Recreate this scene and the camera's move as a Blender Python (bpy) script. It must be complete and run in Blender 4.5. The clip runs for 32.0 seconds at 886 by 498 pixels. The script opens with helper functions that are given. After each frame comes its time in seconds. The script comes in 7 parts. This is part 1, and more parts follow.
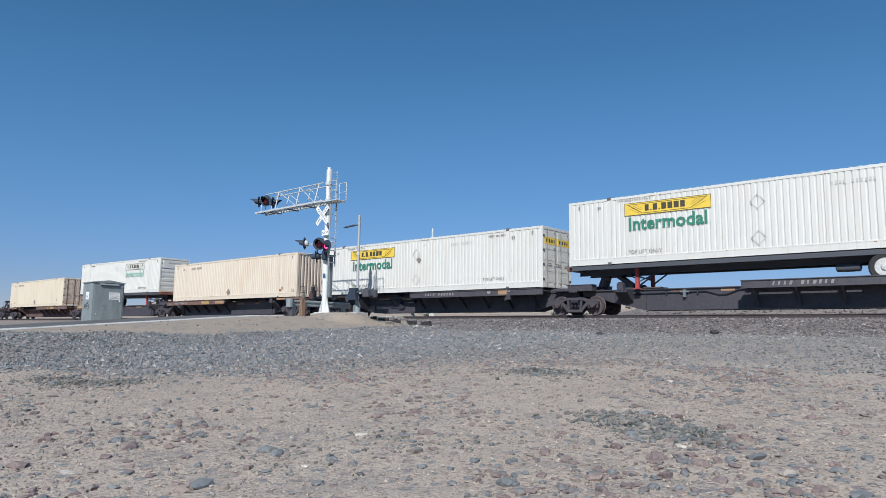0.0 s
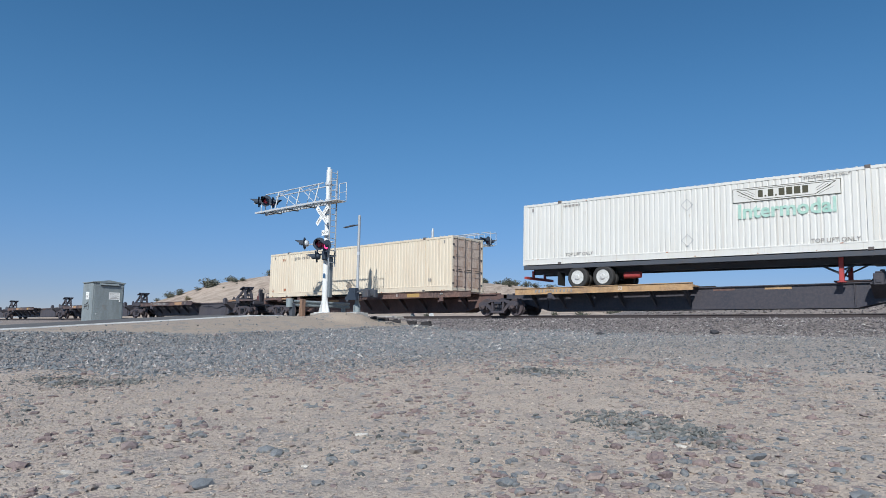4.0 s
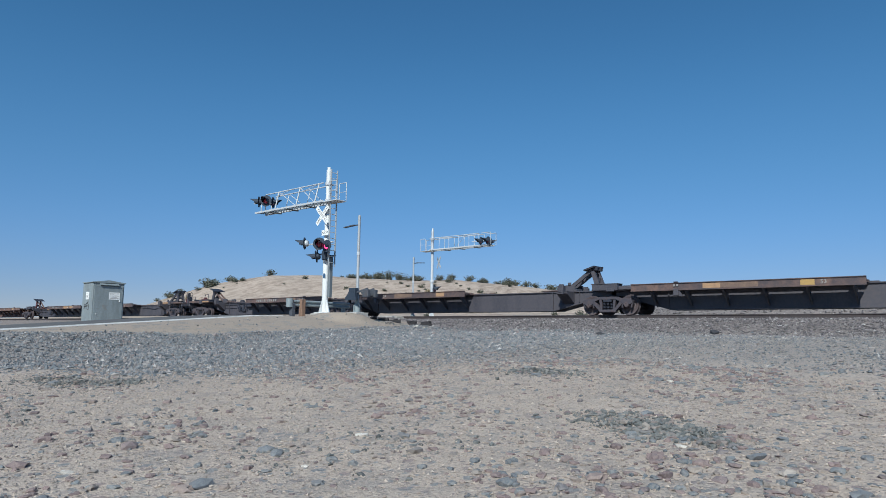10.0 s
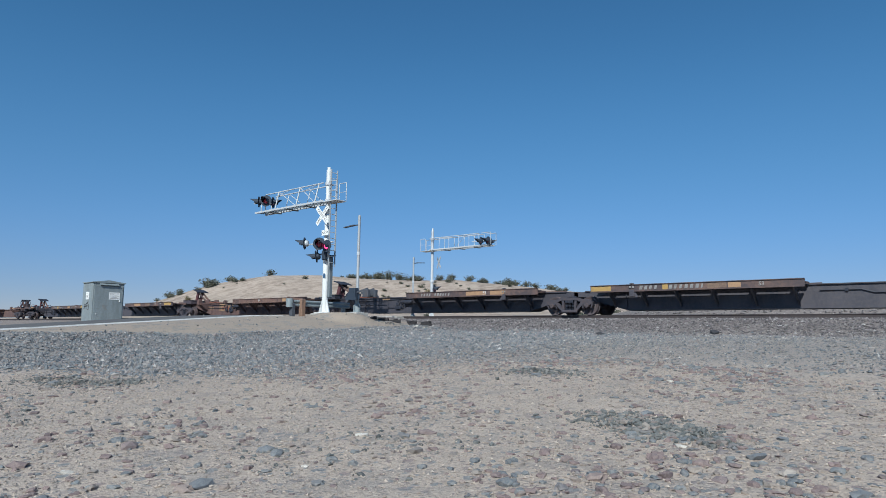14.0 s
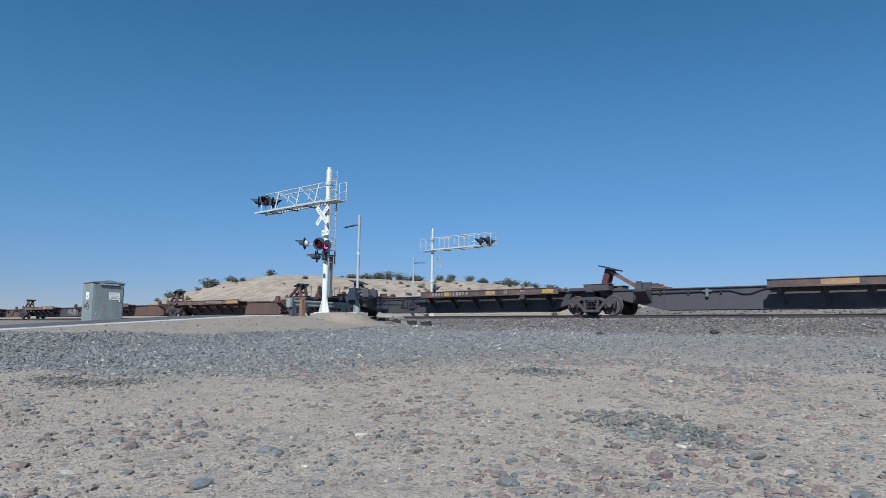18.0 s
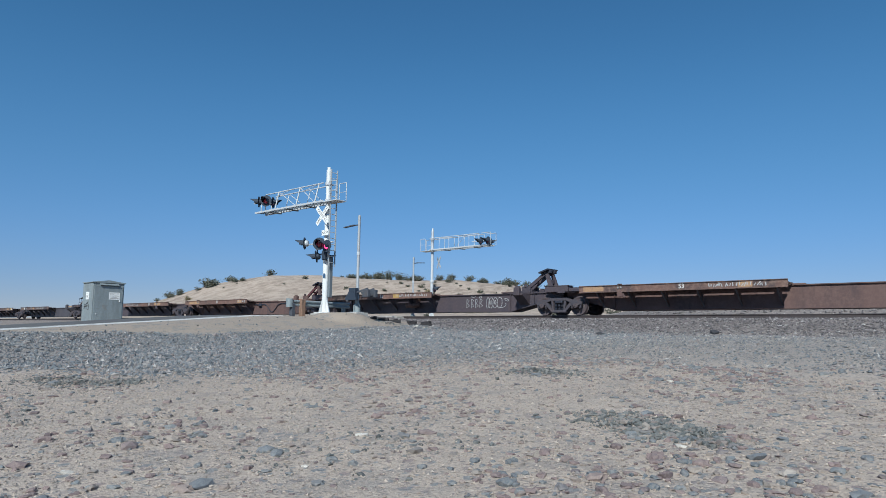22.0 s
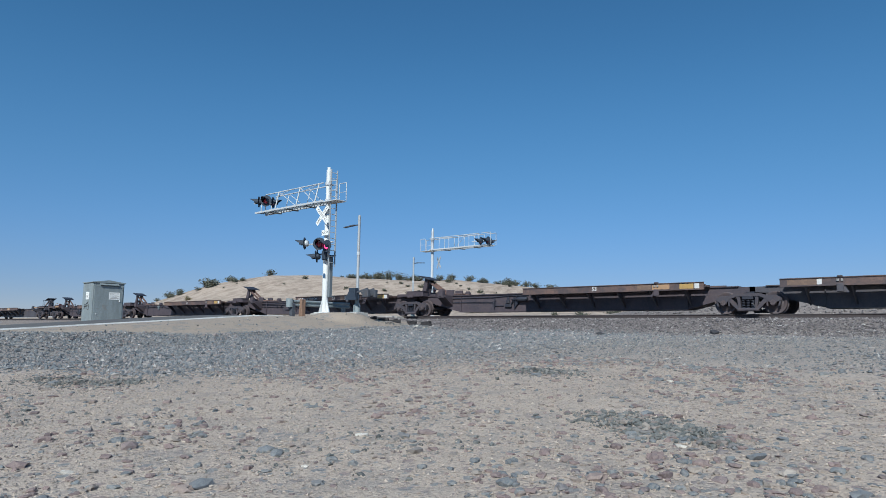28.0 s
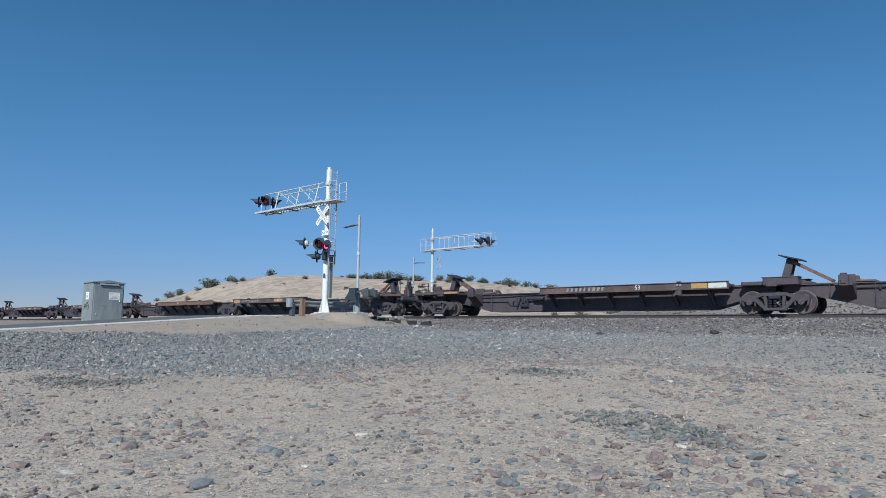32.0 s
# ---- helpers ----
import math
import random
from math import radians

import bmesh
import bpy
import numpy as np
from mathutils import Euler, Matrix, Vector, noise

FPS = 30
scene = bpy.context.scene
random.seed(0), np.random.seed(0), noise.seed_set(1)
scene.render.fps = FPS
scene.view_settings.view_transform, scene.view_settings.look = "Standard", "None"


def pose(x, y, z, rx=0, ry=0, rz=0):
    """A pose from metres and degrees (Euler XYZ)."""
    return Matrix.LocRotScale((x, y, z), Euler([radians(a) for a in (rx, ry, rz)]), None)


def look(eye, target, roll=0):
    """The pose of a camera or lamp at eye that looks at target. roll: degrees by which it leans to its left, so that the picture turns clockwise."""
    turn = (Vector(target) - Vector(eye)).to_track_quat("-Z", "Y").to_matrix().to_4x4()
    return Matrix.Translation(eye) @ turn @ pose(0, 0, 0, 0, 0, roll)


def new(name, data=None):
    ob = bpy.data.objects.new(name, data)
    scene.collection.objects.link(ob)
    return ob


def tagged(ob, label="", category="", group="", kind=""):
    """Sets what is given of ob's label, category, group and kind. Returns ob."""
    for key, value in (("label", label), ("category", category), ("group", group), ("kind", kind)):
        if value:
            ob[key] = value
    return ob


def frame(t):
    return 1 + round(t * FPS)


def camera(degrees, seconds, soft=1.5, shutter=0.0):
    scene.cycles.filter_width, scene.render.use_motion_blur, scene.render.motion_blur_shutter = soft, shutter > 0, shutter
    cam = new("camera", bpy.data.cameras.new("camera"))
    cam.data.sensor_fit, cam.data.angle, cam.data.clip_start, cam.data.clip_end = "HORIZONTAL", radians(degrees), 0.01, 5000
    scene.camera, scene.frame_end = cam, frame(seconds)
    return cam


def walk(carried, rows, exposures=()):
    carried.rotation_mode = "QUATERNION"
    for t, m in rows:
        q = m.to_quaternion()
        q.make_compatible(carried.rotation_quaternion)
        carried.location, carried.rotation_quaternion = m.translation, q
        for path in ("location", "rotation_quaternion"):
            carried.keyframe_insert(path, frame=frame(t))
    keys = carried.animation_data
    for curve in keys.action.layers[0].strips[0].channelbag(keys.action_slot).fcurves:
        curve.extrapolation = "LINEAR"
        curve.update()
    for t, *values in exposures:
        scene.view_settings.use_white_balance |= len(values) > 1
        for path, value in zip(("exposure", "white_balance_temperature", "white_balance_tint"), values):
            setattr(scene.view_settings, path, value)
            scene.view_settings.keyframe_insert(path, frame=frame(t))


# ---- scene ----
EYE = (0.0, -27.81, -0.80)
cam = camera(66.51, 32.0, soft=0.8)
YAW, PITCH = radians(41.245), radians(6.948)
AIM = (EYE[0] - math.sin(YAW) * math.cos(PITCH), EYE[1] + math.cos(YAW) * math.cos(PITCH), EYE[2] + math.sin(PITCH))
walk(cam, [(0, look(EYE, AIM, 0.765)), (32, look(EYE, AIM, 0.765))], exposures=[(0, 0.11, 5460, 9), (3, 0.11, 5450, 9), (6, 0.09, 5390, 7), (8, 0.08, 5310, 5), (32, 0.08, 5310, 5)])

# ---- world and sun ----
SUN_EL, SUN_AZ = radians(39), radians(155)
world = bpy.data.worlds.new("desert_sky")
scene.world = world
world.use_nodes = True
wn = world.node_tree.nodes
sky = wn.new("ShaderNodeTexSky")
sky.sky_type, sky.sun_disc = "NISHITA", False
sky.sun_elevation, sky.sun_rotation = SUN_EL, SUN_AZ
sky.altitude, sky.air_density, sky.dust_density, sky.ozone_density = 2400, 1.0, 0.0, 3.8
bg = wn["Background"]
bg.inputs["Strength"].default_value = 0.146
deep = wn.new("ShaderNodeHueSaturation")
deep.inputs["Hue"].default_value, deep.inputs["Saturation"].default_value = 0.501, 1.29
soft = wn.new("ShaderNodeGamma")
soft.inputs["Gamma"].default_value = 0.71
world.node_tree.links.new(sky.outputs["Color"], soft.inputs["Color"])
world.node_tree.links.new(soft.outputs["Color"], deep.inputs["Color"])
# painted horizon haze: a height ramp multiplies the sky, dim mauve low, dimmer overhead
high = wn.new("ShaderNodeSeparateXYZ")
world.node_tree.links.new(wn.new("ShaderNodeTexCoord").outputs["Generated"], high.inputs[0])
dust_or_tint = wn.new("ShaderNodeValToRGB")
SKY_TINT = [(0.0, (0.70, 0.60, 0.64)), (0.05, (0.80, 0.69, 0.71)), (0.10, (0.90, 0.82, 0.82)), (0.15, (0.95, 0.90, 0.875)), (0.22, (0.985, 0.975, 0.89)), (0.31, (0.96, 1.0, 0.905)), (0.40, (0.86, 0.945, 0.86)), (0.52, (0.80, 0.86, 0.80))]
stops_d = dust_or_tint.color_ramp.elements
while len(stops_d) < len(SKY_TINT):
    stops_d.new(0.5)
for e_d, (p_d, c_d) in zip(stops_d, SKY_TINT):
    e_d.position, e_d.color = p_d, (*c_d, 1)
dust_or_tint.color_ramp.interpolation = "B_SPLINE"
tinted_sky = wn.new("ShaderNodeMix")
tinted_sky.data_type, tinted_sky.blend_type = "RGBA", "MULTIPLY"
tinted_sky.inputs[0].default_value = 1.0
world.node_tree.links.new(high.outputs["Z"], dust_or_tint.inputs["Fac"])
world.node_tree.links.new(deep.outputs["Color"], tinted_sky.inputs[6])
world.node_tree.links.new(dust_or_tint.outputs["Color"], tinted_sky.inputs[7])
world.node_tree.links.new(tinted_sky.outputs[2], bg.inputs["Color"])
sun = new("sun", bpy.data.lights.new("sun", "SUN"))
sun.data.energy, sun.data.angle, sun.data.color = 4.9, radians(0.53), (1.0, 0.90, 0.74)
to_sun = Vector((math.sin(SUN_AZ) * math.cos(SUN_EL), math.cos(SUN_AZ) * math.cos(SUN_EL), math.sin(SUN_EL)))
sun.matrix_world = look(to_sun * 50, (0, 0, 0))


# ---- materials ----
def ramp(nt, fac, stops):
    n = nt.nodes.new("ShaderNodeValToRGB")
    el = n.color_ramp.elements
    while len(el) < len(stops):
        el.new(0.5)
    for e, (p, c) in zip(el, stops):
        e.position = p
        e.color = (*c, 1) if len(c) == 3 else c
    nt.links.new(fac, n.inputs["Fac"])
    return n.outputs["Color"]


def noise_tex(nt, co, scale, detail=4.0, rough=0.6, kind="ShaderNodeTexNoise"):
    n = nt.nodes.new(kind)
    n.inputs["Scale"].default_value = scale
    if kind == "ShaderNodeTexNoise":
        n.inputs["Detail"].default_value, n.inputs["Roughness"].default_value = detail, rough
    nt.links.new(co, n.inputs["Vector"])
    return n


def mix(nt, fac, a, b, blend="MIX"):
    n = nt.nodes.new("ShaderNodeMix")
    n.data_type, n.blend_type = "RGBA", blend
    for sock, val in ((n.inputs[0], fac), (n.inputs[6], a), (n.inputs[7], b)):
        if isinstance(val, (int, float)):
            sock.default_value = val
        elif isinstance(val, tuple):
            sock.default_value = (*val, 1)
        else:
            nt.links.new(val, sock)
    return n.outputs[2]


def stretched(nt, co, sx, sy, sz):
    n = nt.nodes.new("ShaderNodeMapping")
    n.inputs["Scale"].default_value = (sx, sy, sz)
    nt.links.new(co, n.inputs["Vector"])
    return n.outputs["Vector"]


def base_mat(name, rough=0.6, metal=0.0):
    m = bpy.data.materials.new(name)
    m.use_nodes = True
    nt = m.node_tree
    b = nt.nodes["Principled BSDF"]
    b.inputs["Roughness"].default_value, b.inputs["Metallic"].default_value = rough, metal
    co = nt.nodes.new("ShaderNodeTexCoord").outputs["Object"]
    return m, nt, b, co


def bump(nt, b, height, strength=0.3, dist=0.01):
    n = nt.nodes.new("ShaderNodeBump")
    n.inputs["Strength"].default_value, n.inputs["Distance"].default_value = strength, dist
    nt.links.new(height, n.inputs["Height"])
    nt.links.new(n.outputs["Normal"], b.inputs["Normal"])


def worn(name, col, wear, dirt, rough=0.6, metal=0.0, amount=0.5, scale=3.0, streak=False):
    """Paint or metal with patches of wear and a fine grain of dirt; streak draws the patches out downwards."""
    m, nt, b, co = base_mat(name, rough, metal)
    rnd = nt.nodes.new("ShaderNodeObjectInfo").outputs["Random"]
    shift = nt.nodes.new("ShaderNodeVectorMath")
    shift.operation = "MULTIPLY_ADD"
    nt.links.new(rnd, shift.inputs[0])
    shift.inputs[1].default_value = (37.0, 11.0, 5.0)
    nt.links.new(co, shift.inputs[2])
    c2 = shift.outputs[0]
    big = noise_tex(nt, stretched(nt, c2, 1, 1, 0.22 if streak else 1), scale, 6, 0.65)
    fine = noise_tex(nt, c2, scale * 9, 3, 0.7)
    edge = 0.5 + (0.5 - amount) * 0.5
    f1 = ramp(nt, big.outputs["Fac"], [(edge - 0.07, (0, 0, 0)), (edge + 0.12, (1, 1, 1))])
    c = mix(nt, f1, col, wear)
    f2 = ramp(nt, fine.outputs["Fac"], [(0.42, (0, 0, 0)), (0.75, (0.7, 0.7, 0.7))])
    c = mix(nt, f2, c, dirt)
    nt.links.new(c, b.inputs["Base Color"])
    bump(nt, b, fine.outputs["Fac"], 0.15, 0.01)
    r = nt.nodes.new("ShaderNodeMapRange")
    r.inputs["To Min"].default_value, r.inputs["To Max"].default_value = max(rough - 0.12, 0.05), min(rough + 0.2, 1)
    nt.links.new(big.outputs["Fac"], r.inputs["Value"])
    nt.links.new(r.outputs["Result"], b.inputs["Roughness"])
    return m


def plain(name, col, rough=0.6, metal=0.0, scale=20.0, vary=0.15):
    m, nt, b, co = base_mat(name, rough, metal)
    f = noise_tex(nt, co, scale, 3).outputs["Fac"]
    nt.links.new(mix(nt, f, tuple(x * (1 - vary) for x in col), tuple(min(x * (1 + vary), 1) for x in col)), b.inputs["Base Color"])
    return m


def glow(name, col, strength):
    m, nt, b, co = base_mat(name, 0.3)
    b.inputs["Base Color"].default_value = (*col, 1)
    b.inputs["Emission Color"].default_value = (*col, 1)
    b.inputs["Emission Strength"].default_value = strength
    return m


def island_rock(name, stops, rough=0.9, dust_or_tint=0.4):
    m, nt, b, co = base_mat(name, rough)
    rnd = nt.nodes.new("ShaderNodeNewGeometry").outputs["Random Per Island"]
    c = ramp(nt, rnd, stops)
    g = noise_tex(nt, co, 60, 3).outputs["Fac"]
    c = mix(nt, ramp(nt, g, [(0.38, (0, 0, 0)), (0.72, (dust_or_tint, dust_or_tint, dust_or_tint))]), c, (0.40, 0.335, 0.27))
    nt.links.new(c, b.inputs["Base Color"])
    bump(nt, b, g, 0.3, 0.01)
    return m


def ground_mat():
    """Desert sand near the viewer, a grey gravel spread towards the track, and bare sandy hill beyond it."""
    m, nt, b, co = base_mat("desert_ground", 0.95)
    sep = nt.nodes.new("ShaderNodeSeparateXYZ")
    nt.links.new(co, sep.inputs[0])

    def rng(v, a, bb):
        n = nt.nodes.new("ShaderNodeMapRange")
        n.interpolation_type = "SMOOTHSTEP"
        n.inputs["From Min"].default_value, n.inputs["From Max"].default_value = a, bb
        nt.links.new(v, n.inputs["Value"])
        return n.outputs["Result"]

    def op(kind, p, q):
        n = nt.nodes.new("ShaderNodeMath")
        n.operation = kind
        for s, v in zip(n.inputs, (p, q)):
            if isinstance(v, (int, float)):
                s.default_value = v
            else:
                nt.links.new(v, s)
        return n.outputs[0]

    broad = noise_tex(nt, co, 0.35, 5, 0.6).outputs["Fac"]
    mid = noise_tex(nt, co, 2.2, 6, 0.65).outputs["Fac"]
    fine = noise_tex(nt, co, 38, 5, 0.75).outputs["Fac"]
    vor = noise_tex(nt, co, 26, kind="ShaderNodeTexVoronoi")
    vor2 = noise_tex(nt, co, 11, kind="ShaderNodeTexVoronoi")
    sand = mix(nt, mid, (0.40, 0.325, 0.26), (0.54, 0.447, 0.365))
    sand = mix(nt, ramp(nt, fine, [(0.4, (0, 0, 0)), (0.75, (0.45, 0.45, 0.45))]), sand, (0.28, 0.23, 0.195))
    speck = noise_tex(nt, co, 42, kind="ShaderNodeTexVoronoi")
    sand = mix(nt, ramp(nt, speck.outputs["Color"], [(0.20, (0.6, 0.6, 0.6)), (0.30, (0, 0, 0))]), sand, (0.185, 0.16, 0.15))
    sand = mix(nt, ramp(nt, speck.outputs["Color"], [(0.84, (0, 0, 0)), (0.92, (0.6, 0.6, 0.6))]), sand, (0.56, 0.485, 0.405))
    # half-buried flat stones
    warp = nt.nodes.new("ShaderNodeVectorMath")
    warp.operation = "MULTIPLY_ADD"
    nt.links.new(noise_tex(nt, co, 14, 4, 0.6).outputs["Color"], warp.inputs[0])
    warp.inputs[1].default_value = (0.09, 0.09, 0.0)
    nt.links.new(co, warp.inputs[2])
    for scale, share in ((9.0, 0.13), (19.0, 0.17)):
        cell = noise_tex(nt, warp.outputs[0], scale, kind="ShaderNodeTexVoronoi")
        one = nt.nodes.new("ShaderNodeSeparateColor")
        nt.links.new(cell.outputs["Color"], one.inputs[0])
        tint = ramp(nt, one.outputs["Green"], [(0.0, (0.17, 0.185, 0.195)), (0.45, (0.225, 0.225, 0.225)), (0.55, (0.215, 0.17, 0.165)), (1.0, (0.27, 0.215, 0.20))])
        some = op("MULTIPLY", ramp(nt, one.outputs["Red"], [(share, (0.8, 0.8, 0.8)), (share + 0.02, (0, 0, 0))]), ramp(nt, cell.outputs["Distance"], [(0.42, (1, 1, 1)), (0.55, (0, 0, 0))]))
        sand = mix(nt, op("MULTIPLY", some, rng(broad, 0.36, 0.52)), sand, tint)
    # pebble colours darkened: the shade in crevices between loose stones is painted here
    pebble = ramp(nt, vor.outputs["Color"], [(0.0, (0.07, 0.08, 0.092)), (0.4, (0.15, 0.158, 0.163)), (0.7, (0.25, 0.23, 0.212)), (1.0, (0.40, 0.365, 0.33))])
    pebble2 = ramp(nt, vor2.outputs["Color"], [(0.0, (0.11, 0.118, 0.13)), (0.6, (0.22, 0.213, 0.207)), (1.0, (0.36, 0.325, 0.30))])
    gravel = mix(nt, 0.4, pebble, pebble2)
    mottle = noise_tex(nt, co, 5.5, 8, 0.85).outputs["Fac"]
    gravel = mix(nt, ramp(nt, mottle, [(0.36, (0.75, 0.75, 0.75)), (0.52, (0, 0, 0))]), gravel, (0.125, 0.135, 0.14))
    gravel = mix(nt, ramp(nt, mottle, [(0.53, (0, 0, 0)), (0.66, (0.8, 0.8, 0.8))]), gravel, (0.42, 0.365, 0.325))
    gravel = mix(nt, op("MULTIPLY", rng(sep.outputs["X"], -15.0, -7.0), 0.42), gravel, sand)
    # gravel spread: south of the track, ending in sand towards the viewer and at the dirt shoulder of the road
    wob = op("MULTIPLY", op("SUBTRACT", noise_tex(nt, co, 0.8, 7, 0.7).outputs["Fac"], 0.5), 5.0)
    west = op("ADD", -22.3, op("MULTIPLY", op("ADD", sep.outputs["X"], 19.2), 0.13))
    east = op("MINIMUM", -15.3, op("ADD", -21.2, op("MULTIPLY", op("ADD", sep.outputs["X"], 10.8), 1.25)))
    lean = op("ADD", op("SUBTRACT", sep.outputs["Y"], op("MAXIMUM", west, east)), wob)
    near = rng(lean, -1.6, 2.2)
    south = op("MAXIMUM", 0.0, op("SUBTRACT", -14.0, sep.outputs["Y"]))
    dirt_strip = rng(op("ADD", op("ADD", sep.outputs["X"], op("MULTIPLY", south, 0.45)), op("MULTIPLY", wob, 0.25)), -22.1, -23.0)
    beyond = rng(sep.outputs["Y"], 5.0, 9.0)
    bank = op("MULTIPLY", beyond, rng(sep.outputs["X"], -24.0, -18.0))
    f = op("MULTIPLY", near, op("SUBTRACT", 1.0, op("MULTIPLY", dirt_strip, 0.85)))
    f = op("MULTIPLY", f, op("SUBTRACT", 1.0, op("SUBTRACT", beyond, bank)))
    f = op("MULTIPLY", f, op("ADD", 0.3, op("MULTIPLY", mid, 1.0)))
    patch = op("MULTIPLY", rng(noise_tex(nt, stretched(nt, co, 1.0, 1.0, 1.0), 1.7, 7, 0.7).outputs["Fac"], 0.50, 0.60), rng(sep.outputs["Y"], -1.0, -4.0))
    f = op("MAXIMUM", f, op("MULTIPLY", patch, 0.62))
    c = mix(nt, f, mix(nt, op("MULTIPLY", dirt_strip, 0.75), sand, mix(nt, mid, (0.27, 0.215, 0.16), (0.36, 0.29, 0.22))), gravel)
    # the hill: pale sand with sparse dry scrub
    hillc = mix(nt, ramp(nt, noise_tex(nt, co, 0.12, 7, 0.7).outputs["Fac"], [(0.40, (0, 0, 0)), (0.62, (1, 1, 1))]), (0.34, 0.272, 0.213), (0.235, 0.18, 0.14))
    gully = noise_tex(nt, stretched(nt, co, 0.9, 0.35, 0.15), 1.0, 8, 0.75).outputs["Fac"]
    hillc = mix(nt, ramp(nt, gully, [(0.42, (0, 0, 0)), (0.56, (0.8, 0.8, 0.8))]), hillc, (0.47, 0.38, 0.305))
    scrub = noise_tex(nt, stretched(nt, co, 1.0, 0.5, 0.4), 1.6, 8, 0.8).outputs["Fac"]
    hillc = mix(nt, ramp(nt, scrub, [(0.57, (0, 0, 0)), (0.63, (0.75, 0.75, 0.75))]), hillc, (0.19, 0.165, 0.115))
    c = mix(nt, op("MULTIPLY", rng(sep.outputs["Y"], 10.0, 22.0), op("SUBTRACT", 1.0, bank)), c, hillc)
    # ballast bed under the track and on the bank across it
    away = op("ABSOLUTE", op("ADD", sep.outputs["Y"], op("MULTIPLY", op("SUBTRACT", mid, 0.5), 1.5)), 0.0)
    bed = op("MAXIMUM", op("SUBTRACT", 1.0, rng(away, 3.3, 4.6)), bank)
    c = mix(nt, op("MULTIPLY", bed, 0.8), c, mix(nt, vor.outputs["Color"], (0.10, 0.088, 0.088), (0.24, 0.205, 0.19)))
    nt.links.new(c, b.inputs["Base Color"])
    bump(nt, b, op("ADD", fine, op("MULTIPLY", op("ADD", vor.outputs["Distance"], speck.outputs["Distance"]), 0.6)), 0.65, 0.022)
    return m


def asphalt_mat():
    m, nt, b, co = base_mat("old_asphalt", 0.9)
    big, fine = noise_tex(nt, co, 0.5, 6).outputs["Fac"], noise_tex(nt, co, 60, 3).outputs["Fac"]
    c = mix(nt, big, (0.07, 0.068, 0.068), (0.115, 0.11, 0.106))
    c = mix(nt, ramp(nt, fine, [(0.4, (0, 0, 0)), (0.7, (0.5, 0.5, 0.5))]), c, (0.17, 0.155, 0.14))
    nt.links.new(c, b.inputs["Base Color"])
    bump(nt, b, fine, 0.4, 0.01)
    return m


def leaf_mat(name, a, bb):
    m, nt, b, co = base_mat(name, 0.75)
    rnd = nt.nodes.new("ShaderNodeNewGeometry").outputs["Random Per Island"]
    nt.links.new(mix(nt, rnd, a, bb), b.inputs["Base Color"])
    return m


def container_mat(name, col, stain, dirt, amount):
    """Faded paint on pressed steel: upright streaks of grime, a few broad stains, little grain."""
    m, nt, b, co = base_mat(name, 0.5)
    rnd = nt.nodes.new("ShaderNodeObjectInfo").outputs["Random"]
    shift = nt.nodes.new("ShaderNodeVectorMath")
    shift.operation = "MULTIPLY_ADD"
    nt.links.new(rnd, shift.inputs[0])
    shift.inputs[1].default_value = (37.0, 11.0, 5.0)
    nt.links.new(co, shift.inputs[2])
    c2 = shift.outputs[0]
    streaks = noise_tex(nt, stretched(nt, c2, 7.0, 7.0, 0.28), 1.0, 5, 0.6).outputs["Fac"]
    broad = noise_tex(nt, stretched(nt, c2, 1.0, 1.0, 0.5), 0.7, 4, 0.55).outputs["Fac"]
    spots = noise_tex(nt, stretched(nt, c2, 1.0, 1.0, 0.45), 2.6, 6, 0.7).outputs["Fac"]
    c = mix(nt, ramp(nt, streaks, [(0.46, (0, 0, 0)), (0.78, (0.30 + amount, 0.30 + amount, 0.30 + amount))]), col, stain)
    c = mix(nt, ramp(nt, broad, [(0.45, (0, 0, 0)), (0.7, (0.35, 0.35, 0.35))]), c, stain)
    c = mix(nt, ramp(nt, spots, [(0.66, (0, 0, 0)), (0.74, (0.8, 0.8, 0.8))]), c, dirt)
    drips = noise_tex(nt, stretched(nt, c2, 16.0, 16.0, 0.16), 1.0, 4, 0.55).outputs["Fac"]
    c = mix(nt, ramp(nt, drips, [(0.58, (0, 0, 0)), (0.72, (0.25 + amount, 0.25 + amount, 0.25 + amount))]), c, dirt)
    nt.links.new(c, b.inputs["Base Color"])
    bump(nt, b, broad, 0.12, 0.05)
    return m


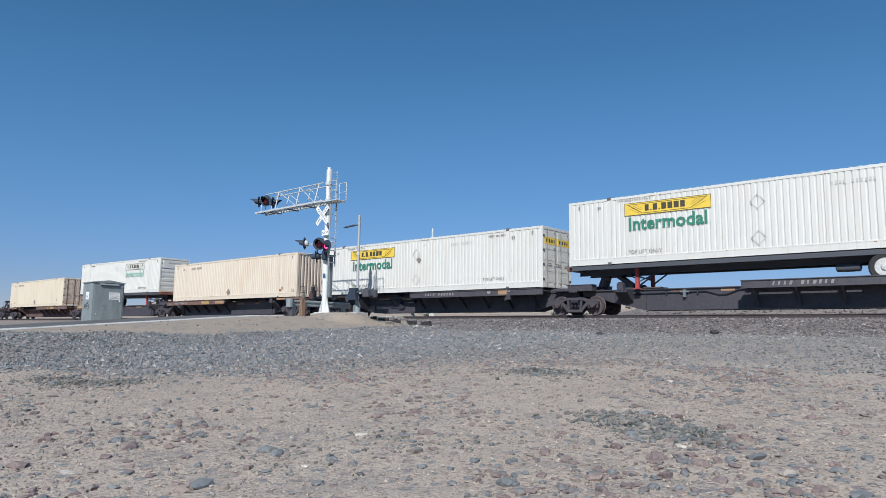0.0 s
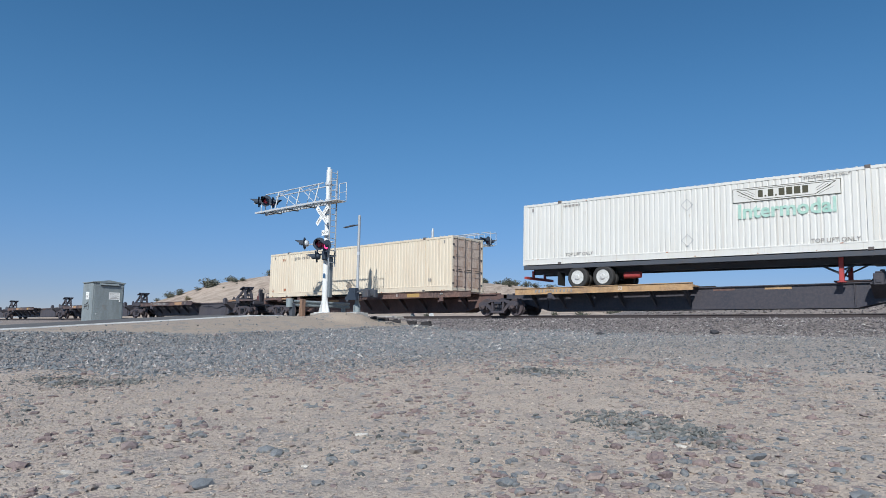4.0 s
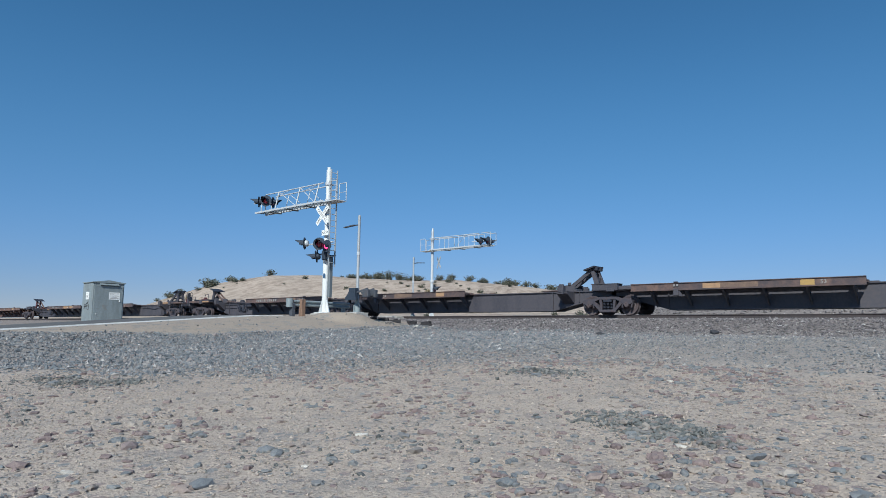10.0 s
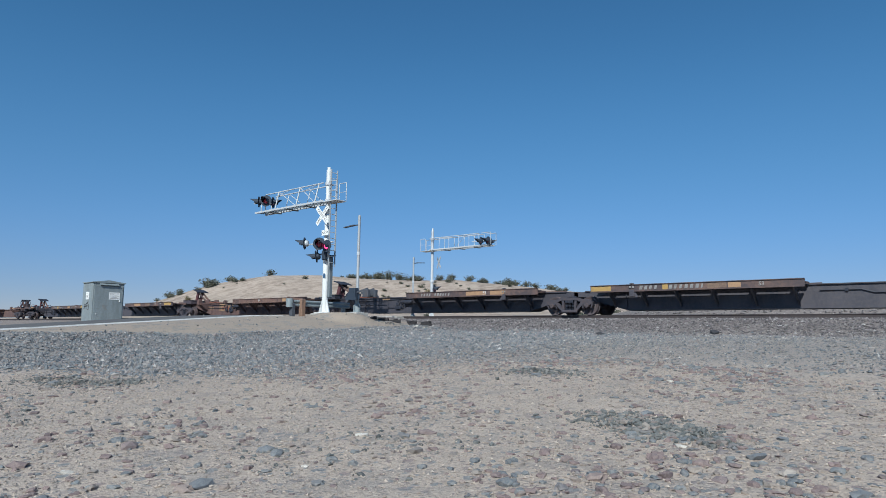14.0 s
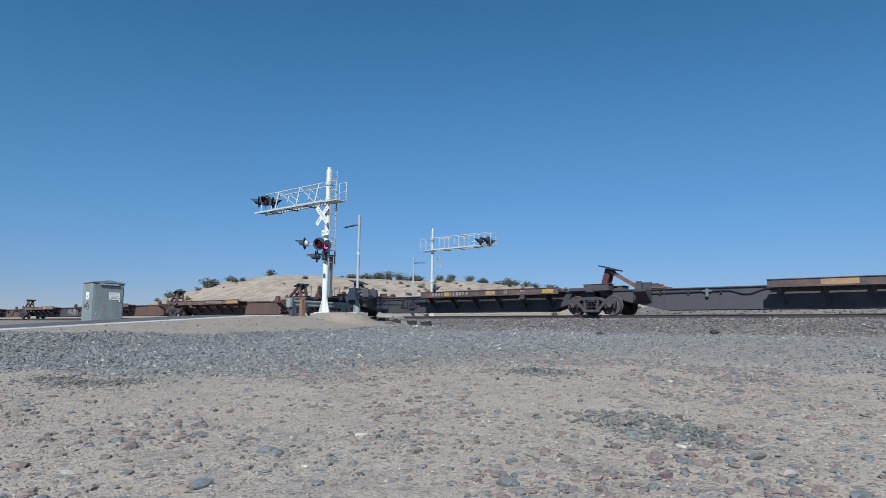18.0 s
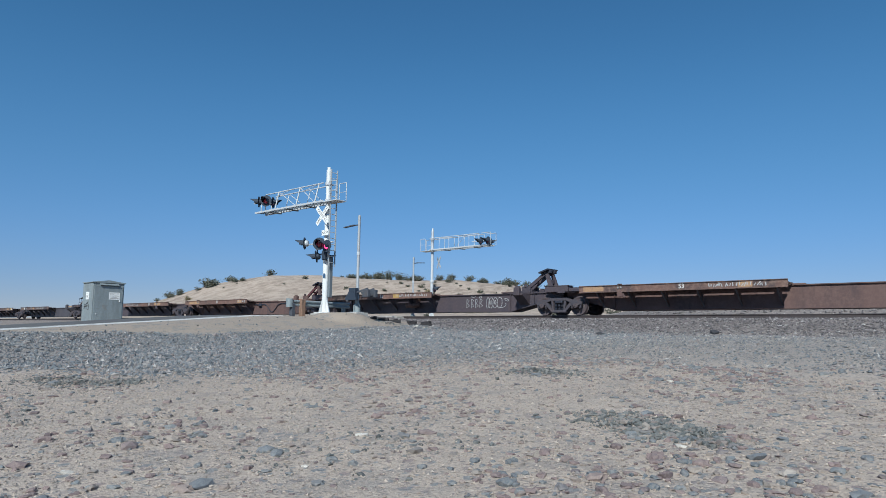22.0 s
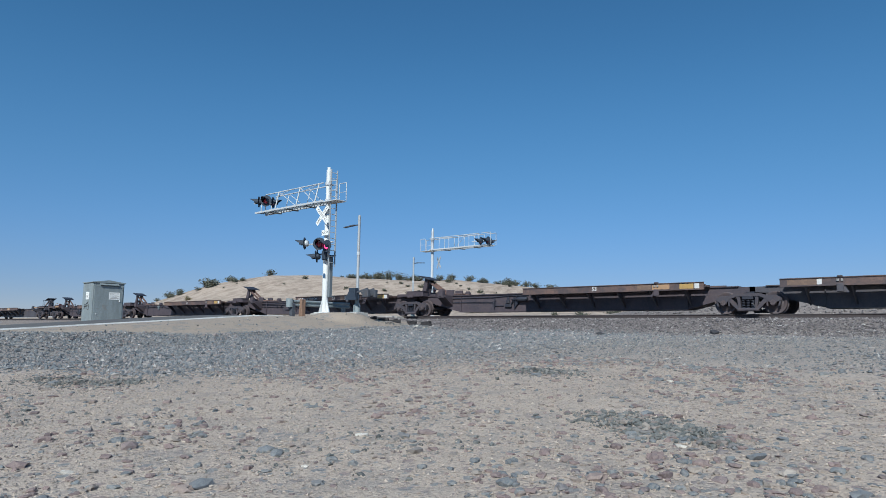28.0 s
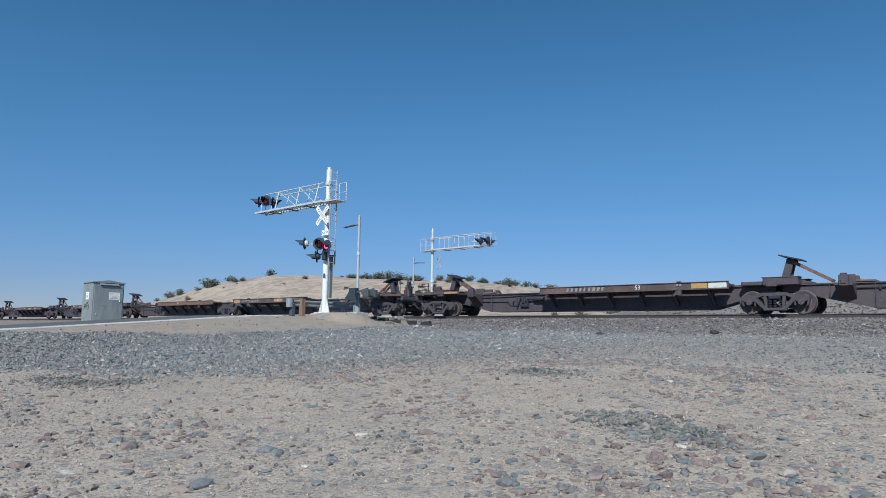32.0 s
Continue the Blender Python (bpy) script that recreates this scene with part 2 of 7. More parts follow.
MAT = {
    "ground": ground_mat(), "asphalt": asphalt_mat(),
    "line": worn("road_line_paint", (0.52, 0.51, 0.49), (0.33, 0.32, 0.305), (0.36, 0.345, 0.33), 0.8, 0, 0.45, 2),
    "concrete": worn("concrete", (0.42, 0.40, 0.37), (0.33, 0.31, 0.29), (0.25, 0.23, 0.21), 0.85, 0, 0.4, 5),
    "rail": worn("rail_steel", (0.060, 0.047, 0.046), (0.042, 0.037, 0.040), (0.085, 0.068, 0.062), 0.6, 0.2, 0.4, 6),
    "railtop": plain("polished_rail_head", (0.35, 0.34, 0.33), 0.35, 0.9),
    "tie": worn("creosoted_timber", (0.07, 0.055, 0.045), (0.13, 0.11, 0.09), (0.04, 0.035, 0.03), 0.9, 0, 0.5, 5),
    "stone": island_rock("mixed_desert_stone", [(0.0, (0.105, 0.122, 0.138)), (0.26, (0.18, 0.19, 0.195)), (0.36, (0.14, 0.105, 0.107)), (0.68, (0.21, 0.155, 0.148)), (0.86, (0.25, 0.21, 0.18)), (0.985, (0.30, 0.26, 0.225)), (1.0, (0.36, 0.32, 0.28))], 0.95, 0.35),
    "heap": island_rock("heaped_stone", [(0.0, (0.06, 0.068, 0.07)), (0.45, (0.125, 0.135, 0.133)), (0.75, (0.185, 0.187, 0.178)), (0.9, (0.19, 0.155, 0.142)), (1.0, (0.30, 0.27, 0.235))], 0.95, 0.3),
    "grit": island_rock("sand_grit", [(0.0, (0.19, 0.165, 0.15)), (0.35, (0.30, 0.25, 0.21)), (0.85, (0.42, 0.35, 0.288)), (1.0, (0.48, 0.41, 0.345))], 0.95, 0.3),
    "gravel_pale": island_rock("pale_mixed_gravel", [(0.0, (0.10, 0.11, 0.12)), (0.4, (0.18, 0.185, 0.19)), (0.65, (0.225, 0.205, 0.19)), (0.93, (0.29, 0.265, 0.24)), (1.0, (0.48, 0.45, 0.42))], 0.95, 0.3),
    "gravel": island_rock("grey_gravel_stone", [(0.0, (0.065, 0.078, 0.092)), (0.4, (0.145, 0.163, 0.18)), (0.7, (0.205, 0.212, 0.218)), (0.82, (0.205, 0.165, 0.155)), (0.96, (0.29, 0.275, 0.265)), (1.0, (0.46, 0.44, 0.42))], 0.95, 0.25),
    "ballast": island_rock("track_ballast_stone", [(0.0, (0.06, 0.056, 0.063)), (0.4, (0.12, 0.108, 0.114)), (0.75, (0.19, 0.168, 0.168)), (0.95, (0.27, 0.25, 0.24)), (1.0, (0.48, 0.455, 0.44))], 0.9, 0.2),
    "galv": worn("galvanised_steel", (0.52, 0.54, 0.56), (0.42, 0.435, 0.45), (0.45, 0.45, 0.445), 0.5, 0.08, 0.35, 5),
    "white_mast": worn("white_mast_paint", (0.70, 0.71, 0.70), (0.56, 0.56, 0.545), (0.5, 0.485, 0.455), 0.5, 0, 0.3, 4, True),
    "black": worn("signal_black", (0.022, 0.034, 0.056), (0.030, 0.042, 0.064), (0.045, 0.055, 0.072), 0.7, 0, 0.3, 8),
    "lens_off": plain("dark_red_lens", (0.34, 0.035, 0.06), 0.3),
    "lens_on": glow("lit_red_lens", (1.0, 0.045, 0.14), 2.6),
    "sign": worn("sign_white", (0.82, 0.82, 0.80), (0.7, 0.69, 0.66), (0.65, 0.63, 0.6), 0.5, 0, 0.25, 5),
    "sign_ink": plain("sign_black_ink", (0.03, 0.03, 0.03), 0.6),
    "blue": plain("blue_plate", (0.06, 0.12, 0.22), 0.6),
    "cabinet": worn("cabinet_grey_metal", (0.275, 0.315, 0.325), (0.205, 0.235, 0.245), (0.19, 0.19, 0.185), 0.5, 0.15, 0.45, 1.8, True),
    "wood_post": worn("weathered_wood_post", (0.22, 0.13, 0.085), (0.12, 0.075, 0.055), (0.3, 0.22, 0.16), 0.9, 0, 0.45, 8, True),
    "wheel": worn("wheel_steel", (0.095, 0.075, 0.078), (0.13, 0.093, 0.085), (0.05, 0.043, 0.048), 0.55, 0.1, 0.4, 5),
    "tread": plain("bright_wheel_tread", (0.30, 0.28, 0.27), 0.35, 0.9),
    "cast": worn("cast_bogie_steel", (0.068, 0.060, 0.071), (0.098, 0.074, 0.074), (0.042, 0.039, 0.049), 0.75, 0.1, 0.4, 5),
    "cast_dark": worn("oily_bogie_steel", (0.026, 0.029, 0.044), (0.050, 0.045, 0.052), (0.020, 0.022, 0.033), 0.6, 0.1, 0.4, 5),
    "body_dark": worn("black_car_paint", (0.052, 0.049, 0.060), (0.038, 0.039, 0.054), (0.098, 0.083, 0.084), 0.5, 0.0, 0.4, 1.1, True),
    "body_grey": worn("grey_car_paint", (0.070, 0.065, 0.076), (0.044, 0.043, 0.057), (0.10, 0.086, 0.087), 0.55, 0.0, 0.4, 1.1, True),
    "body_brown": worn("brown_car_paint", (0.068, 0.053, 0.062), (0.041, 0.038, 0.052), (0.105, 0.08, 0.08), 0.6, 0.0, 0.4, 1.1, True),
    "body_rust": worn("rusted_car_paint", (0.118, 0.070, 0.061), (0.060, 0.043, 0.046), (0.165, 0.104, 0.086), 0.75, 0.0, 0.45, 0.9, True),
    "sill_dark": worn("dark_sill_paint", (0.080, 0.060, 0.062), (0.165, 0.103, 0.082), (0.045, 0.040, 0.047), 0.7, 0.0, 0.5, 0.9),
    "sill_rust": worn("rusty_sill_paint", (0.145, 0.082, 0.066), (0.07, 0.05, 0.05), (0.27, 0.18, 0.135), 0.8, 0.0, 0.5, 0.9),
    "sill_ochre": worn("faded_ochre_sill_paint", (0.42, 0.26, 0.12), (0.25, 0.155, 0.09), (0.5, 0.36, 0.22), 0.75, 0.0, 0.45, 1.8),
    "patch_ochre": worn("ochre_paint_patch", (0.40, 0.245, 0.13), (0.30, 0.18, 0.11), (0.24, 0.16, 0.12), 0.75, 0, 0.4, 5),
    "patch_tan": worn("faded_tan_paint_patch", (0.17, 0.115, 0.085), (0.24, 0.16, 0.11), (0.09, 0.065, 0.06), 0.8, 0, 0.45, 4),
    "patch_yellow": worn("yellow_reflector_strip", (0.44, 0.28, 0.08), (0.34, 0.21, 0.08), (0.27, 0.19, 0.12), 0.5, 0, 0.3, 6),
    "patch_white": worn("white_stencil_paint", (0.62, 0.61, 0.59), (0.45, 0.43, 0.41), (0.4, 0.38, 0.36), 0.7, 0, 0.35, 9),
    "graffiti": plain("chalky_white_spray", (0.40, 0.40, 0.40), 0.9),
    "red": worn("red_paint", (0.42, 0.05, 0.05), (0.3, 0.06, 0.05), (0.25, 0.08, 0.07), 0.6, 0, 0.4, 6),
    "hose": plain("black_rubber_hose", (0.02, 0.02, 0.02), 0.8),
    "tyre": worn("tyre_rubber", (0.022, 0.022, 0.023), (0.035, 0.033, 0.032), (0.07, 0.06, 0.05), 0.85, 0, 0.4, 7),
    "hub": worn("white_wheel_rim", (0.62, 0.62, 0.6), (0.45, 0.43, 0.4), (0.3, 0.26, 0.22), 0.5, 0, 0.4, 8),
    "chassis": worn("dark_chassis_steel", (0.066, 0.075, 0.094), (0.08, 0.075, 0.08), (0.10, 0.095, 0.098), 0.65, 0.1, 0.35, 3),
    "cont_white": container_mat("white_container_paint", (0.645, 0.632, 0.592), (0.58, 0.55, 0.485), (0.47, 0.40, 0.32), 0.15),
    "cont_cream": container_mat("cream_container_paint", (0.655, 0.58, 0.455), (0.57, 0.455, 0.325), (0.42, 0.30, 0.21), 0.2),
    "cont_peach": container_mat("faded_peach_container_paint", (0.665, 0.585, 0.475), (0.58, 0.45, 0.33), (0.42, 0.28, 0.19), 0.3),
    # dark grey with shade put into the colour; the valve's own grey too
    "box_grey": plain("grey_steel_and_shade", (0.15, 0.17, 0.185), 0.6),
    "placard_pale": plain("pale_grey_frame", (0.50, 0.495, 0.475), 0.6),
    "faded_red": worn("faded_red_print", (0.22, 0.07, 0.045), (0.16, 0.07, 0.05), (0.2, 0.12, 0.08), 0.8, 0, 0.45, 5),
    "panel_tan": worn("faded_tan_panel", (0.24, 0.15, 0.085), (0.13, 0.085, 0.06), (0.3, 0.2, 0.12), 0.8, 0, 0.5, 2.5),
    # paler grey that paints sunlight onto the gusset edges
    "lip": worn("lit_flange_edge", (0.085, 0.080, 0.090), (0.05, 0.048, 0.056), (0.12, 0.105, 0.10), 0.7, 0.0, 0.45, 4),
    "pole_grey": worn("grey_pole_steel", (0.37, 0.385, 0.40), (0.30, 0.31, 0.325), (0.32, 0.32, 0.32), 0.55, 0.05, 0.35, 5),
    "maroon": worn("maroon_hitch_paint", (0.10, 0.03, 0.036), (0.05, 0.026, 0.032), (0.13, 0.07, 0.06), 0.65, 0.05, 0.4, 3),
    "front_rust": container_mat("rust_streaked_front_paint", (0.62, 0.53, 0.43), (0.33, 0.20, 0.14), (0.16, 0.09, 0.065), 0.65),
    "rust_door": worn("rust_stained_end_paint", (0.60, 0.49, 0.40), (0.42, 0.28, 0.20), (0.30, 0.19, 0.14), 0.7, 0, 0.42, 2.0, True),
    "cast_fit": worn("rusty_corner_casting", (0.11, 0.10, 0.10), (0.08, 0.065, 0.06), (0.2, 0.15, 0.12), 0.8, 0.1, 0.4, 6),
    "logo_yellow": worn("yellow_panel_paint", (0.80, 0.55, 0.04), (0.7, 0.48, 0.08), (0.6, 0.45, 0.15), 0.5, 0, 0.25, 4),
    "logo_dark": plain("dark_panel_ink", (0.06, 0.055, 0.03), 0.6),
    "green_ink": worn("green_letter_paint", (0.02, 0.17, 0.11), (0.05, 0.24, 0.17), (0.2, 0.35, 0.28), 0.5, 0, 0.3, 4),
    "green_faded": worn("faded_green_letter_paint", (0.30, 0.50, 0.40), (0.42, 0.58, 0.50), (0.5, 0.58, 0.53), 0.5, 0, 0.5, 4),
    "grey_ink": plain("grey_stencil_ink", (0.27, 0.25, 0.23), 0.7),
    "rust_ink": plain("rust_brown_label", (0.35, 0.15, 0.08), 0.7),
    "placard": plain("grey_placard", (0.24, 0.20, 0.165), 0.5),
    "leaf": leaf_mat("creosote_leaf", (0.065, 0.072, 0.054), (0.14, 0.14, 0.10)),
    "leaf_dry": leaf_mat("dry_scrub_leaf", (0.14, 0.12, 0.06), (0.24, 0.19, 0.11)),
    "dusty_steel": worn("dusty_grey_steel", (0.26, 0.255, 0.25), (0.17, 0.16, 0.155), (0.3, 0.27, 0.24), 0.8, 0, 0.4, 6),
    "charred": worn("blackened_timber", (0.032, 0.029, 0.031), (0.055, 0.046, 0.043), (0.02, 0.019, 0.02), 0.9, 0, 0.4, 6),
    "bark": plain("shrub_bark", (0.10, 0.075, 0.055), 0.9),
}


# ---- mesh tools ----
class Shape:
    """Collects vertices and faces of one mesh."""

    def __init__(self):
        self.v, self.f = [], []

    def add(self, verts, faces):
        n = len(self.v)
        self.v += [tuple(p) for p in verts]
        self.f += [tuple(i + n for i in q) for q in faces]
        return self

    def box(self, x0, x1, y0, y1, z0, z1, bev=0.0):
        if bev <= 0:
            vs = [(x, y, z) for x in (x0, x1) for y in (y0, y1) for z in (z0, z1)]
            return self.add(vs, [(0, 1, 3, 2), (4, 6, 7, 5), (0, 4, 5, 1), (2, 3, 7, 6), (0, 2, 6, 4), (1, 5, 7, 3)])
        c, h = ((x0 + x1) / 2, (y0 + y1) / 2, (z0 + z1) / 2), ((x1 - x0) / 2, (y1 - y0) / 2, (z1 - z0) / 2)
        bev = min(bev, *[q * 0.9 for q in h])
        vs, idx = [], {}
        for sx in (-1, 1):
            for sy in (-1, 1):
                for sz in (-1, 1):
                    for ax in range(3):
                        s = (sx, sy, sz)
                        p = [c[k] + s[k] * (h[k] - (0 if k == ax else bev)) for k in range(3)]
                        idx[(sx, sy, sz, ax)] = len(vs)
                        vs.append(tuple(p))
        fs = []
        for ax in range(3):
            o = [k for k in range(3) if k != ax]
            for s in (-1, 1):
                q = []
                for a, b2 in ((-1, -1), (1, -1), (1, 1), (-1, 1)):
                    k = [0, 0, 0]
                    k[ax], k[o[0]], k[o[1]] = s, a, b2
                    q.append(idx[(*k, ax)])
                fs.append(tuple(q if (s > 0) == (ax != 1) else q[::-1]))
            for a in (-1, 1):
                for b2 in (-1, 1):
                    k0, k1 = [0, 0, 0], [0, 0, 0]
                    k0[ax], k1[ax] = -1, 1
                    k0[o[0]] = k1[o[0]] = a
                    k0[o[1]] = k1[o[1]] = b2
                    q = [idx[(*k0, o[0])], idx[(*k1, o[0])], idx[(*k1, o[1])], idx[(*k0, o[1])]]
                    fs.append(tuple(q))
        for sx in (-1, 1):
            for sy in (-1, 1):
                for sz in (-1, 1):
                    fs.append(tuple(idx[(sx, sy, sz, ax)] for ax in range(3)))
        return self.add(vs, fs)

    def prism(self, poly, a0, a1, axis="y"):
        """Extrudes a polygon: given in (x, z) along y, in (y, z) along x, or in (x, y) along z."""
        n = len(poly)
        put = {"y": lambda p, a: (p[0], a, p[1]), "x": lambda p, a: (a, p[0], p[1]), "z": lambda p, a: (p[0], p[1], a)}[axis]
        vs = [put(p, a0) for p in poly] + [put(p, a1) for p in poly]
        fs = [tuple(range(n)), tuple(range(2 * n - 1, n - 1, -1))] + [(i, (i + 1) % n, (i + 1) % n + n, i + n) for i in range(n)]
        return self.add(vs, fs)

    def tube(self, p0, p1, r0, r1=None, n=8, caps=True):
        p0, p1 = Vector(p0), Vector(p1)
        r1 = r0 if r1 is None else r1
        d = (p1 - p0).normalized()
        a = d.orthogonal().normalized()
        b = d.cross(a)
        vs = []
        for p, r in ((p0, r0), (p1, r1)):
            vs += [p + (a * math.cos(2 * math.pi * k / n) + b * math.sin(2 * math.pi * k / n)) * r for k in range(n)]
        fs = [(k, (k + 1) % n, (k + 1) % n + n, k + n) for k in range(n)]
        if caps:
            fs += [tuple(range(n - 1, -1, -1)), tuple(range(n, 2 * n))]
        return self.add(vs, fs)

    def path(self, pts, r, n=6):
        for p, q in zip(pts, pts[1:]):
            self.tube(p, q, r, n=n)
        return self

    def beam(self, p0, p1, w, h):
        """A rectangular bar from p0 to p1, w wide (level) and h deep."""
        p0, p1 = Vector(p0), Vector(p1)
        d = (p1 - p0).normalized()
        s = d.cross(Vector((0, 0, 1)))
        s = s.normalized() if s.length > 1e-4 else Vector((1, 0, 0))
        u = s.cross(d)
        vs = [p + s * a * w / 2 + u * b * h / 2 for p in (p0, p1) for a, b in ((-1, -1), (1, -1), (1, 1), (-1, 1))]
        return self.add(vs, [(3, 2, 1, 0), (4, 5, 6, 7), (0, 1, 5, 4), (1, 2, 6, 5), (2, 3, 7, 6), (3, 0, 4, 7)])

    def lathe(self, prof, centre, axis="y", n=24):
        """Turns (radius, offset) pairs about an axis through centre."""
        cx, cy, cz = centre
        vs = []
        for r, o in prof:
            for k in range(n):
                a = 2 * math.pi * k / n
                c, s = r * math.cos(a), r * math.sin(a)
                vs.append({"y": (cx + c, cy + o, cz + s), "x": (cx + o, cy + c, cz + s), "z": (cx + c, cy + s, cz + o)}[axis])
        fs = []
        for j in range(len(prof) - 1):
            fs += [(j * n + k, j * n + (k + 1) % n, (j + 1) * n + (k + 1) % n, (j + 1) * n + k) for k in range(n)]
        fs += [tuple(range(n)), tuple(range((len(prof) - 1) * n, len(prof) * n))]
        return self.add(vs, fs)

    def flip(self):
        """Mirrors the shape end for end."""
        self.v = [(-x, y, z) for x, y, z in self.v]
        self.f = [q[::-1] for q in self.f]
        return self

    def mesh(self, name, mat, smooth=False):
        me = bpy.data.meshes.new(name)
        me.from_pydata(self.v, [], self.f)
        bm = bmesh.new()
        bm.from_mesh(me)
        bmesh.ops.recalc_face_normals(bm, faces=bm.faces)
        bm.to_mesh(me)
        bm.free()
        me.materials.append(mat)
        if smooth:
            me.polygons.foreach_set("use_smooth", [True] * len(me.polygons))
            me.set_sharp_from_angle(angle=radians(35))
        return me


def part(name, shape, material, parent=None, label="", at=None, smooth=False):
    """Links a shape (or a ready mesh) as one mesh object under a thing or a part."""
    me = shape if isinstance(shape, bpy.types.Mesh) else shape.mesh(name, MAT[material], smooth)
    ob = new(name, me)
    if parent is not None:
        ob.parent = parent
    if at is not None:
        ob.matrix_basis = at
    return tagged(ob, label)


def thing(name, label, category, group="", at=None, kind=""):
    ob = new(name)
    ob.empty_display_size = 0.3
    if at is not None:
        ob.matrix_basis = at
    return tagged(ob, label, category, group, kind)


def letters(name, text, size, material, parent, at, depth=0.004, label="", bold=0.0):
    cu = bpy.data.curves.new(name, "FONT")
    cu.body, cu.size, cu.extrude, cu.align_x, cu.align_y = text, size, depth, "CENTER", "CENTER"
    cu.resolution_u, cu.offset = 2, bold
    tmp = bpy.data.objects.new(name, cu)
    scene.collection.objects.link(tmp)
    me = bpy.data.meshes.new_from_object(tmp.evaluated_get(bpy.context.evaluated_depsgraph_get()))
    bpy.data.objects.remove(tmp)
    me.materials.clear()
    me.materials.append(MAT[material])
    ob = new(name, me)
    ob.parent = parent
    ob.matrix_basis = at
    return tagged(ob, label)


def smooth01(a, b, x):
    t = min(max((x - a) / (b - a), 0.0), 1.0)
    return t * t * (3 - 2 * t)


def along(pts, x):
    return float(np.interp(x, [p[0] for p in pts], [p[1] for p in pts]))


# ---- ground ----
SOUTH = [(-3000, -3.0), (-60, -2.5), (-30, -2.1), (-24, -1.85), (-16, -1.35), (-10, -1.02), (-6, -0.86), (-4.0, -0.80), (-2.35, -0.22), (0, -0.22),
         (2.35, -0.22), (3.8, -0.75), (8, -0.5), (15, 0.45), (40, 1.2), (200, 1.6), (3000, 1.6)]
ROAD = [(-3000, -3.0), (-60, -2.7), (-30, -1.65), (-20, -0.93), (-9.4, -0.15), (-4, -0.06), (4, -0.06), (9, 0.05), (15, 0.45), (40, 1.2), (200, 1.6), (3000, 1.6)]
ROAD_X0, ROAD_X1 = -35.0, -27.6


HILL = [(-70, 0), (-50, 0.3), (-42, 0.6), (-36, 1.6), (-31, 3.3), (-26, 4.9), (-21, 6.5), (-13, 8.1), (0, 8.0), (10, 7.6), (21, 7.8), (27, 7.6), (33, 7.1), (45, 6.4), (54, 5.5), (70, 3.5), (95, 0.8), (120, 0)]


def road_z(y):
    return along(ROAD, y)


def ground_z(x, y):
    z = along(SOUTH, y)
    # the road's low embankment
    w = smooth01(-48, -36.5, x) * (1 - smooth01(-26.6, -20.0, x))
    if abs(y) < 3.0:
        w = smooth01(-36.2, -35.4, x) * (1 - smooth01(-27.2, -26.4, x))
    z += w * (road_z(y) - 0.05 - z)
    # mound that carries the crossing signal
    d = math.hypot((x + 25.4) / 1.25, y + 6.4)
    if y < -2.6:
        z = max(z, 0.03 - 0.85 * smooth01(0.8, 2.2, d) - 0.5 * max(d - 2.2, 0))
    # gravel bank across the track
    z += 1.45 * smooth01(-24, -13, x) * smooth01(5.5, 10.5, y) * (1 - smooth01(40, 90, y))
    # the sandy hill
    u, v = (x + 99) * 0.60 + (y - 56) * 0.80, -(x + 99) * 0.80 + (y - 56) * 0.60
    hgt = along(HILL, u)
    ridge = math.exp(-(v / 21.0) ** 2) if v < 0 else math.exp(-(v / 60.0) ** 2)
    z += hgt * ridge * (1 + 0.05 * noise.noise(Vector((x * 0.08, y * 0.08, 1))))
    if ridge > 0.02 and v < 0:
        z -= 0.16 * hgt * ridge * (1 - ridge) * (1 + noise.noise(Vector((u * 0.30, v * 0.06, 5))))
    if y > 18:
        z += 0.35 * noise.noise(Vector((x * 0.11, y * 0.11, 0)))
    if y < -4 and not (ROAD_X0 - 1 < x < ROAD_X1 + 1):
        z += 0.035 * noise.noise(Vector((x * 0.7, y * 0.7, 4))) + 0.06 * noise.noise(Vector((x * 0.17, y * 0.17, 9)))
    if ROAD_X0 - 0.4 < x < ROAD_X1 + 0.4:
        z = min(z, road_z(y) - 0.05)
    return z


def lines(spans):
    out = []
    for a, b, n in spans:
        out += list(np.linspace(a, b, n, endpoint=False))
    return out + [spans[-1][1]]


def build_ground():
    xs = lines([(-3000, -400, 8), (-400, -180, 22), (-180, -60, 60), (-60, -16, 110), (-16, 16, 90), (16, 60, 30), (60, 400, 16), (400, 3000, 8)])
    ys = lines([(-3000, -200, 8), (-200, -40, 10), (-40, -28, 12), (-28, -9, 90), (-9, -2, 32), (-2, 6, 20), (6, 20, 24), (20, 130, 60), (130, 500, 16), (500, 3000, 8)])
    vs = [(x, y, ground_z(x, y)) for y in ys for x in xs]
    n = len(xs)
    fs = [(j * n + i, j * n + i + 1, (j + 1) * n + i + 1, (j + 1) * n + i) for j in range(len(ys) - 1) for i in range(n - 1)]
    me = bpy.data.meshes.new("ground")
    me.from_pydata(vs, [], fs)
    me.materials.append(MAT["ground"])
    me.polygons.foreach_set("use_smooth", [True] * len(me.polygons))
    tagged(new("ground", me), "sandy desert ground with gravel and a low hill", "ground", kind="structure")


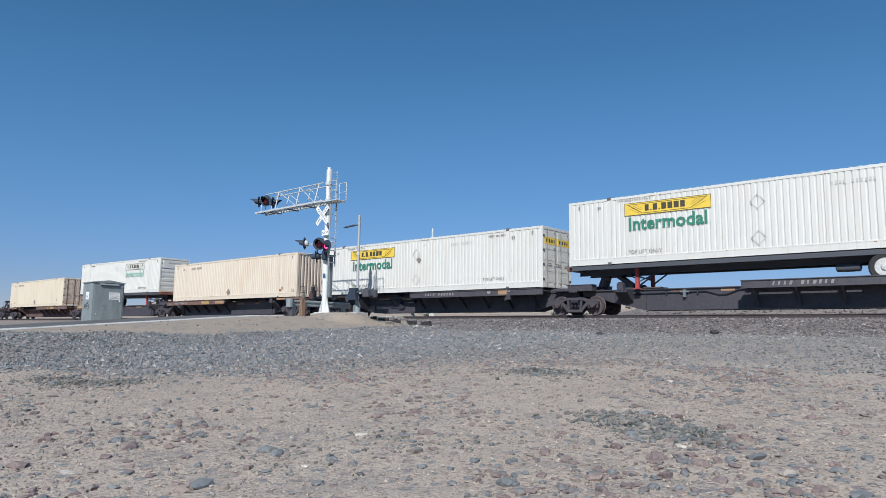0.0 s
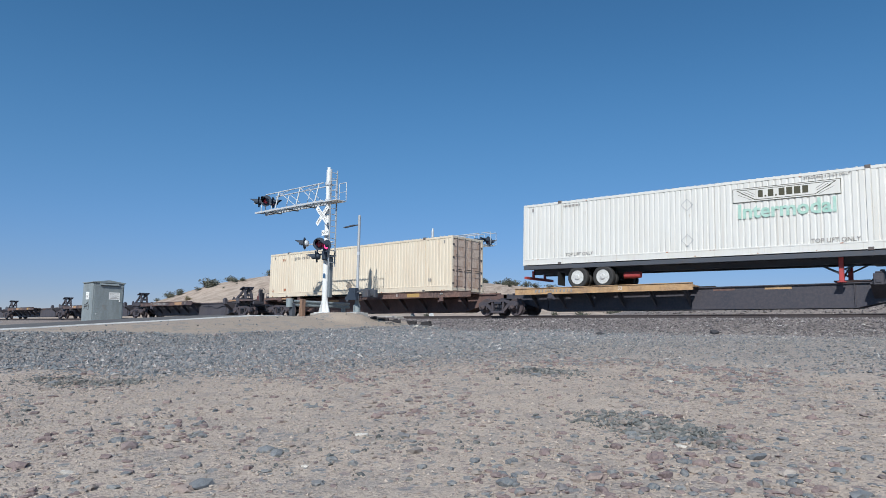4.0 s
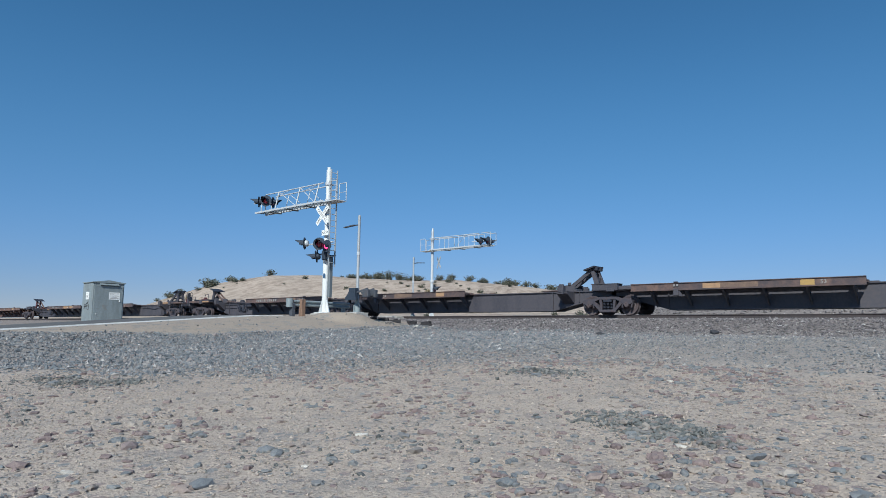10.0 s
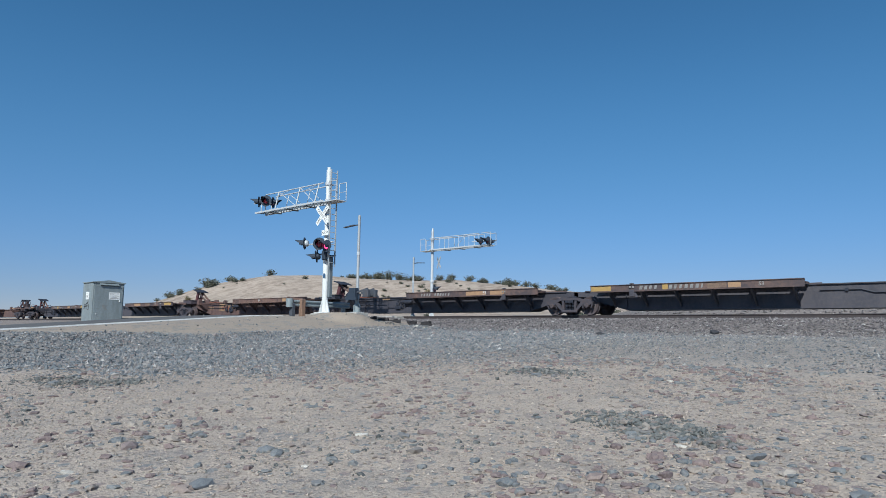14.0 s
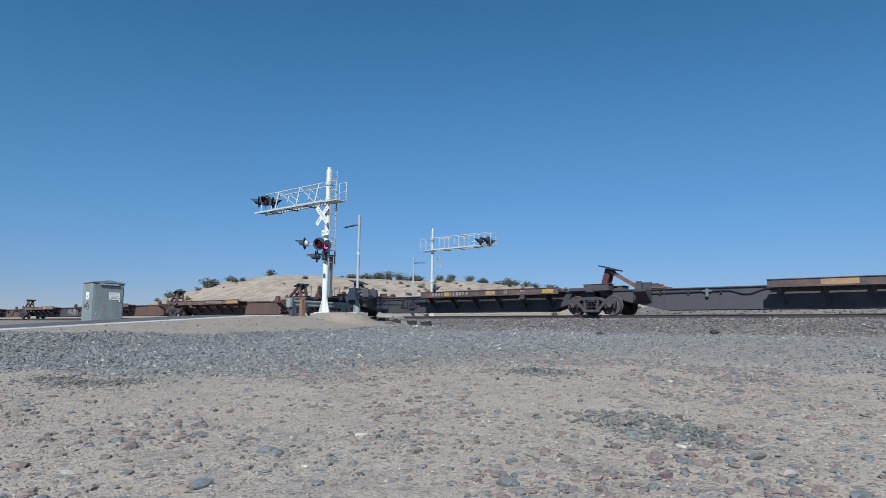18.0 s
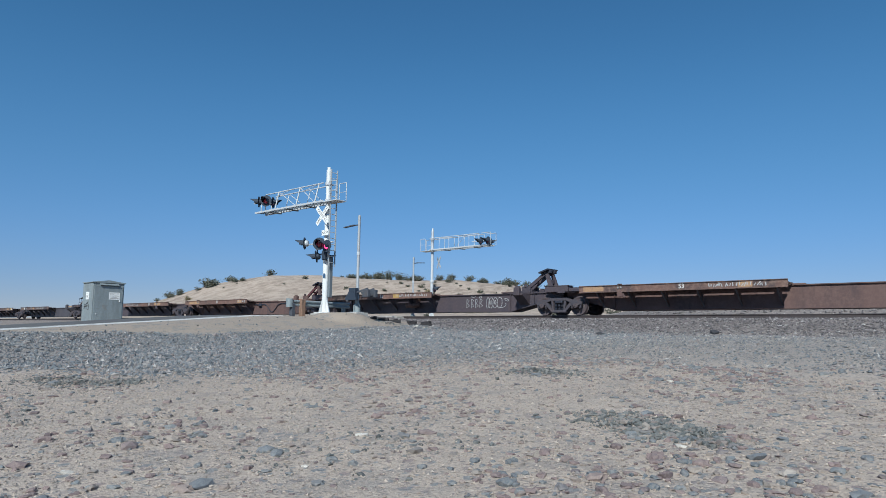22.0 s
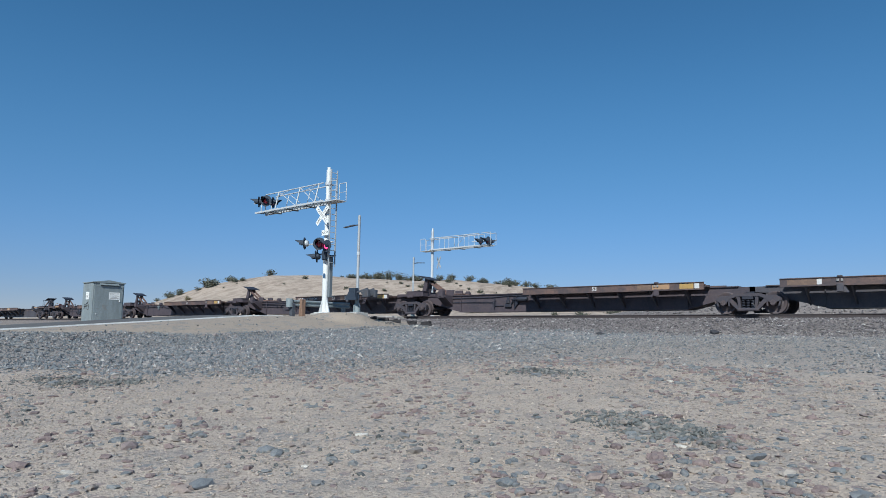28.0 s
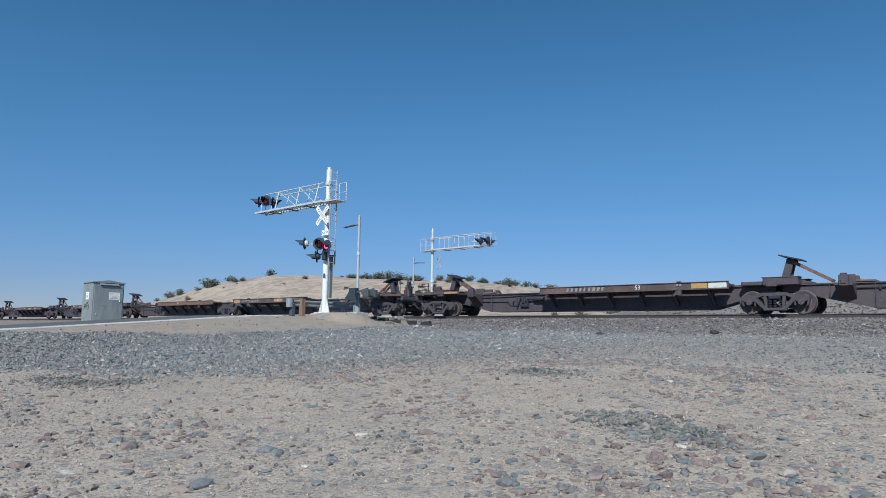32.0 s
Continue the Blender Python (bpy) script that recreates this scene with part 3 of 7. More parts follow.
def build_road():
    ys = lines([(-300, -40, 12), (-40, -2.6, 60), (-2.6, 2.6, 4), (2.6, 40, 30), (40, 120, 8)])
    s = Shape()
    xs = [ROAD_X0 - 0.5, ROAD_X0, (ROAD_X0 + ROAD_X1) / 2, ROAD_X1 - 0.75, ROAD_X1 - 0.35, ROAD_X1]
    tilt = [-0.35, 0.0, 0.03, 0.0, -0.11, -0.2]
    level = [-0.35, 0.0, 0.0, 0.0, -0.11, -0.2]
    vs = []
    for y in ys:
        f = smooth01(3.0, 10.0, abs(y))
        vs += [(x, y, road_z(y) + a + (b - a) * f) for x, a, b in zip(xs, level, tilt)]
    fs = [(j * 6 + i, j * 6 + i + 1, j * 6 + i + 7, j * 6 + i + 6) for j in range(len(ys) - 1) for i in range(5)]
    s.add(vs, fs)
    tagged(part("road", s, "asphalt"), "worn grey two-lane asphalt road crossing the railway", "road", kind="structure")
    s = Shape()
    yy = [y for y in ys if -120 < y < -7.5]
    rows = [(ROAD_X1 - 0.72, -0.008), (ROAD_X1 - 0.50, -0.069)]
    s.add([(x, y, road_z(y) + d + 0.008) for y in yy for x, d in rows], [(2 * j, 2 * j + 1, 2 * j + 3, 2 * j + 2) for j in range(len(yy) - 1)])
    tagged(part("road_line", s, "line"), "worn white edge line along the sloping road shoulder", "road marking", kind="structure")


def build_track():
    s = Shape()
    track = tagged(new("railway_track"), "railway track on timber ties and ballast", "railway track", kind="structure")
    prof = [(-0.07, -0.172), (0.07, -0.172), (0.07, -0.16), (0.012, -0.14), (0.01, -0.045), (0.036, -0.03), (0.036, -0.004), (0.028, 0), (-0.028, 0), (-0.036, -0.004), (-0.036, -0.03), (-0.01, -0.045), (-0.012, -0.14), (-0.07, -0.16)]
    for y in (-0.755, 0.755):
        s = Shape().prism([(y + p, q) for p, q in prof], -700, 400, "x")
        rail = part("rail", s, "rail", track)
        s = Shape().box(-700, 400, y - 0.024, y + 0.024, -0.0005, 0.003)
        part("rail_head", s, "railtop", rail, "polished running surface")
    tie = Shape().box(-0.115, 0.115, -1.3, 1.3, -0.36, -0.175, 0.012).mesh("tie", MAT["tie"])
    plate = Shape().box(-0.1, 0.1, -0.92, -0.6, -0.18, -0.165).box(-0.1, 0.1, 0.6, 0.92, -0.18, -0.165).mesh("tie_plate", MAT["rail"])
    x = -112.0
    k = 0
    while x < 22:
        if not (ROAD_X0 - 0.6 < x < ROAD_X1 + 0.6):
            t = part("tie", tie, "tie", track, at=pose(x + random.uniform(-0.03, 0.03), random.uniform(-0.04, 0.04), random.uniform(-0.012, 0.006), 0, 0, random.uniform(-0.8, 0.8)))
            k += 1
        x += 0.55
    # concrete crossing panels between and beside the rails
    panel_a = Shape().box(-1.2, 1.2, -0.66, 0.66, -0.2, -0.012, 0.02).mesh("crossing_panel", MAT["concrete"])
    panel_b = Shape().box(-1.2, 1.2, -0.3, 0.3, -0.2, -0.012, 0.02).mesh("crossing_panel", MAT["concrete"])
    for i in range(4):
        cx = -34.9 + 2.42 * i
        part("crossing_panel", panel_a, "concrete", track, at=pose(cx, 0, 0))
        for y in (-1.16, 1.16):
            part("crossing_panel", panel_b, "concrete", track, at=pose(cx, y, 0))


build_ground()
build_road()
build_track()

# ---- train ----
START, SPEED, GAIN = 0.0, 13.068, 0.00625


def run(t):
    """How far the train has gone after t seconds."""
    return SPEED * t + GAIN * t * t


RUNNING = []
WHEELSETS = []
WHEEL_R, AXLE_GAP = 0.42, 0.89


def wheel_shapes():
    w = Shape()
    for s in (-1, 1):
        prof = [(0.10, -0.09), (0.12, 0.09), (0.17, 0.075), (0.30, 0.035), (0.36, 0.06), (0.415, 0.065), (0.42, 0.0), (0.425, -0.055), (0.452, -0.065), (0.452, -0.085), (0.37, -0.085), (0.30, -0.03), (0.17, -0.02), (0.10, -0.09)]
        w.lathe([(r, s * o) for r, o in prof], (0, s * 0.765, 0), "y", 28)
    w.lathe([(0.085, -1.0), (0.085, 1.0)], (0, 0, 0), "y", 12)
    for s in (-1, 1):
        w.lathe([(0.12, 0), (0.125, s * 0.10), (0.10, s * 0.14), (0.10, s * 0.16)], (0, s * 0.98, 0), "y", 14)
        for k in range(3):
            a = 2 * math.pi * k / 3
            w.lathe([(0.022, 0), (0.022, s * 0.02)], (0.055 * math.cos(a), s * 1.14, 0.055 * math.sin(a)), "y", 6)
    return w.mesh("wheelset", MAT["wheel"], True)


def tread_shape():
    t = Shape()
    for s in (-1, 1):
        t.lathe([(0.4205, s * 0.05), (0.423, s * 0.045), (0.4265, s * -0.04), (0.42, s * -0.045)], (0, s * 0.765, 0), "y", 28)
    return t.mesh("wheel_tread", MAT["tread"], True)


def side_frame_shape():
    f = Shape()
    outer = [(-1.16, 0.50), (-1.16, 0.60), (-0.98, 0.70), (-0.66, 0.70), (-0.42, 0.78), (0.42, 0.78), (0.66, 0.70), (0.98, 0.70), (1.16, 0.60), (1.16, 0.50), (1.03, 0.44), (0.75, 0.44), (0.66, 0.56), (0.40, 0.66), (-0.40, 0.66), (-0.66, 0.56), (-0.75, 0.44), (-1.03, 0.44)]
    f.prism(outer, -1.11, -0.92)
    for s in (-1, 1):
        f.prism([(s * 0.74, 0.52), (s * 0.62, 0.62), (s * 0.27, 0.20), (s * 0.36, 0.14)], -1.10, -0.93)
        f.prism([(s * 0.40, 0.70), (s * 0.28, 0.70), (s * 0.25, 0.22), (s * 0.33, 0.22)], -1.09, -0.94)
        f.prism([(s * 1.20, 0.56), (s * 1.12, 0.56), (s * 1.06, 0.30), (s * 1.12, 0.30)], -1.08, -0.95)
        f.prism([(s * 0.72, 0.50), (s * 0.66, 0.50), (s * 0.66, 0.30), (s * 0.71, 0.30)], -1.08, -0.95)
    f.box(-0.40, 0.40, -1.13, -0.90, 0.10, 0.22, 0.03)
    return f


def bogie_meshes():
    m = {}
    m["wheelset"], m["tread"] = wheel_shapes(), tread_shape()
    sf = side_frame_shape()
    m["frame_near"] = sf.mesh("side_frame", MAT["cast"])
    far = Shape()
    far.add([(x, -y, z) for x, y, z in sf.v], [q[::-1] for q in sf.f])
    m["frame_far"] = far.mesh("side_frame", MAT["cast"])
    for s in (-1, 1):
        sp = Shape().box(-0.27, 0.27, s * 1.02 - 0.075, s * 1.02 + 0.075, 0.215, 0.226)
        for x in (-0.17, 0, 0.17):
            for k in range(5):
                z = 0.225 + k * 0.062
                sp.lathe([(0.05, 0), (0.068, 0.012), (0.068, 0.03), (0.05, 0.042)], (x, s * 1.02, z), "z", 10)
        m["springs%d" % s] = sp.mesh("spring_group", MAT["cast_dark"])
    b = Shape().box(-0.20, 0.20, -1.12, 1.12, 0.54, 0.66, 0.02).box(-0.24, 0.24, -0.7, 0.7, 0.58, 0.80, 0.03).lathe([(0.34, 0), (0.36, 0.06), (0.30, 0.10)], (0, 0, 0.78), "z", 20)
    for s in (-1, 1):
        b.box(-0.12, 0.12, s * 0.62 - 0.08, s * 0.62 + 0.08, 0.78, 0.86, 0.01)
    m["bolster"] = b.mesh("bogie", MAT["cast_dark"])
    br = Shape()
    for s in (-1, 1):
        br.beam((s * 0.42, -0.72, 0.36), (s * 0.42, 0.72, 0.36), 0.08, 0.10)
        for y in (-0.74, 0.74):
            br.prism([(s * 0.44, 0.26), (s * 0.50, 0.26), (s * 0.485, 0.48), (s * 0.43, 0.48)], y - 0.05, y + 0.05)
        br.beam((s * 0.42, 0, 0.36), (s * 0.10, 0.15, 0.62), 0.04, 0.06)
    m["brake"] = br.mesh("brake_beam", MAT["cast_dark"])
    return m


BOGIE = bogie_meshes()


def add_bogie(unit, x):
    b = part("bogie", BOGIE["bolster"], "cast", unit, "cast steel two-axle bogie", pose(x, 0, 0))
    for key, nm in (("frame_near", "side_frame"), ("frame_far", "side_frame"), ("springs-1", "spring_group"), ("springs1", "spring_group"), ("brake", "brake_beam")):
        part(nm, BOGIE[key], "cast", b)
    for s in (-1, 1):
        w = part("wheelset", BOGIE["wheelset"], "wheel", b, "steel wheels on their axle", pose(s * AXLE_GAP, 0, WHEEL_R))
        WHEELSETS.append((w, s * AXLE_GAP))
    return b


def spine_shape(xa, xb):
    """Deep box beam between two bogies at xa and xb, hogged up over each of them."""
    s = Shape()
    poly = [(xa - 0.1, 0.86), (xa + 0.75, 0.80), (xa + 1.25, 0.56), (xa + 2.45, 0.235), (xb - 2.95, 0.235), (xb - 1.45, 0.58), (xb - 0.75, 0.80), (xb + 0.1, 0.86), (xb + 0.1, 1.06), (xa - 0.1, 1.06)]
    s.prism(poly, -0.46, 0.46)
    # flanges top and bottom, and stiffeners
    s.box(xa + 0.5, xb - 0.5, -0.53, 0.53, 1.062, 1.10)
    s.box(xa + 2.5, xb - 3.0, -0.50, 0.50, 0.205, 0.235)
    for x, z in ((xa + 2.5, 0.24), (xb - 3.1, 0.24), (xb - 1.7, 0.60)):
        s.box(x - 0.015, x + 0.015, -0.515, 0.515, z, 1.06)
    return s


def plumbing(put, kind, d1, xb, rng):
    """Brake pipes and rigging on the near face of the bare half of a beam."""
    y = -0.50
    if kind == "pipe":
        z = rng.uniform(0.82, 0.9)
        put("brake_pipe", Shape().path([(d1 + 0.3, y, z), (d1 + 1.6, y, z), (d1 + 2.0, y, z - 0.12), (d1 + 2.6, y, z - 0.12), (d1 + 3.0, y, z), (xb - 2.1, y, z)], 0.02, 5), "cast_dark")
        put("pipe_clamp", Shape().box(d1 + 1.1, d1 + 1.2, y - 0.03, -0.462, z - 0.05, z + 0.05), "cast_dark")
    if kind == "dip":
        put("brake_pipe", Shape().path([(d1 - 0.2, y, 0.90), (d1 + 1.0, y, 0.90), (d1 + 1.25, y, 0.84), (d1 + 1.75, y, 0.40), (d1 + 1.9, y, 0.36), (d1 + 2.1, y, 0.40), (d1 + 2.6, y, 0.84), (d1 + 2.9, y, 0.93), (xb - 2.1, y, 0.96)], 0.03, 6), "cast_dark", lab="black brake pipe with a deep dip")
        put("valve", Shape().box(d1 + 0.45, d1 + 0.62, -0.58, -0.463, 0.76, 0.98, 0.02).lathe([(0.05, -0.18), (0.08, -0.12), (0.08, 0.12), (0.05, 0.18)], (d1 + 0.56, -0.56, 0.82), "x", 10), "cast_dark")
    if kind == "valve":
        put("brake_pipe", Shape().path([(d1 - 0.1, y, 0.99), (d1 + 0.3, y, 0.98), (d1 + 0.8, y, 0.80), (d1 + 1.1, y, 0.80), (d1 + 1.6, y, 0.95), (d1 + 2.4, y, 0.93), (xb - 2.1, y, 0.90)], 0.028, 6), "cast_dark")
        put("valve", Shape().box(d1 + 2.4, d1 + 2.52, -0.60, -0.463, 0.70, 1.03, 0.02).box(d1 + 2.28, d1 + 2.64, -0.58, -0.50, 0.90, 0.98, 0.02), "box_grey", lab="grey-green cut-out valve")
        for q in (1.9, 3.2, 4.4):
            put("pipe_clamp", Shape().box(d1 + q, d1 + q + 0.06, -0.54, -0.462, 0.84, 0.99), "cast_dark")
    if kind in ("rigging", "pipes"):
        g = d1 + 1.1
        block = put("brake_valve", Shape().box(g + 0.1, g + 0.5, -0.58, -0.463, 0.40, 0.60, 0.04).box(g + 0.2, g + 0.42, -0.60, -0.463, 0.58, 0.80, 0.04).box(g + 0.26, g + 0.36, -0.57, -0.463, 0.78, 0.94, 0.02), "cast_dark", lab="dark brake valve block")
        for k in range(6):
            x = g + 0.2 + rng.uniform(-0.5, 1.0)
            put("brake_lever", Shape().beam((x, -0.54, rng.uniform(0.36, 0.55)), (x + rng.uniform(-0.35, 0.35), -0.55, rng.uniform(0.7, 0.98)), 0.035, 0.045), "cast_dark", block)
        put("brake_cylinder", Shape().lathe([(0.09, -0.34), (0.12, -0.28), (0.12, 0.2), (0.05, 0.24), (0.03, 0.6)], (g - 0.55, -0.60, 0.80), "x", 12), "cast_dark", lab="brake cylinder", smooth=True)
        put("brake_pipe", Shape().path([(g - 0.9, y, 0.99), (g + 0.6, y, 0.97), (g + 1.2, y, 0.93), (xb - 2.2, y, 0.92)], 0.02, 5), "cast_dark")
        put("brake_pipe", Shape().path([(g + 0.6, y, 0.50), (g + 1.1, y, 0.50), (g + 1.25, y, 0.68), (g + 2.4, y, 0.70), (xb - 2.3, y, 0.72)], 0.018, 5), "cast_dark")
    if kind == "pipes":
        put("brake_pipe", Shape().path([(d1 + 1.7, y, 0.82), (xb - 2.3, y, 0.83)], 0.016, 5), "cast_dark")
        for q in (2.6, 3.1):
            put("pipe_clamp", Shape().box(d1 + q, d1 + q + 0.05, -0.53, -0.462, 0.64, 0.80), "cast_dark")


def spine_unit(left, right, hitch_side, body, sill, ends=(False, False), hitch=True, hitch_kind=0, label="", patches=0, tank=False, plumb="", marks=True, big_panel=False, paint=()):
    """One platform of an articulated spine car between bogies at left and right: a deck for trailer wheels over one half,
    a bare beam with a trailer hitch at the other end. hitch_side +1: the hitch stands at the right end."""
    cx, half = (left + right) / 2, (right - left) / 2
    unit = thing("spine_car", label, "railway car", "spine cars of the train", pose(cx, 0, 0))
    RUNNING.append((unit, cx))
    rng = random.Random(int(abs(left) * 10))
    # built with the hitch at the right and turned round where it stands at the left
    fl = hitch_side < 0

    def put(name, shape, mat, parent=unit, lab="", smooth=False):
        return part(name, shape.flip() if fl else shape, mat, parent, lab, smooth=smooth)

    xa, xb = -half, half
    beam = put("spine_beam", spine_shape(xa, xb), body, lab="deep steel box beam")
    d0, d1 = (xa + 1.55, xa + 10.05) if fl else (xa + 1.2, xa + 9.7)
    for q in (-1, 1):
        board = put("running_board", Shape().box(d0 + 0.02, d1 - 0.02, *sorted((q * 1.234, q * 0.92)), 1.12, 1.165), sill, lab="raised running board for trailer wheels")
        put("tread_plate", Shape().box(d0 + 0.05, d1 - 0.05, *sorted((q * 1.19, q * 0.93)), 1.165, 1.185), sill, board)
        put("deck_plate", Shape().box(d0 + 0.02, d1 - 0.02, *sorted((q * 0.78, q * 0.535)), 1.12, 1.165), sill)
    for s in (-1, 1):
        c = Shape()
        a, b2 = s * 1.30, s * 1.235
        c.box(d0, d1, min(a, b2), max(a, b2), 0.98, 1.235)
        c.box(d0, d1, min(a, b2) - (0.035 if s < 0 else 0), max(a, b2) + (0.035 if s > 0 else 0), 1.2355, 1.262)
        c.box(d0, d1, min(a, b2) - (0.035 if s < 0 else 0), max(a, b2) + (0.035 if s > 0 else 0), 0.955, 0.9795)
        rail = put("side_sill", c, sill)
        if s < 0:
            near_rail = rail
            x = d0 + 0.15
            kinds = ["patch_ochre", "patch_yellow", "patch_ochre", "sill_rust", "patch_ochre"]
            while patches and not paint and x < d1 - 1.0:
                ln = rng.uniform(0.5, 1.3)
                lo_x = d1 - 3.4 - ln if fl else d0 + 0.9 - ln
                if rng.random() < 0.16 + 0.12 * patches and not lo_x < x < lo_x + ln + 2.5:
                    k = rng.choice(kinds if patches > 1 else kinds[:4])
                    put("paint_panel", Shape().box(x, x + ln, -1.3035, -1.3005, 1.01, 1.205), k, rail)
                x += ln + rng.uniform(0.25, 1.2)
        n = 6
        for k in range(n):
            x = d0 + 0.8 + (d1 - d0 - 1.2) * k / (n - 1)
            g = Shape().add([(x - 0.012 + e, s * yy, z) for e in (0, 0.024) for yy, z in ((0.47, 0.52), (0.98, 1.1), (1.23, 1.1), (1.23, 0.98), (0.47, 0.34))], [(0, 1, 2, 3, 4), (9, 8, 7, 6, 5), (0, 5, 6, 1), (1, 6, 7, 2), (2, 7, 8, 3), (3, 8, 9, 4), (4, 9, 5, 0)])
            g.box(x - 0.13, x + 0.13, *sorted((s * 0.535, s * 0.93)), 1.08, 1.12)
            # lip in its own paler colour, for an edge catching the sun
            lip = Shape().add([(x + e, s * yy, z) for e in (-0.03, 0.03) for yy, z in ((0.47, 0.335), (1.235, 0.975), (1.235, 0.96), (0.47, 0.32))], [(0, 1, 2, 3), (7, 6, 5, 4), (0, 4, 5, 1), (1, 5, 6, 2), (2, 6, 7, 3), (3, 7, 4, 0)])
            gob = put("gusset", g, body)
            put("gusset_lip", lip, "lip", gob)
        # locking pedestal part way along the sill
        px = d0 + 1.95
        ped = put("container_pedestal", Shape().box(px - 0.13, px + 0.09, *sorted((s * 1.24, s * 1.345)), 0.74, 1.02, 0.02), body)
        put("pedestal_brace", Shape().prism([(px + 0.09, 0.98), (px + 0.24, 0.74), (px + 0.20, 0.70), (px + 0.05, 0.82)], *sorted((s * 1.25, s * 1.29))), body, ped)
        put("twist_lock", Shape().box(px - 0.10, px + 0.06, *sorted((s * 1.20, s * 1.36)), 1.263, 1.31, 0.015), body, ped)
        for q in (-0.08, 0.05):
            put("lock_pin", Shape().box(px + q - 0.045, px + q + 0.035, *sorted((s * 1.304, s * 1.34)), 1.10, 1.19, 0.012), "dusty_steel", ped, "pale lock pin")
        # outrigger at the hitch end
        ox = xb - 2.25
        o = Shape().add([(ox + e, s * yy, z) for e in (-0.28, 0.28) for yy, z in ((0.46, 1.06), (1.10, 1.06), (1.10, 0.98), (0.46, 0.52))], [(0, 1, 2, 3), (7, 6, 5, 4), (0, 4, 5, 1), (1, 5, 6, 2), (2, 6, 7, 3), (3, 7, 4, 0)])
        o.box(ox - 0.17, ox + 0.13, *sorted((s * 0.98, s * 1.22)), 0.94, 1.34, 0.02).box(ox - 0.12, ox + 0.08, *sorted((s * 1.02, s * 1.18)), 1.34, 1.40, 0.015).box(ox - 0.10, ox + 0.06, *sorted((s * 1.22, s * 1.245)), 1.02, 1.16, 0.01)
        put("outrigger", o, body)
        put("side_bearing_pad", Shape().box(xb - 0.80, xb + 0.42, *sorted((s * 0.50, s * 0.98)), 1.06, 1.34, 0.015).box(xb - 0.84, xb + 0.46, *sorted((s * 0.48, s * 1.0)), 1.34, 1.362), body if body != "body_rust" else "body_brown", lab="steel bearing box over the joint")
        put("bearing_cover", Shape().box(xb + 0.44, xb + 1.22, *sorted((s * 0.52, s * 0.94)), 1.06, 1.22, 0.03).box(xb - 0.1, xb + 0.3, *sorted((s * 0.99, s * 1.06)), 1.0, 1.16, 0.02), body)
    plumbing(put, plumb, d1, xb, rng)
    if tank:
        put("air_reservoir", Shape().lathe([(0.06, -0.52), (0.13, -0.46), (0.145, -0.4), (0.145, 0.4), (0.13, 0.46), (0.06, 0.52)], (d1 - 1.9, -0.72, 0.62), "x", 14).box(d1 - 2.2, d1 - 2.15, -0.74, -0.47, 0.6, 0.98).box(d1 - 1.6, d1 - 1.55, -0.74, -0.47, 0.6, 0.98), "sill_rust", lab="rust-brown air tank under the deck", smooth=True)
    x = d1 + 0.5
    for k in range((round(left) in (-128, -145)) if paint else 2 if patches else 1):
        ln = rng.uniform(0.5, 0.95)
        put("paint_panel", Shape().box(x, x + ln, -0.4645, -0.4615, 0.94, 1.04), rng.choice(("patch_ochre", "sill_rust", "patch_ochre", "sill_ochre")), beam)
        x += ln + rng.uniform(0.8, 1.6)
    if big_panel:
        pan = put("paint_panel", Shape().box(xb - 6.0, xb - 4.1, -0.4645, -0.4615, 0.48, 0.92), "panel_tan", beam, "faded ochre company panel")
        put("panel_print", Shape().box(xb - 5.5, xb - 5.2, -0.4675, -0.4648, 0.58, 0.82).box(xb - 5.12, xb - 4.86, -0.4675, -0.4648, 0.58, 0.82).box(xb - 4.8, xb - 4.5, -0.4675, -0.4648, 0.58, 0.82), "faded_red", pan)
        put("paint_panel", Shape().box(xb - 3.3, xb - 2.7, -0.4645, -0.4615, 0.62, 0.8), "panel_tan", beam)
    if not hitch:
        h = put("hitch", Shape().box(xb - 5.2, xb - 0.5, -0.36, 0.36, 1.102, 1.14).box(xb - 4.9, xb - 3.9, -0.44, 0.44, 1.14, 1.26, 0.02).box(xb - 1.3, xb - 0.6, -0.36, 0.36, 1.14, 1.26, 0.02), body, lab="trailer hitch folded down flat")
        put("strut", Shape().box(xb - 3.9, xb - 1.3, -0.30, -0.12, 1.14, 1.25, 0.02).box(xb - 3.9, xb - 1.3, 0.12, 0.30, 1.14, 1.25, 0.02), body, h)
        put("beam_cover", Shape().box(d1, xb - 5.3, -0.40, 0.40, 1.102, 1.24, 0.03), body)
    if hitch:
        h = put("hitch", Shape().box(xb - 2.6, xb - 0.5, -0.36, 0.36, 1.102, 1.125).box(xb - 2.6, xb - 1.95, -0.34, 0.34, 1.10, 1.22, 0.02).box(xb - 2.5, xb - 2.0, -0.42, -0.30, 1.10, 1.40, 0.02).box(xb - 2.5, xb - 2.0, 0.30, 0.42, 1.10, 1.40, 0.02).box(xb - 1.1, xb - 0.6, -0.36, 0.36, 1.10, 1.20, 0.02), body, lab="trailer hitch raised on a steel strut")
        if hitch_kind == 0:
            put("foot_plate", Shape().box(xb - 3.75, xb - 2.62, -0.40, -0.12, 1.126, 1.19, 0.015).box(xb - 3.75, xb - 2.62, 0.12, 0.40, 1.126, 1.19, 0.015), "faded_red" if body == "body_rust" else "sill_dark", h)
            put("latch_post", Shape().box(xb - 2.32, xb - 2.18, -0.46, -0.36, 1.38, 1.52, 0.02), body, h)
            st = Shape()
            for y in (-0.2, 0.2):
                st.beam((xb - 2.25, y, 1.33), (xb - 1.22, y, 2.06), 0.10, 0.16)
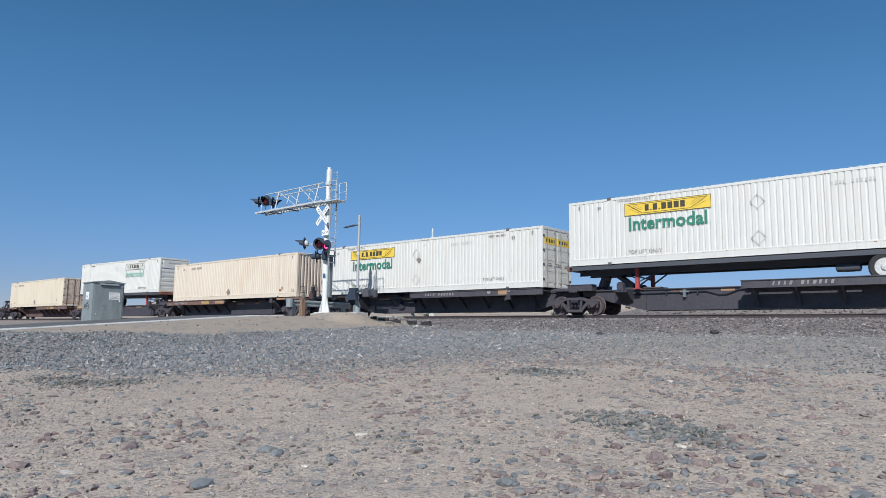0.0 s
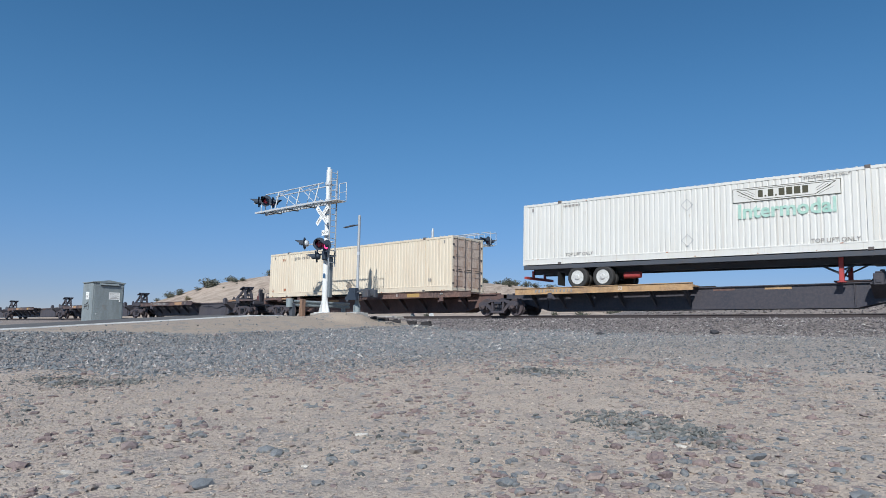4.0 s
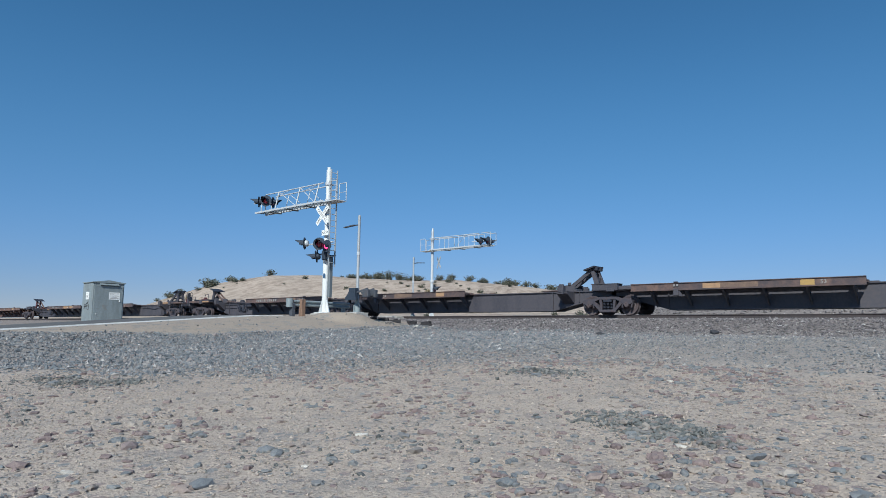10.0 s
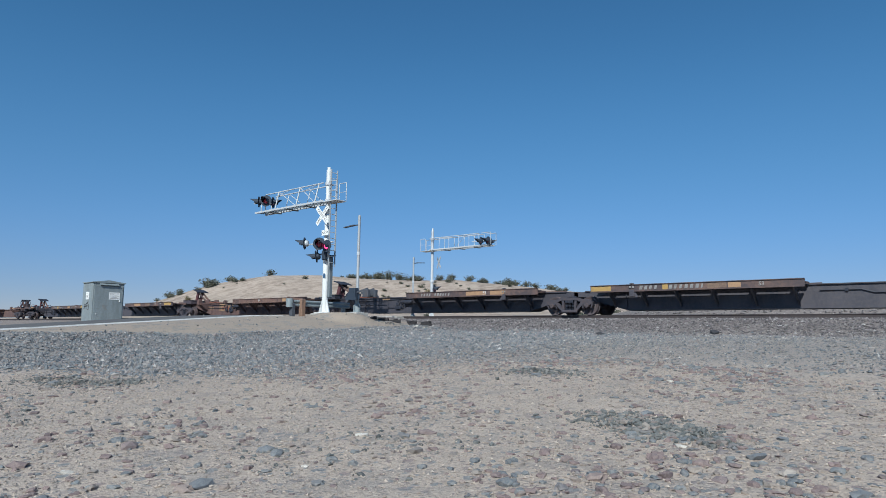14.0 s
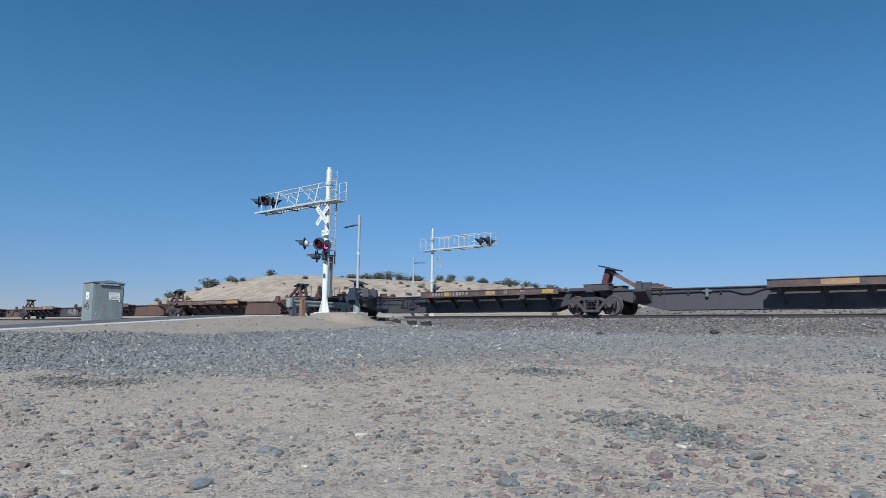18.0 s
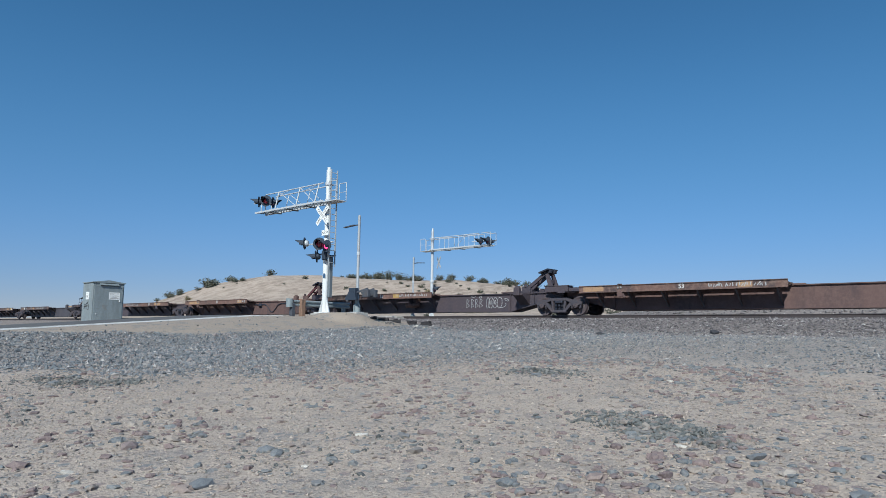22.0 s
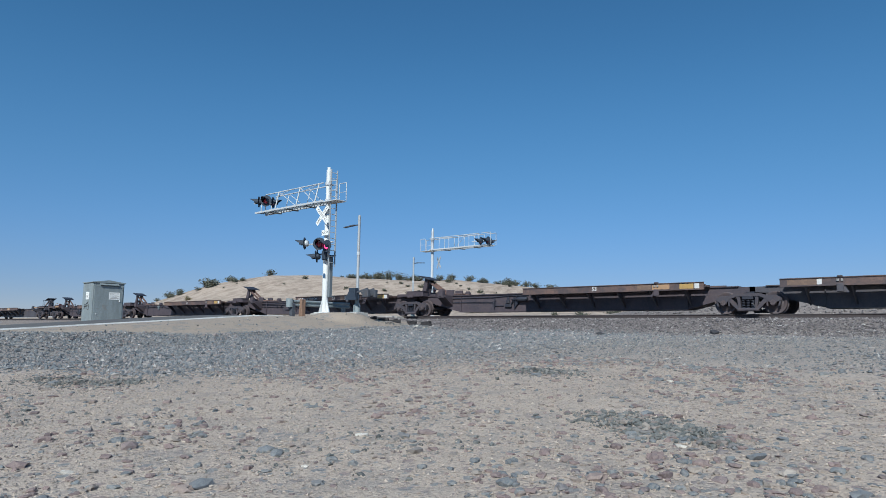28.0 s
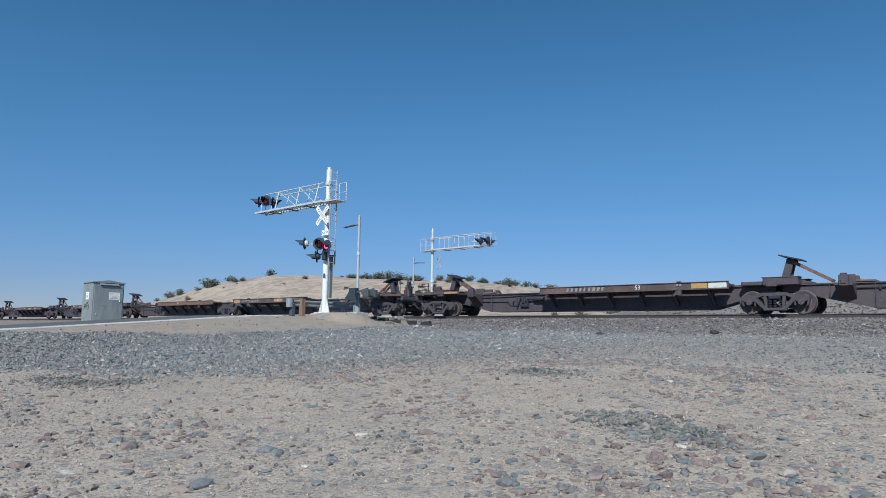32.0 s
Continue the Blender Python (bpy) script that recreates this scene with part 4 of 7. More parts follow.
            st.beam((xb - 1.85, -0.2, 1.62), (xb - 1.85, 0.2, 1.62), 0.08, 0.08)
            put("strut", st, "maroon" if body == "body_rust" else body, h)
            lg = Shape()
            for y in (-0.24, 0.24):
                lg.prism([(xb - 1.25, 2.08), (xb - 1.08, 2.08), (xb - 0.72, 1.18), (xb - 0.98, 1.18)], y - 0.05, y + 0.05)
            lg.box(xb - 1.08, xb - 0.98, -0.24, 0.24, 1.55, 1.72)
            put("stanchion", lg, body, h)
            hd = Shape().add([(xb + dx, y, z + dz) for dz in (0, 0.07) for dx, y, z in ((-1.52, -0.42, 2.02), (-0.98, -0.46, 2.17), (-0.98, 0.46, 2.17), (-1.52, 0.42, 2.02))], [(3, 2, 1, 0), (4, 5, 6, 7), (0, 1, 5, 4), (1, 2, 6, 5), (2, 3, 7, 6), (3, 0, 4, 7)])
            hd.box(xb - 1.20, xb - 0.92, -0.30, -0.10, 2.02, 2.19, 0.02).box(xb - 1.20, xb - 0.92, 0.10, 0.30, 2.02, 2.19, 0.02)
            put("head_plate", hd, "cast_dark", h, "hitch head plate")
        else:
            st = Shape()
            for y in (-0.16, 0.16):
                st.beam((xb - 1.75, y, 1.20), (xb - 0.42, y, 1.98), 0.08, 0.11)
            put("strut", st, "sill_rust", h, "rusty folding strut")
            put("foot_plate", Shape().box(xb - 3.1, xb - 1.95, -0.40, -0.12, 1.126, 1.20, 0.015).box(xb - 3.1, xb - 1.95, 0.12, 0.40, 1.126, 1.20, 0.015), "faded_red" if hitch_kind == 2 else "sill_rust", h)
            body_h = "maroon" if hitch_kind == 2 else body
            lg = Shape().prism([(xb - 0.52, 2.08), (xb - 0.26, 2.08), (xb + 0.02, 1.18), (xb - 0.28, 1.18)], -0.22, -0.12)
            lg.prism([(xb - 0.52, 2.08), (xb - 0.26, 2.08), (xb + 0.02, 1.18), (xb - 0.28, 1.18)], 0.12, 0.22)
            lg.box(xb - 0.32, xb - 0.14, -0.18, 0.18, 1.4, 1.6)
            put("stanchion", lg, body_h, h)
            hd = Shape().add([(xb + dx, y, z + dz) for dz in (0, 0.05) for dx, y, z in ((-0.80, -0.44, 1.98), (-0.02, -0.44, 2.20), (-0.02, 0.44, 2.20), (-0.80, 0.44, 1.98))], [(3, 2, 1, 0), (4, 5, 6, 7), (0, 1, 5, 4), (1, 2, 6, 5), (2, 3, 7, 6), (3, 0, 4, 7)])
            hd.box(xb - 0.55, xb - 0.25, -0.26, 0.26, 1.98, 2.1, 0.02)
            put("head_plate", hd, "cast_dark", h, "hitch head plate")
    # coupler ends
    for side, on in ((-1, ends[0]), (1, ends[1])):
        if on:
            end_gear(unit, side * half, side, body, sill, side > 0)
    if paint:
        sill_paint(unit, near_rail, -d1 if fl else d0, paint, rng)
    elif not marks:
        letters("platform_number", "53", 0.19, "patch_white", unit, pose((d0 + 5.2) * (-1 if fl else 1), -1.306, 1.11, 90, 0, 0))
    else:
        lettering(unit, beam, d0, d1, fl, rng)
    return unit


def end_gear(unit, x, side, body, sill, tall):
    """Platform, railing, brake wheel and coupler at a car's outer end, beyond the bogie at x."""
    def sh():
        return Shape()

    def put(name, s, mat, parent=unit, lab="", smooth=False):
        if side < 0:
            s.flip()
        return part(name, s, mat, parent, lab, pose(x, 0, 0) if parent is unit else None, smooth)
    put("end_platform", sh().box(-1.55, 1.50, -1.24, -0.50, 1.13, 1.16).box(-1.55, 1.50, 0.50, 1.24, 1.13, 1.16).box(1.0, 1.50, -0.5, 0.5, 1.13, 1.16).box(-1.55, 1.50, -1.26, -1.22, 1.12, 1.25).box(-1.55, 1.50, 1.22, 1.26, 1.12, 1.25), sill, lab="walkway grating over the end bogie")
    put("paint_panel", sh().box(-1.45, -0.55, -1.268, -1.262, 1.14, 1.235), "patch_ochre")
    for q in (-1.21, 1.21):
        put("container_pedestal", sh().box(-0.50, -0.15, q - 0.11, q + 0.11, 1.0, 1.30, 0.02).box(-0.40, -0.25, q - 0.125, q + 0.125, 1.10, 1.2, 0.01), body)
    put("buffer_beam", sh().box(1.42, 1.56, -1.2, 1.2, 0.86, 1.10, 0.02).box(0.05, 1.5, -0.30, 0.30, 0.74, 1.06, 0.03), body)
    cp = sh().box(1.5, 2.0, -0.08, 0.08, 0.80, 0.96, 0.03).prism([(1.95, -0.16), (2.08, -0.18), (2.13, 0.02), (2.05, 0.05), (2.02, 0.16), (1.95, 0.14)], 0.74, 1.02, "z")
    put("coupler", cp, "cast_dark", lab="knuckle coupler")
    put("air_hose", sh().path([(1.6, -0.25, 0.80), (1.72, -0.25, 0.55), (1.86, -0.22, 0.42), (2.02, -0.16, 0.40), (2.08, -0.1, 0.55)], 0.028, 6), "hose")
    put("cut_lever", sh().path([(1.58, -1.15, 0.92), (1.6, -0.6, 0.95), (1.66, -0.2, 1.02), (1.85, -0.08, 1.06)], 0.014, 5), "cast_dark")
    for y in (-1.16, 1.16):
        put("step", sh().path([(1.15, y, 1.12), (1.15, y, 0.45), (1.45, y, 0.45), (1.45, y, 1.12)], 0.016, 5).box(1.13, 1.47, y - 0.06, y + 0.06, 0.44, 0.46).box(1.13, 1.47, y - 0.05, y + 0.05, 0.76, 0.775), "cast_dark")
    h, r0 = (0.78, 0.84) if tall else (0.42, 0.66)
    for y in (-1.16, 1.16):
        put("handrail", sh().path([(r0, y, 1.16), (r0, y, 1.16 + h), (1.34, y, 1.16 + h), (1.34, y, 1.16)], 0.018, 5).path([(r0, y, 1.16 + h * 0.5), (1.34, y, 1.16 + h * 0.5)], 0.013, 5), "cast_dark")
    if tall:
        bw = put("brake_stand", sh().box(1.40, 1.56, -0.72, -0.50, 1.10, 1.95, 0.02).box(1.32, 1.50, -0.55, -0.30, 1.10, 1.70, 0.03).box(1.55, 1.62, -0.2, 0.3, 1.10, 1.45, 0.02), body, lab="hand brake stand")
        s = sh()
        n = 16
        ring = [(1.62, -0.62 + 0.27 * math.cos(2 * math.pi * k / n), 1.78 + 0.27 * math.sin(2 * math.pi * k / n)) for k in range(n + 1)]
        s.path(ring, 0.016, 5)
        for k in range(0, n, 4):
            s.tube(ring[k], (1.60, -0.62, 1.78), 0.012, n=5)
        put("brake_wheel", s, "cast_dark", bw)
        put("equipment_box", sh().box(1.10, 1.30, -0.66, -0.34, 1.16, 1.50, 0.03).box(1.16, 1.26, -0.60, -0.48, 1.50, 1.66, 0.02), "maroon", bw, "rust-red equipment box")
    else:
        bw = put("equipment_stand", sh().box(0.30, 0.72, -0.66, -0.25, 1.16, 1.44, 0.04).box(0.40, 0.60, -0.5, -0.3, 1.44, 1.56, 0.02), "maroon", lab="low rust-red equipment box")
        n = 12
        ring = [(0.80 + 0.02, -0.60 + 0.18 * math.cos(2 * math.pi * k / n), 1.42 + 0.18 * math.sin(2 * math.pi * k / n)) for k in range(n + 1)]
        put("brake_wheel", sh().path(ring, 0.014, 5).tube((0.82, -0.6, 1.16), (0.82, -0.6, 1.6), 0.014, n=5), "patch_ochre", bw)


STRIPS = {"Y": "patch_yellow", "O": "patch_ochre", "T": "patch_tan", "W": "patch_white"}


def sill_paint(unit, rail, left, paint, rng):
    """Reflector strips, faded numbers and stencilled bars along a platform's near sill."""
    for kind, a, b in paint:
        a, b = left + a, left + b
        if kind in STRIPS:
            part("paint_panel", Shape().box(a, b, -1.3035, -1.3005, 1.01, 1.205), STRIPS[kind], rail)
        elif kind in "NG":
            letters("platform_number", "53", 0.25 if kind == "N" else 0.21, "patch_white" if kind == "N" else "grey_ink", unit, pose((a + b) / 2, -1.308, 1.11, 90, 0, 0), bold=0.004)
        else:
            s, x = Shape(), a
            while x < b - 0.12:
                if kind == "S":
                    wd = rng.choice((0.07, 0.10, 0.12, 0.13))
                    s.prism([(x, 1.03), (x + wd, 1.03), (x + wd + 0.035, 1.19), (x + 0.035, 1.19)], -1.308, -1.3045)
                    x += 0.215
                else:
                    s.beam((x, -1.306, 1.02 + rng.random() * 0.06), (x + rng.uniform(-0.05, 0.12), -1.306, 1.13 + rng.random() * 0.07), 0.004, 0.035)
                    x += rng.uniform(0.07, 0.16)
            part("stencil" if kind == "S" else "sprayed_scrawl", s, "dusty_steel" if kind == "S" else "graffiti", unit, "faded white stencil" if kind == "S" else "pale sprayed scribble along the sill")["kind"] = "stuff"


def lettering(unit, beam, d0, d1, fl, rng):
    """Stencilled reporting marks, drawn as plain blocks, and the plain number that every platform carries."""
    left = -d1 if fl else d0
    s = Shape()
    for k in range(11):
        if k != 4:
            x = left + 1.1 + k * 0.19
            wd = rng.choice((0.06, 0.09, 0.10, 0.11))
            s.prism([(x, 1.04), (x + wd, 1.04), (x + wd + 0.035, 1.18), (x + 0.035, 1.18)], -1.306, -1.3015)
    part("stencil", s, "dusty_steel", unit, "faded white stencil")["kind"] = "stuff"
    letters("platform_number", "53", 0.22, "patch_white", unit, pose(left + 5.4, -1.306, 1.11, 90, 0, 0))


# bogie positions along the train, front (right) to rear, at the clip's start
CARS = [
    # bogies, order ("D": first platform's hitch leads, the others' trail; "C": the other way round), paint of each platform
    dict(at=[1.75, -15.55, -32.26], kind="C0", body=["body_dark", "body_dark"], sill=["body_grey", "body_grey"], loaded=True),
    dict(at=[-36.4, -54.0, -72.2, -90.25], kind="C", body=["body_dark", "body_dark", "body_rust"], sill=["sill_rust", "sill_ochre", "sill_rust"], loaded=True),
    dict(at=[-94.6, -111.0, -128.24, -145.24, -162.76, -179.27], kind="C", body=["body_grey", "body_dark", "body_grey", "body_grey", "body_grey"], sill=["sill_dark", "sill_dark", "sill_dark", "sill_dark", "sill_dark"]),
    dict(at=[-183.46, -200.0, -217.3, -234.58, -251.98, -268.89], kind="D", body=["body_grey", "body_dark", "body_rust", "body_grey", "body_dark"], sill=["sill_dark", "sill_dark", "sill_rust", "sill_dark", "sill_dark"]),
    dict(at=[-272.98, -289.44, -306.9, -324.25, -341.63, -358.3], kind="C", body=["body_rust", "body_rust", "body_brown", "body_rust", "body_brown"], sill=["sill_rust", "sill_rust", "sill_rust", "sill_rust", "sill_rust"]),
    dict(at=[-362.4, -378.95, -396.55, -414.05, -431.78, -448.3], kind="D", body=["body_grey", "body_brown", "body_brown", "body_brown", "body_brown"], sill=["sill_dark", "sill_dark", "sill_dark", "sill_dark", "sill_dark"], tee=True),
    dict(at=[-452.4, -468.9, -486.3, -503.7, -521.1, -537.6], kind="D", body=["body_grey", "body_brown", "body_dark", "body_brown", "body_dark"], sill=["sill_dark", "sill_rust", "sill_dark", "sill_dark", "sill_dark"], tee=True),
]
WORDS = {"body_dark": "black", "body_grey": "dark grey", "body_brown": "dusty brown", "body_rust": "rust-brown"}


# paint along the sill of each platform, by its rear bogie's place, in metres from the sill's rear end: S stencilled bars,
# N white number, G faded number, Z sprayed scribble, Y yellow, O ochre, T tan, W white strips
MARKS_A = {
    -111: [("S", 2.21, 4.84), ("O", 5.83, 6.95), ("G", 7.15, 7.82)],
    -128: [("N", 2.26, 2.68), ("O", 2.68, 3.31), ("T", 3.98, 5.33), ("O", 5.46, 6.13), ("G", 6.46, 6.99)],
    -145: [("O", 3.0, 3.67), ("T", 3.67, 5.05), ("Y", 6.47, 6.93), ("G", 7.01, 7.42)],
    -163: [("G", 2.42, 2.95), ("T", 3.46, 4.8), ("O", 6.55, 7.12)],
    -179: [("S", 1.31, 3.76), ("T", 5.32, 5.67), ("G", 5.79, 6.25)],
}
MARKS_B = {
    -200: [("Y", 0.04, 0.98), ("S", 2.26, 3.23), ("Y", 3.26, 3.49), ("S", 3.52, 4.97), ("T", 5.06, 5.8), ("O", 5.85, 6.32), ("G", 6.84, 7.27)],
    -252: [("O", 1.77, 2.95), ("T", 3.82, 4.65), ("G", 5.39, 5.83), ("Y", 7.13, 8.27)],
    -269: [("S", 0.81, 1.62), ("Y", 1.64, 1.97), ("S", 2.02, 3.39), ("O", 4.37, 4.95), ("G", 5.34, 5.82), ("Y", 7.65, 8.27)],
}
MARKS_C = {
    -289: [("G", 3.04, 3.54), ("Z", 4.25, 6.47), ("O", 6.89, 8.42)],
    -307: [("O", 0.2, 1.18), ("N", 4.31, 4.89), ("O", 6.78, 7.29)],
    -324: [("T", 0.48, 1.71), ("N", 4.39, 5.02), ("Y", 5.62, 6.08)],
    -342: [("O", 0.65, 2.14), ("N", 4.42, 4.95), ("O", 7.33, 7.88), ("Z", 7.41, 8.46)],
    -358: [("Z", 1.02, 3.3), ("N", 4.96, 5.47), ("O", 6.14, 7.22)],
}
MARKS_D = {
    -379: [("T", 0.24, 1.21), ("W", 1.21, 1.37), ("N", 3.17, 3.61), ("O", 3.81, 4.37), ("S", 4.92, 7.36)],
    -397: [("N", 3.54, 3.98), ("T", 5.73, 6.35), ("O", 6.39, 7.13), ("Y", 7.54, 8.1), ("W", 8.14, 8.33)],
    -414: [("N", 3.56, 3.98), ("T", 4.42, 4.75), ("W", 4.8, 5.03), ("Y", 7.6, 8.16), ("W", 8.18, 8.42)],
    -432: [("T", 0.04, 0.83), ("N", 3.4, 3.88), ("T", 6.7, 7.29), ("Y", 7.64, 8.1), ("W", 8.14, 8.34)],
    -448: [("S", 1.42, 3.35), ("N", 4.62, 5.02), ("Y", 7.07, 7.69), ("W", 7.74, 8.43)],
}
SILL_MARKS = {**MARKS_A, **MARKS_B, **MARKS_C, **MARKS_D}
UNITS = {}
# what runs along the bare half of each beam, by the rear bogie's place; bare where the hitch leads, brake gear where it trails
PLUMBING = {-16: "valve", -90: "", -111: "pipe", -179: "rigging", -200: "pipe", -235: "rigging", -252: "valve", -269: "rigging", -273: "pipe", -342: "dip", -358: "pipe", -414: "pipes", -432: "valve"}


def build_cars():
    for c in CARS:
        n = len(c["at"]) - 1
        for i in range(n):
            right, left = c["at"][i], c["at"][i + 1]
            if c["kind"] == "C0":
                hs = -1
            elif c["kind"] == "C":
                hs = 1 if i < n - 1 else -1
            else:
                hs = 1 if i == 0 else -1
            loaded = c.get("loaded", False)
            body = c["body"][i]
            trailer = loaded and round(right) in (2, -54)
            lab = f"{WORDS[body]} steel spine car platform " + ("carrying a container" if loaded else "running empty, trailer hitch raised")
            u = spine_unit(left, right, hs, body, c["sill"][i], (i == n - 1, i == 0 and c["kind"] != "C0"), hitch=trailer or not loaded,
                           hitch_kind=2 if c["kind"] == "D" and i > 0 and not c.get("tee") else 1 if c.get("tee") or (c["kind"] == "C" and i == n - 1 and not loaded) else 0,
                           label=lab, patches=2 if body in ("body_dark",) else 1, tank=round(left) == -324, plumb=PLUMBING.get(round(left), "" if hs > 0 else "rigging"), marks=body in ("body_dark", "body_grey"), big_panel=round(left) == -235, paint=SILL_MARKS.get(round(left), ()))
            UNITS[(round(left), round(right))] = (u, (left + right) / 2)
            if i == 0:
                add_bogie(u, (right - left) / 2)
            add_bogie(u, -(right - left) / 2)


build_cars()


# ---- containers and trailer chassis ----
LEN, HIGH, WIDE = 16.15, 2.896, 2.59


def corrugated(x0, x1, z0, z1, y, out, pitch=0.222, deep=0.026):
    """A pressed steel wall along x; out is the side (+1 or -1) to which its ribs stand."""
    s = Shape()
    n = max(int(round((x1 - x0) / pitch)), 1)
    pitch = (x1 - x0) / n
    pts = []
    for k in range(n):
        x = x0 + k * pitch
        pts += [(x, 0.0), (x + pitch * 0.16, 1.0), (x + pitch * 0.72, 1.0), (x + pitch * 0.88, 0.0)]
    pts.append((x1, 0.0))
    vs = [(x, y + out * deep * (d - 1), z) for x, d in pts for z in (z0, z1)]
    return s.add(vs, [(2 * i, 2 * i + 2, 2 * i + 3, 2 * i + 1) for i in range(len(pts) - 1)])


def corrugated_end(x, out, y0, y1, z0, z1, upright=True, pitch=0.24, deep=0.035):
    a0, a1 = (y0, y1) if upright else (z0, z1)
    n = int(round((a1 - a0) / pitch))
    pitch = (a1 - a0) / n
    pts = []
    for k in range(n):
        a = a0 + k * pitch
        pts += [(a, 0.0), (a + pitch * 0.18, 1.0), (a + pitch * 0.62, 1.0), (a + pitch * 0.8, 0.0)]
    pts.append((a1, 0.0))
    other = (z0, z1) if upright else (y0, y1)
    vs = [(x + out * deep * (d - 1), *((a, o) if upright else (o, a))) for a, d in pts for o in other]
    return Shape().add(vs, [(2 * i, 2 * i + 2, 2 * i + 3, 2 * i + 1) for i in range(len(pts) - 1)])


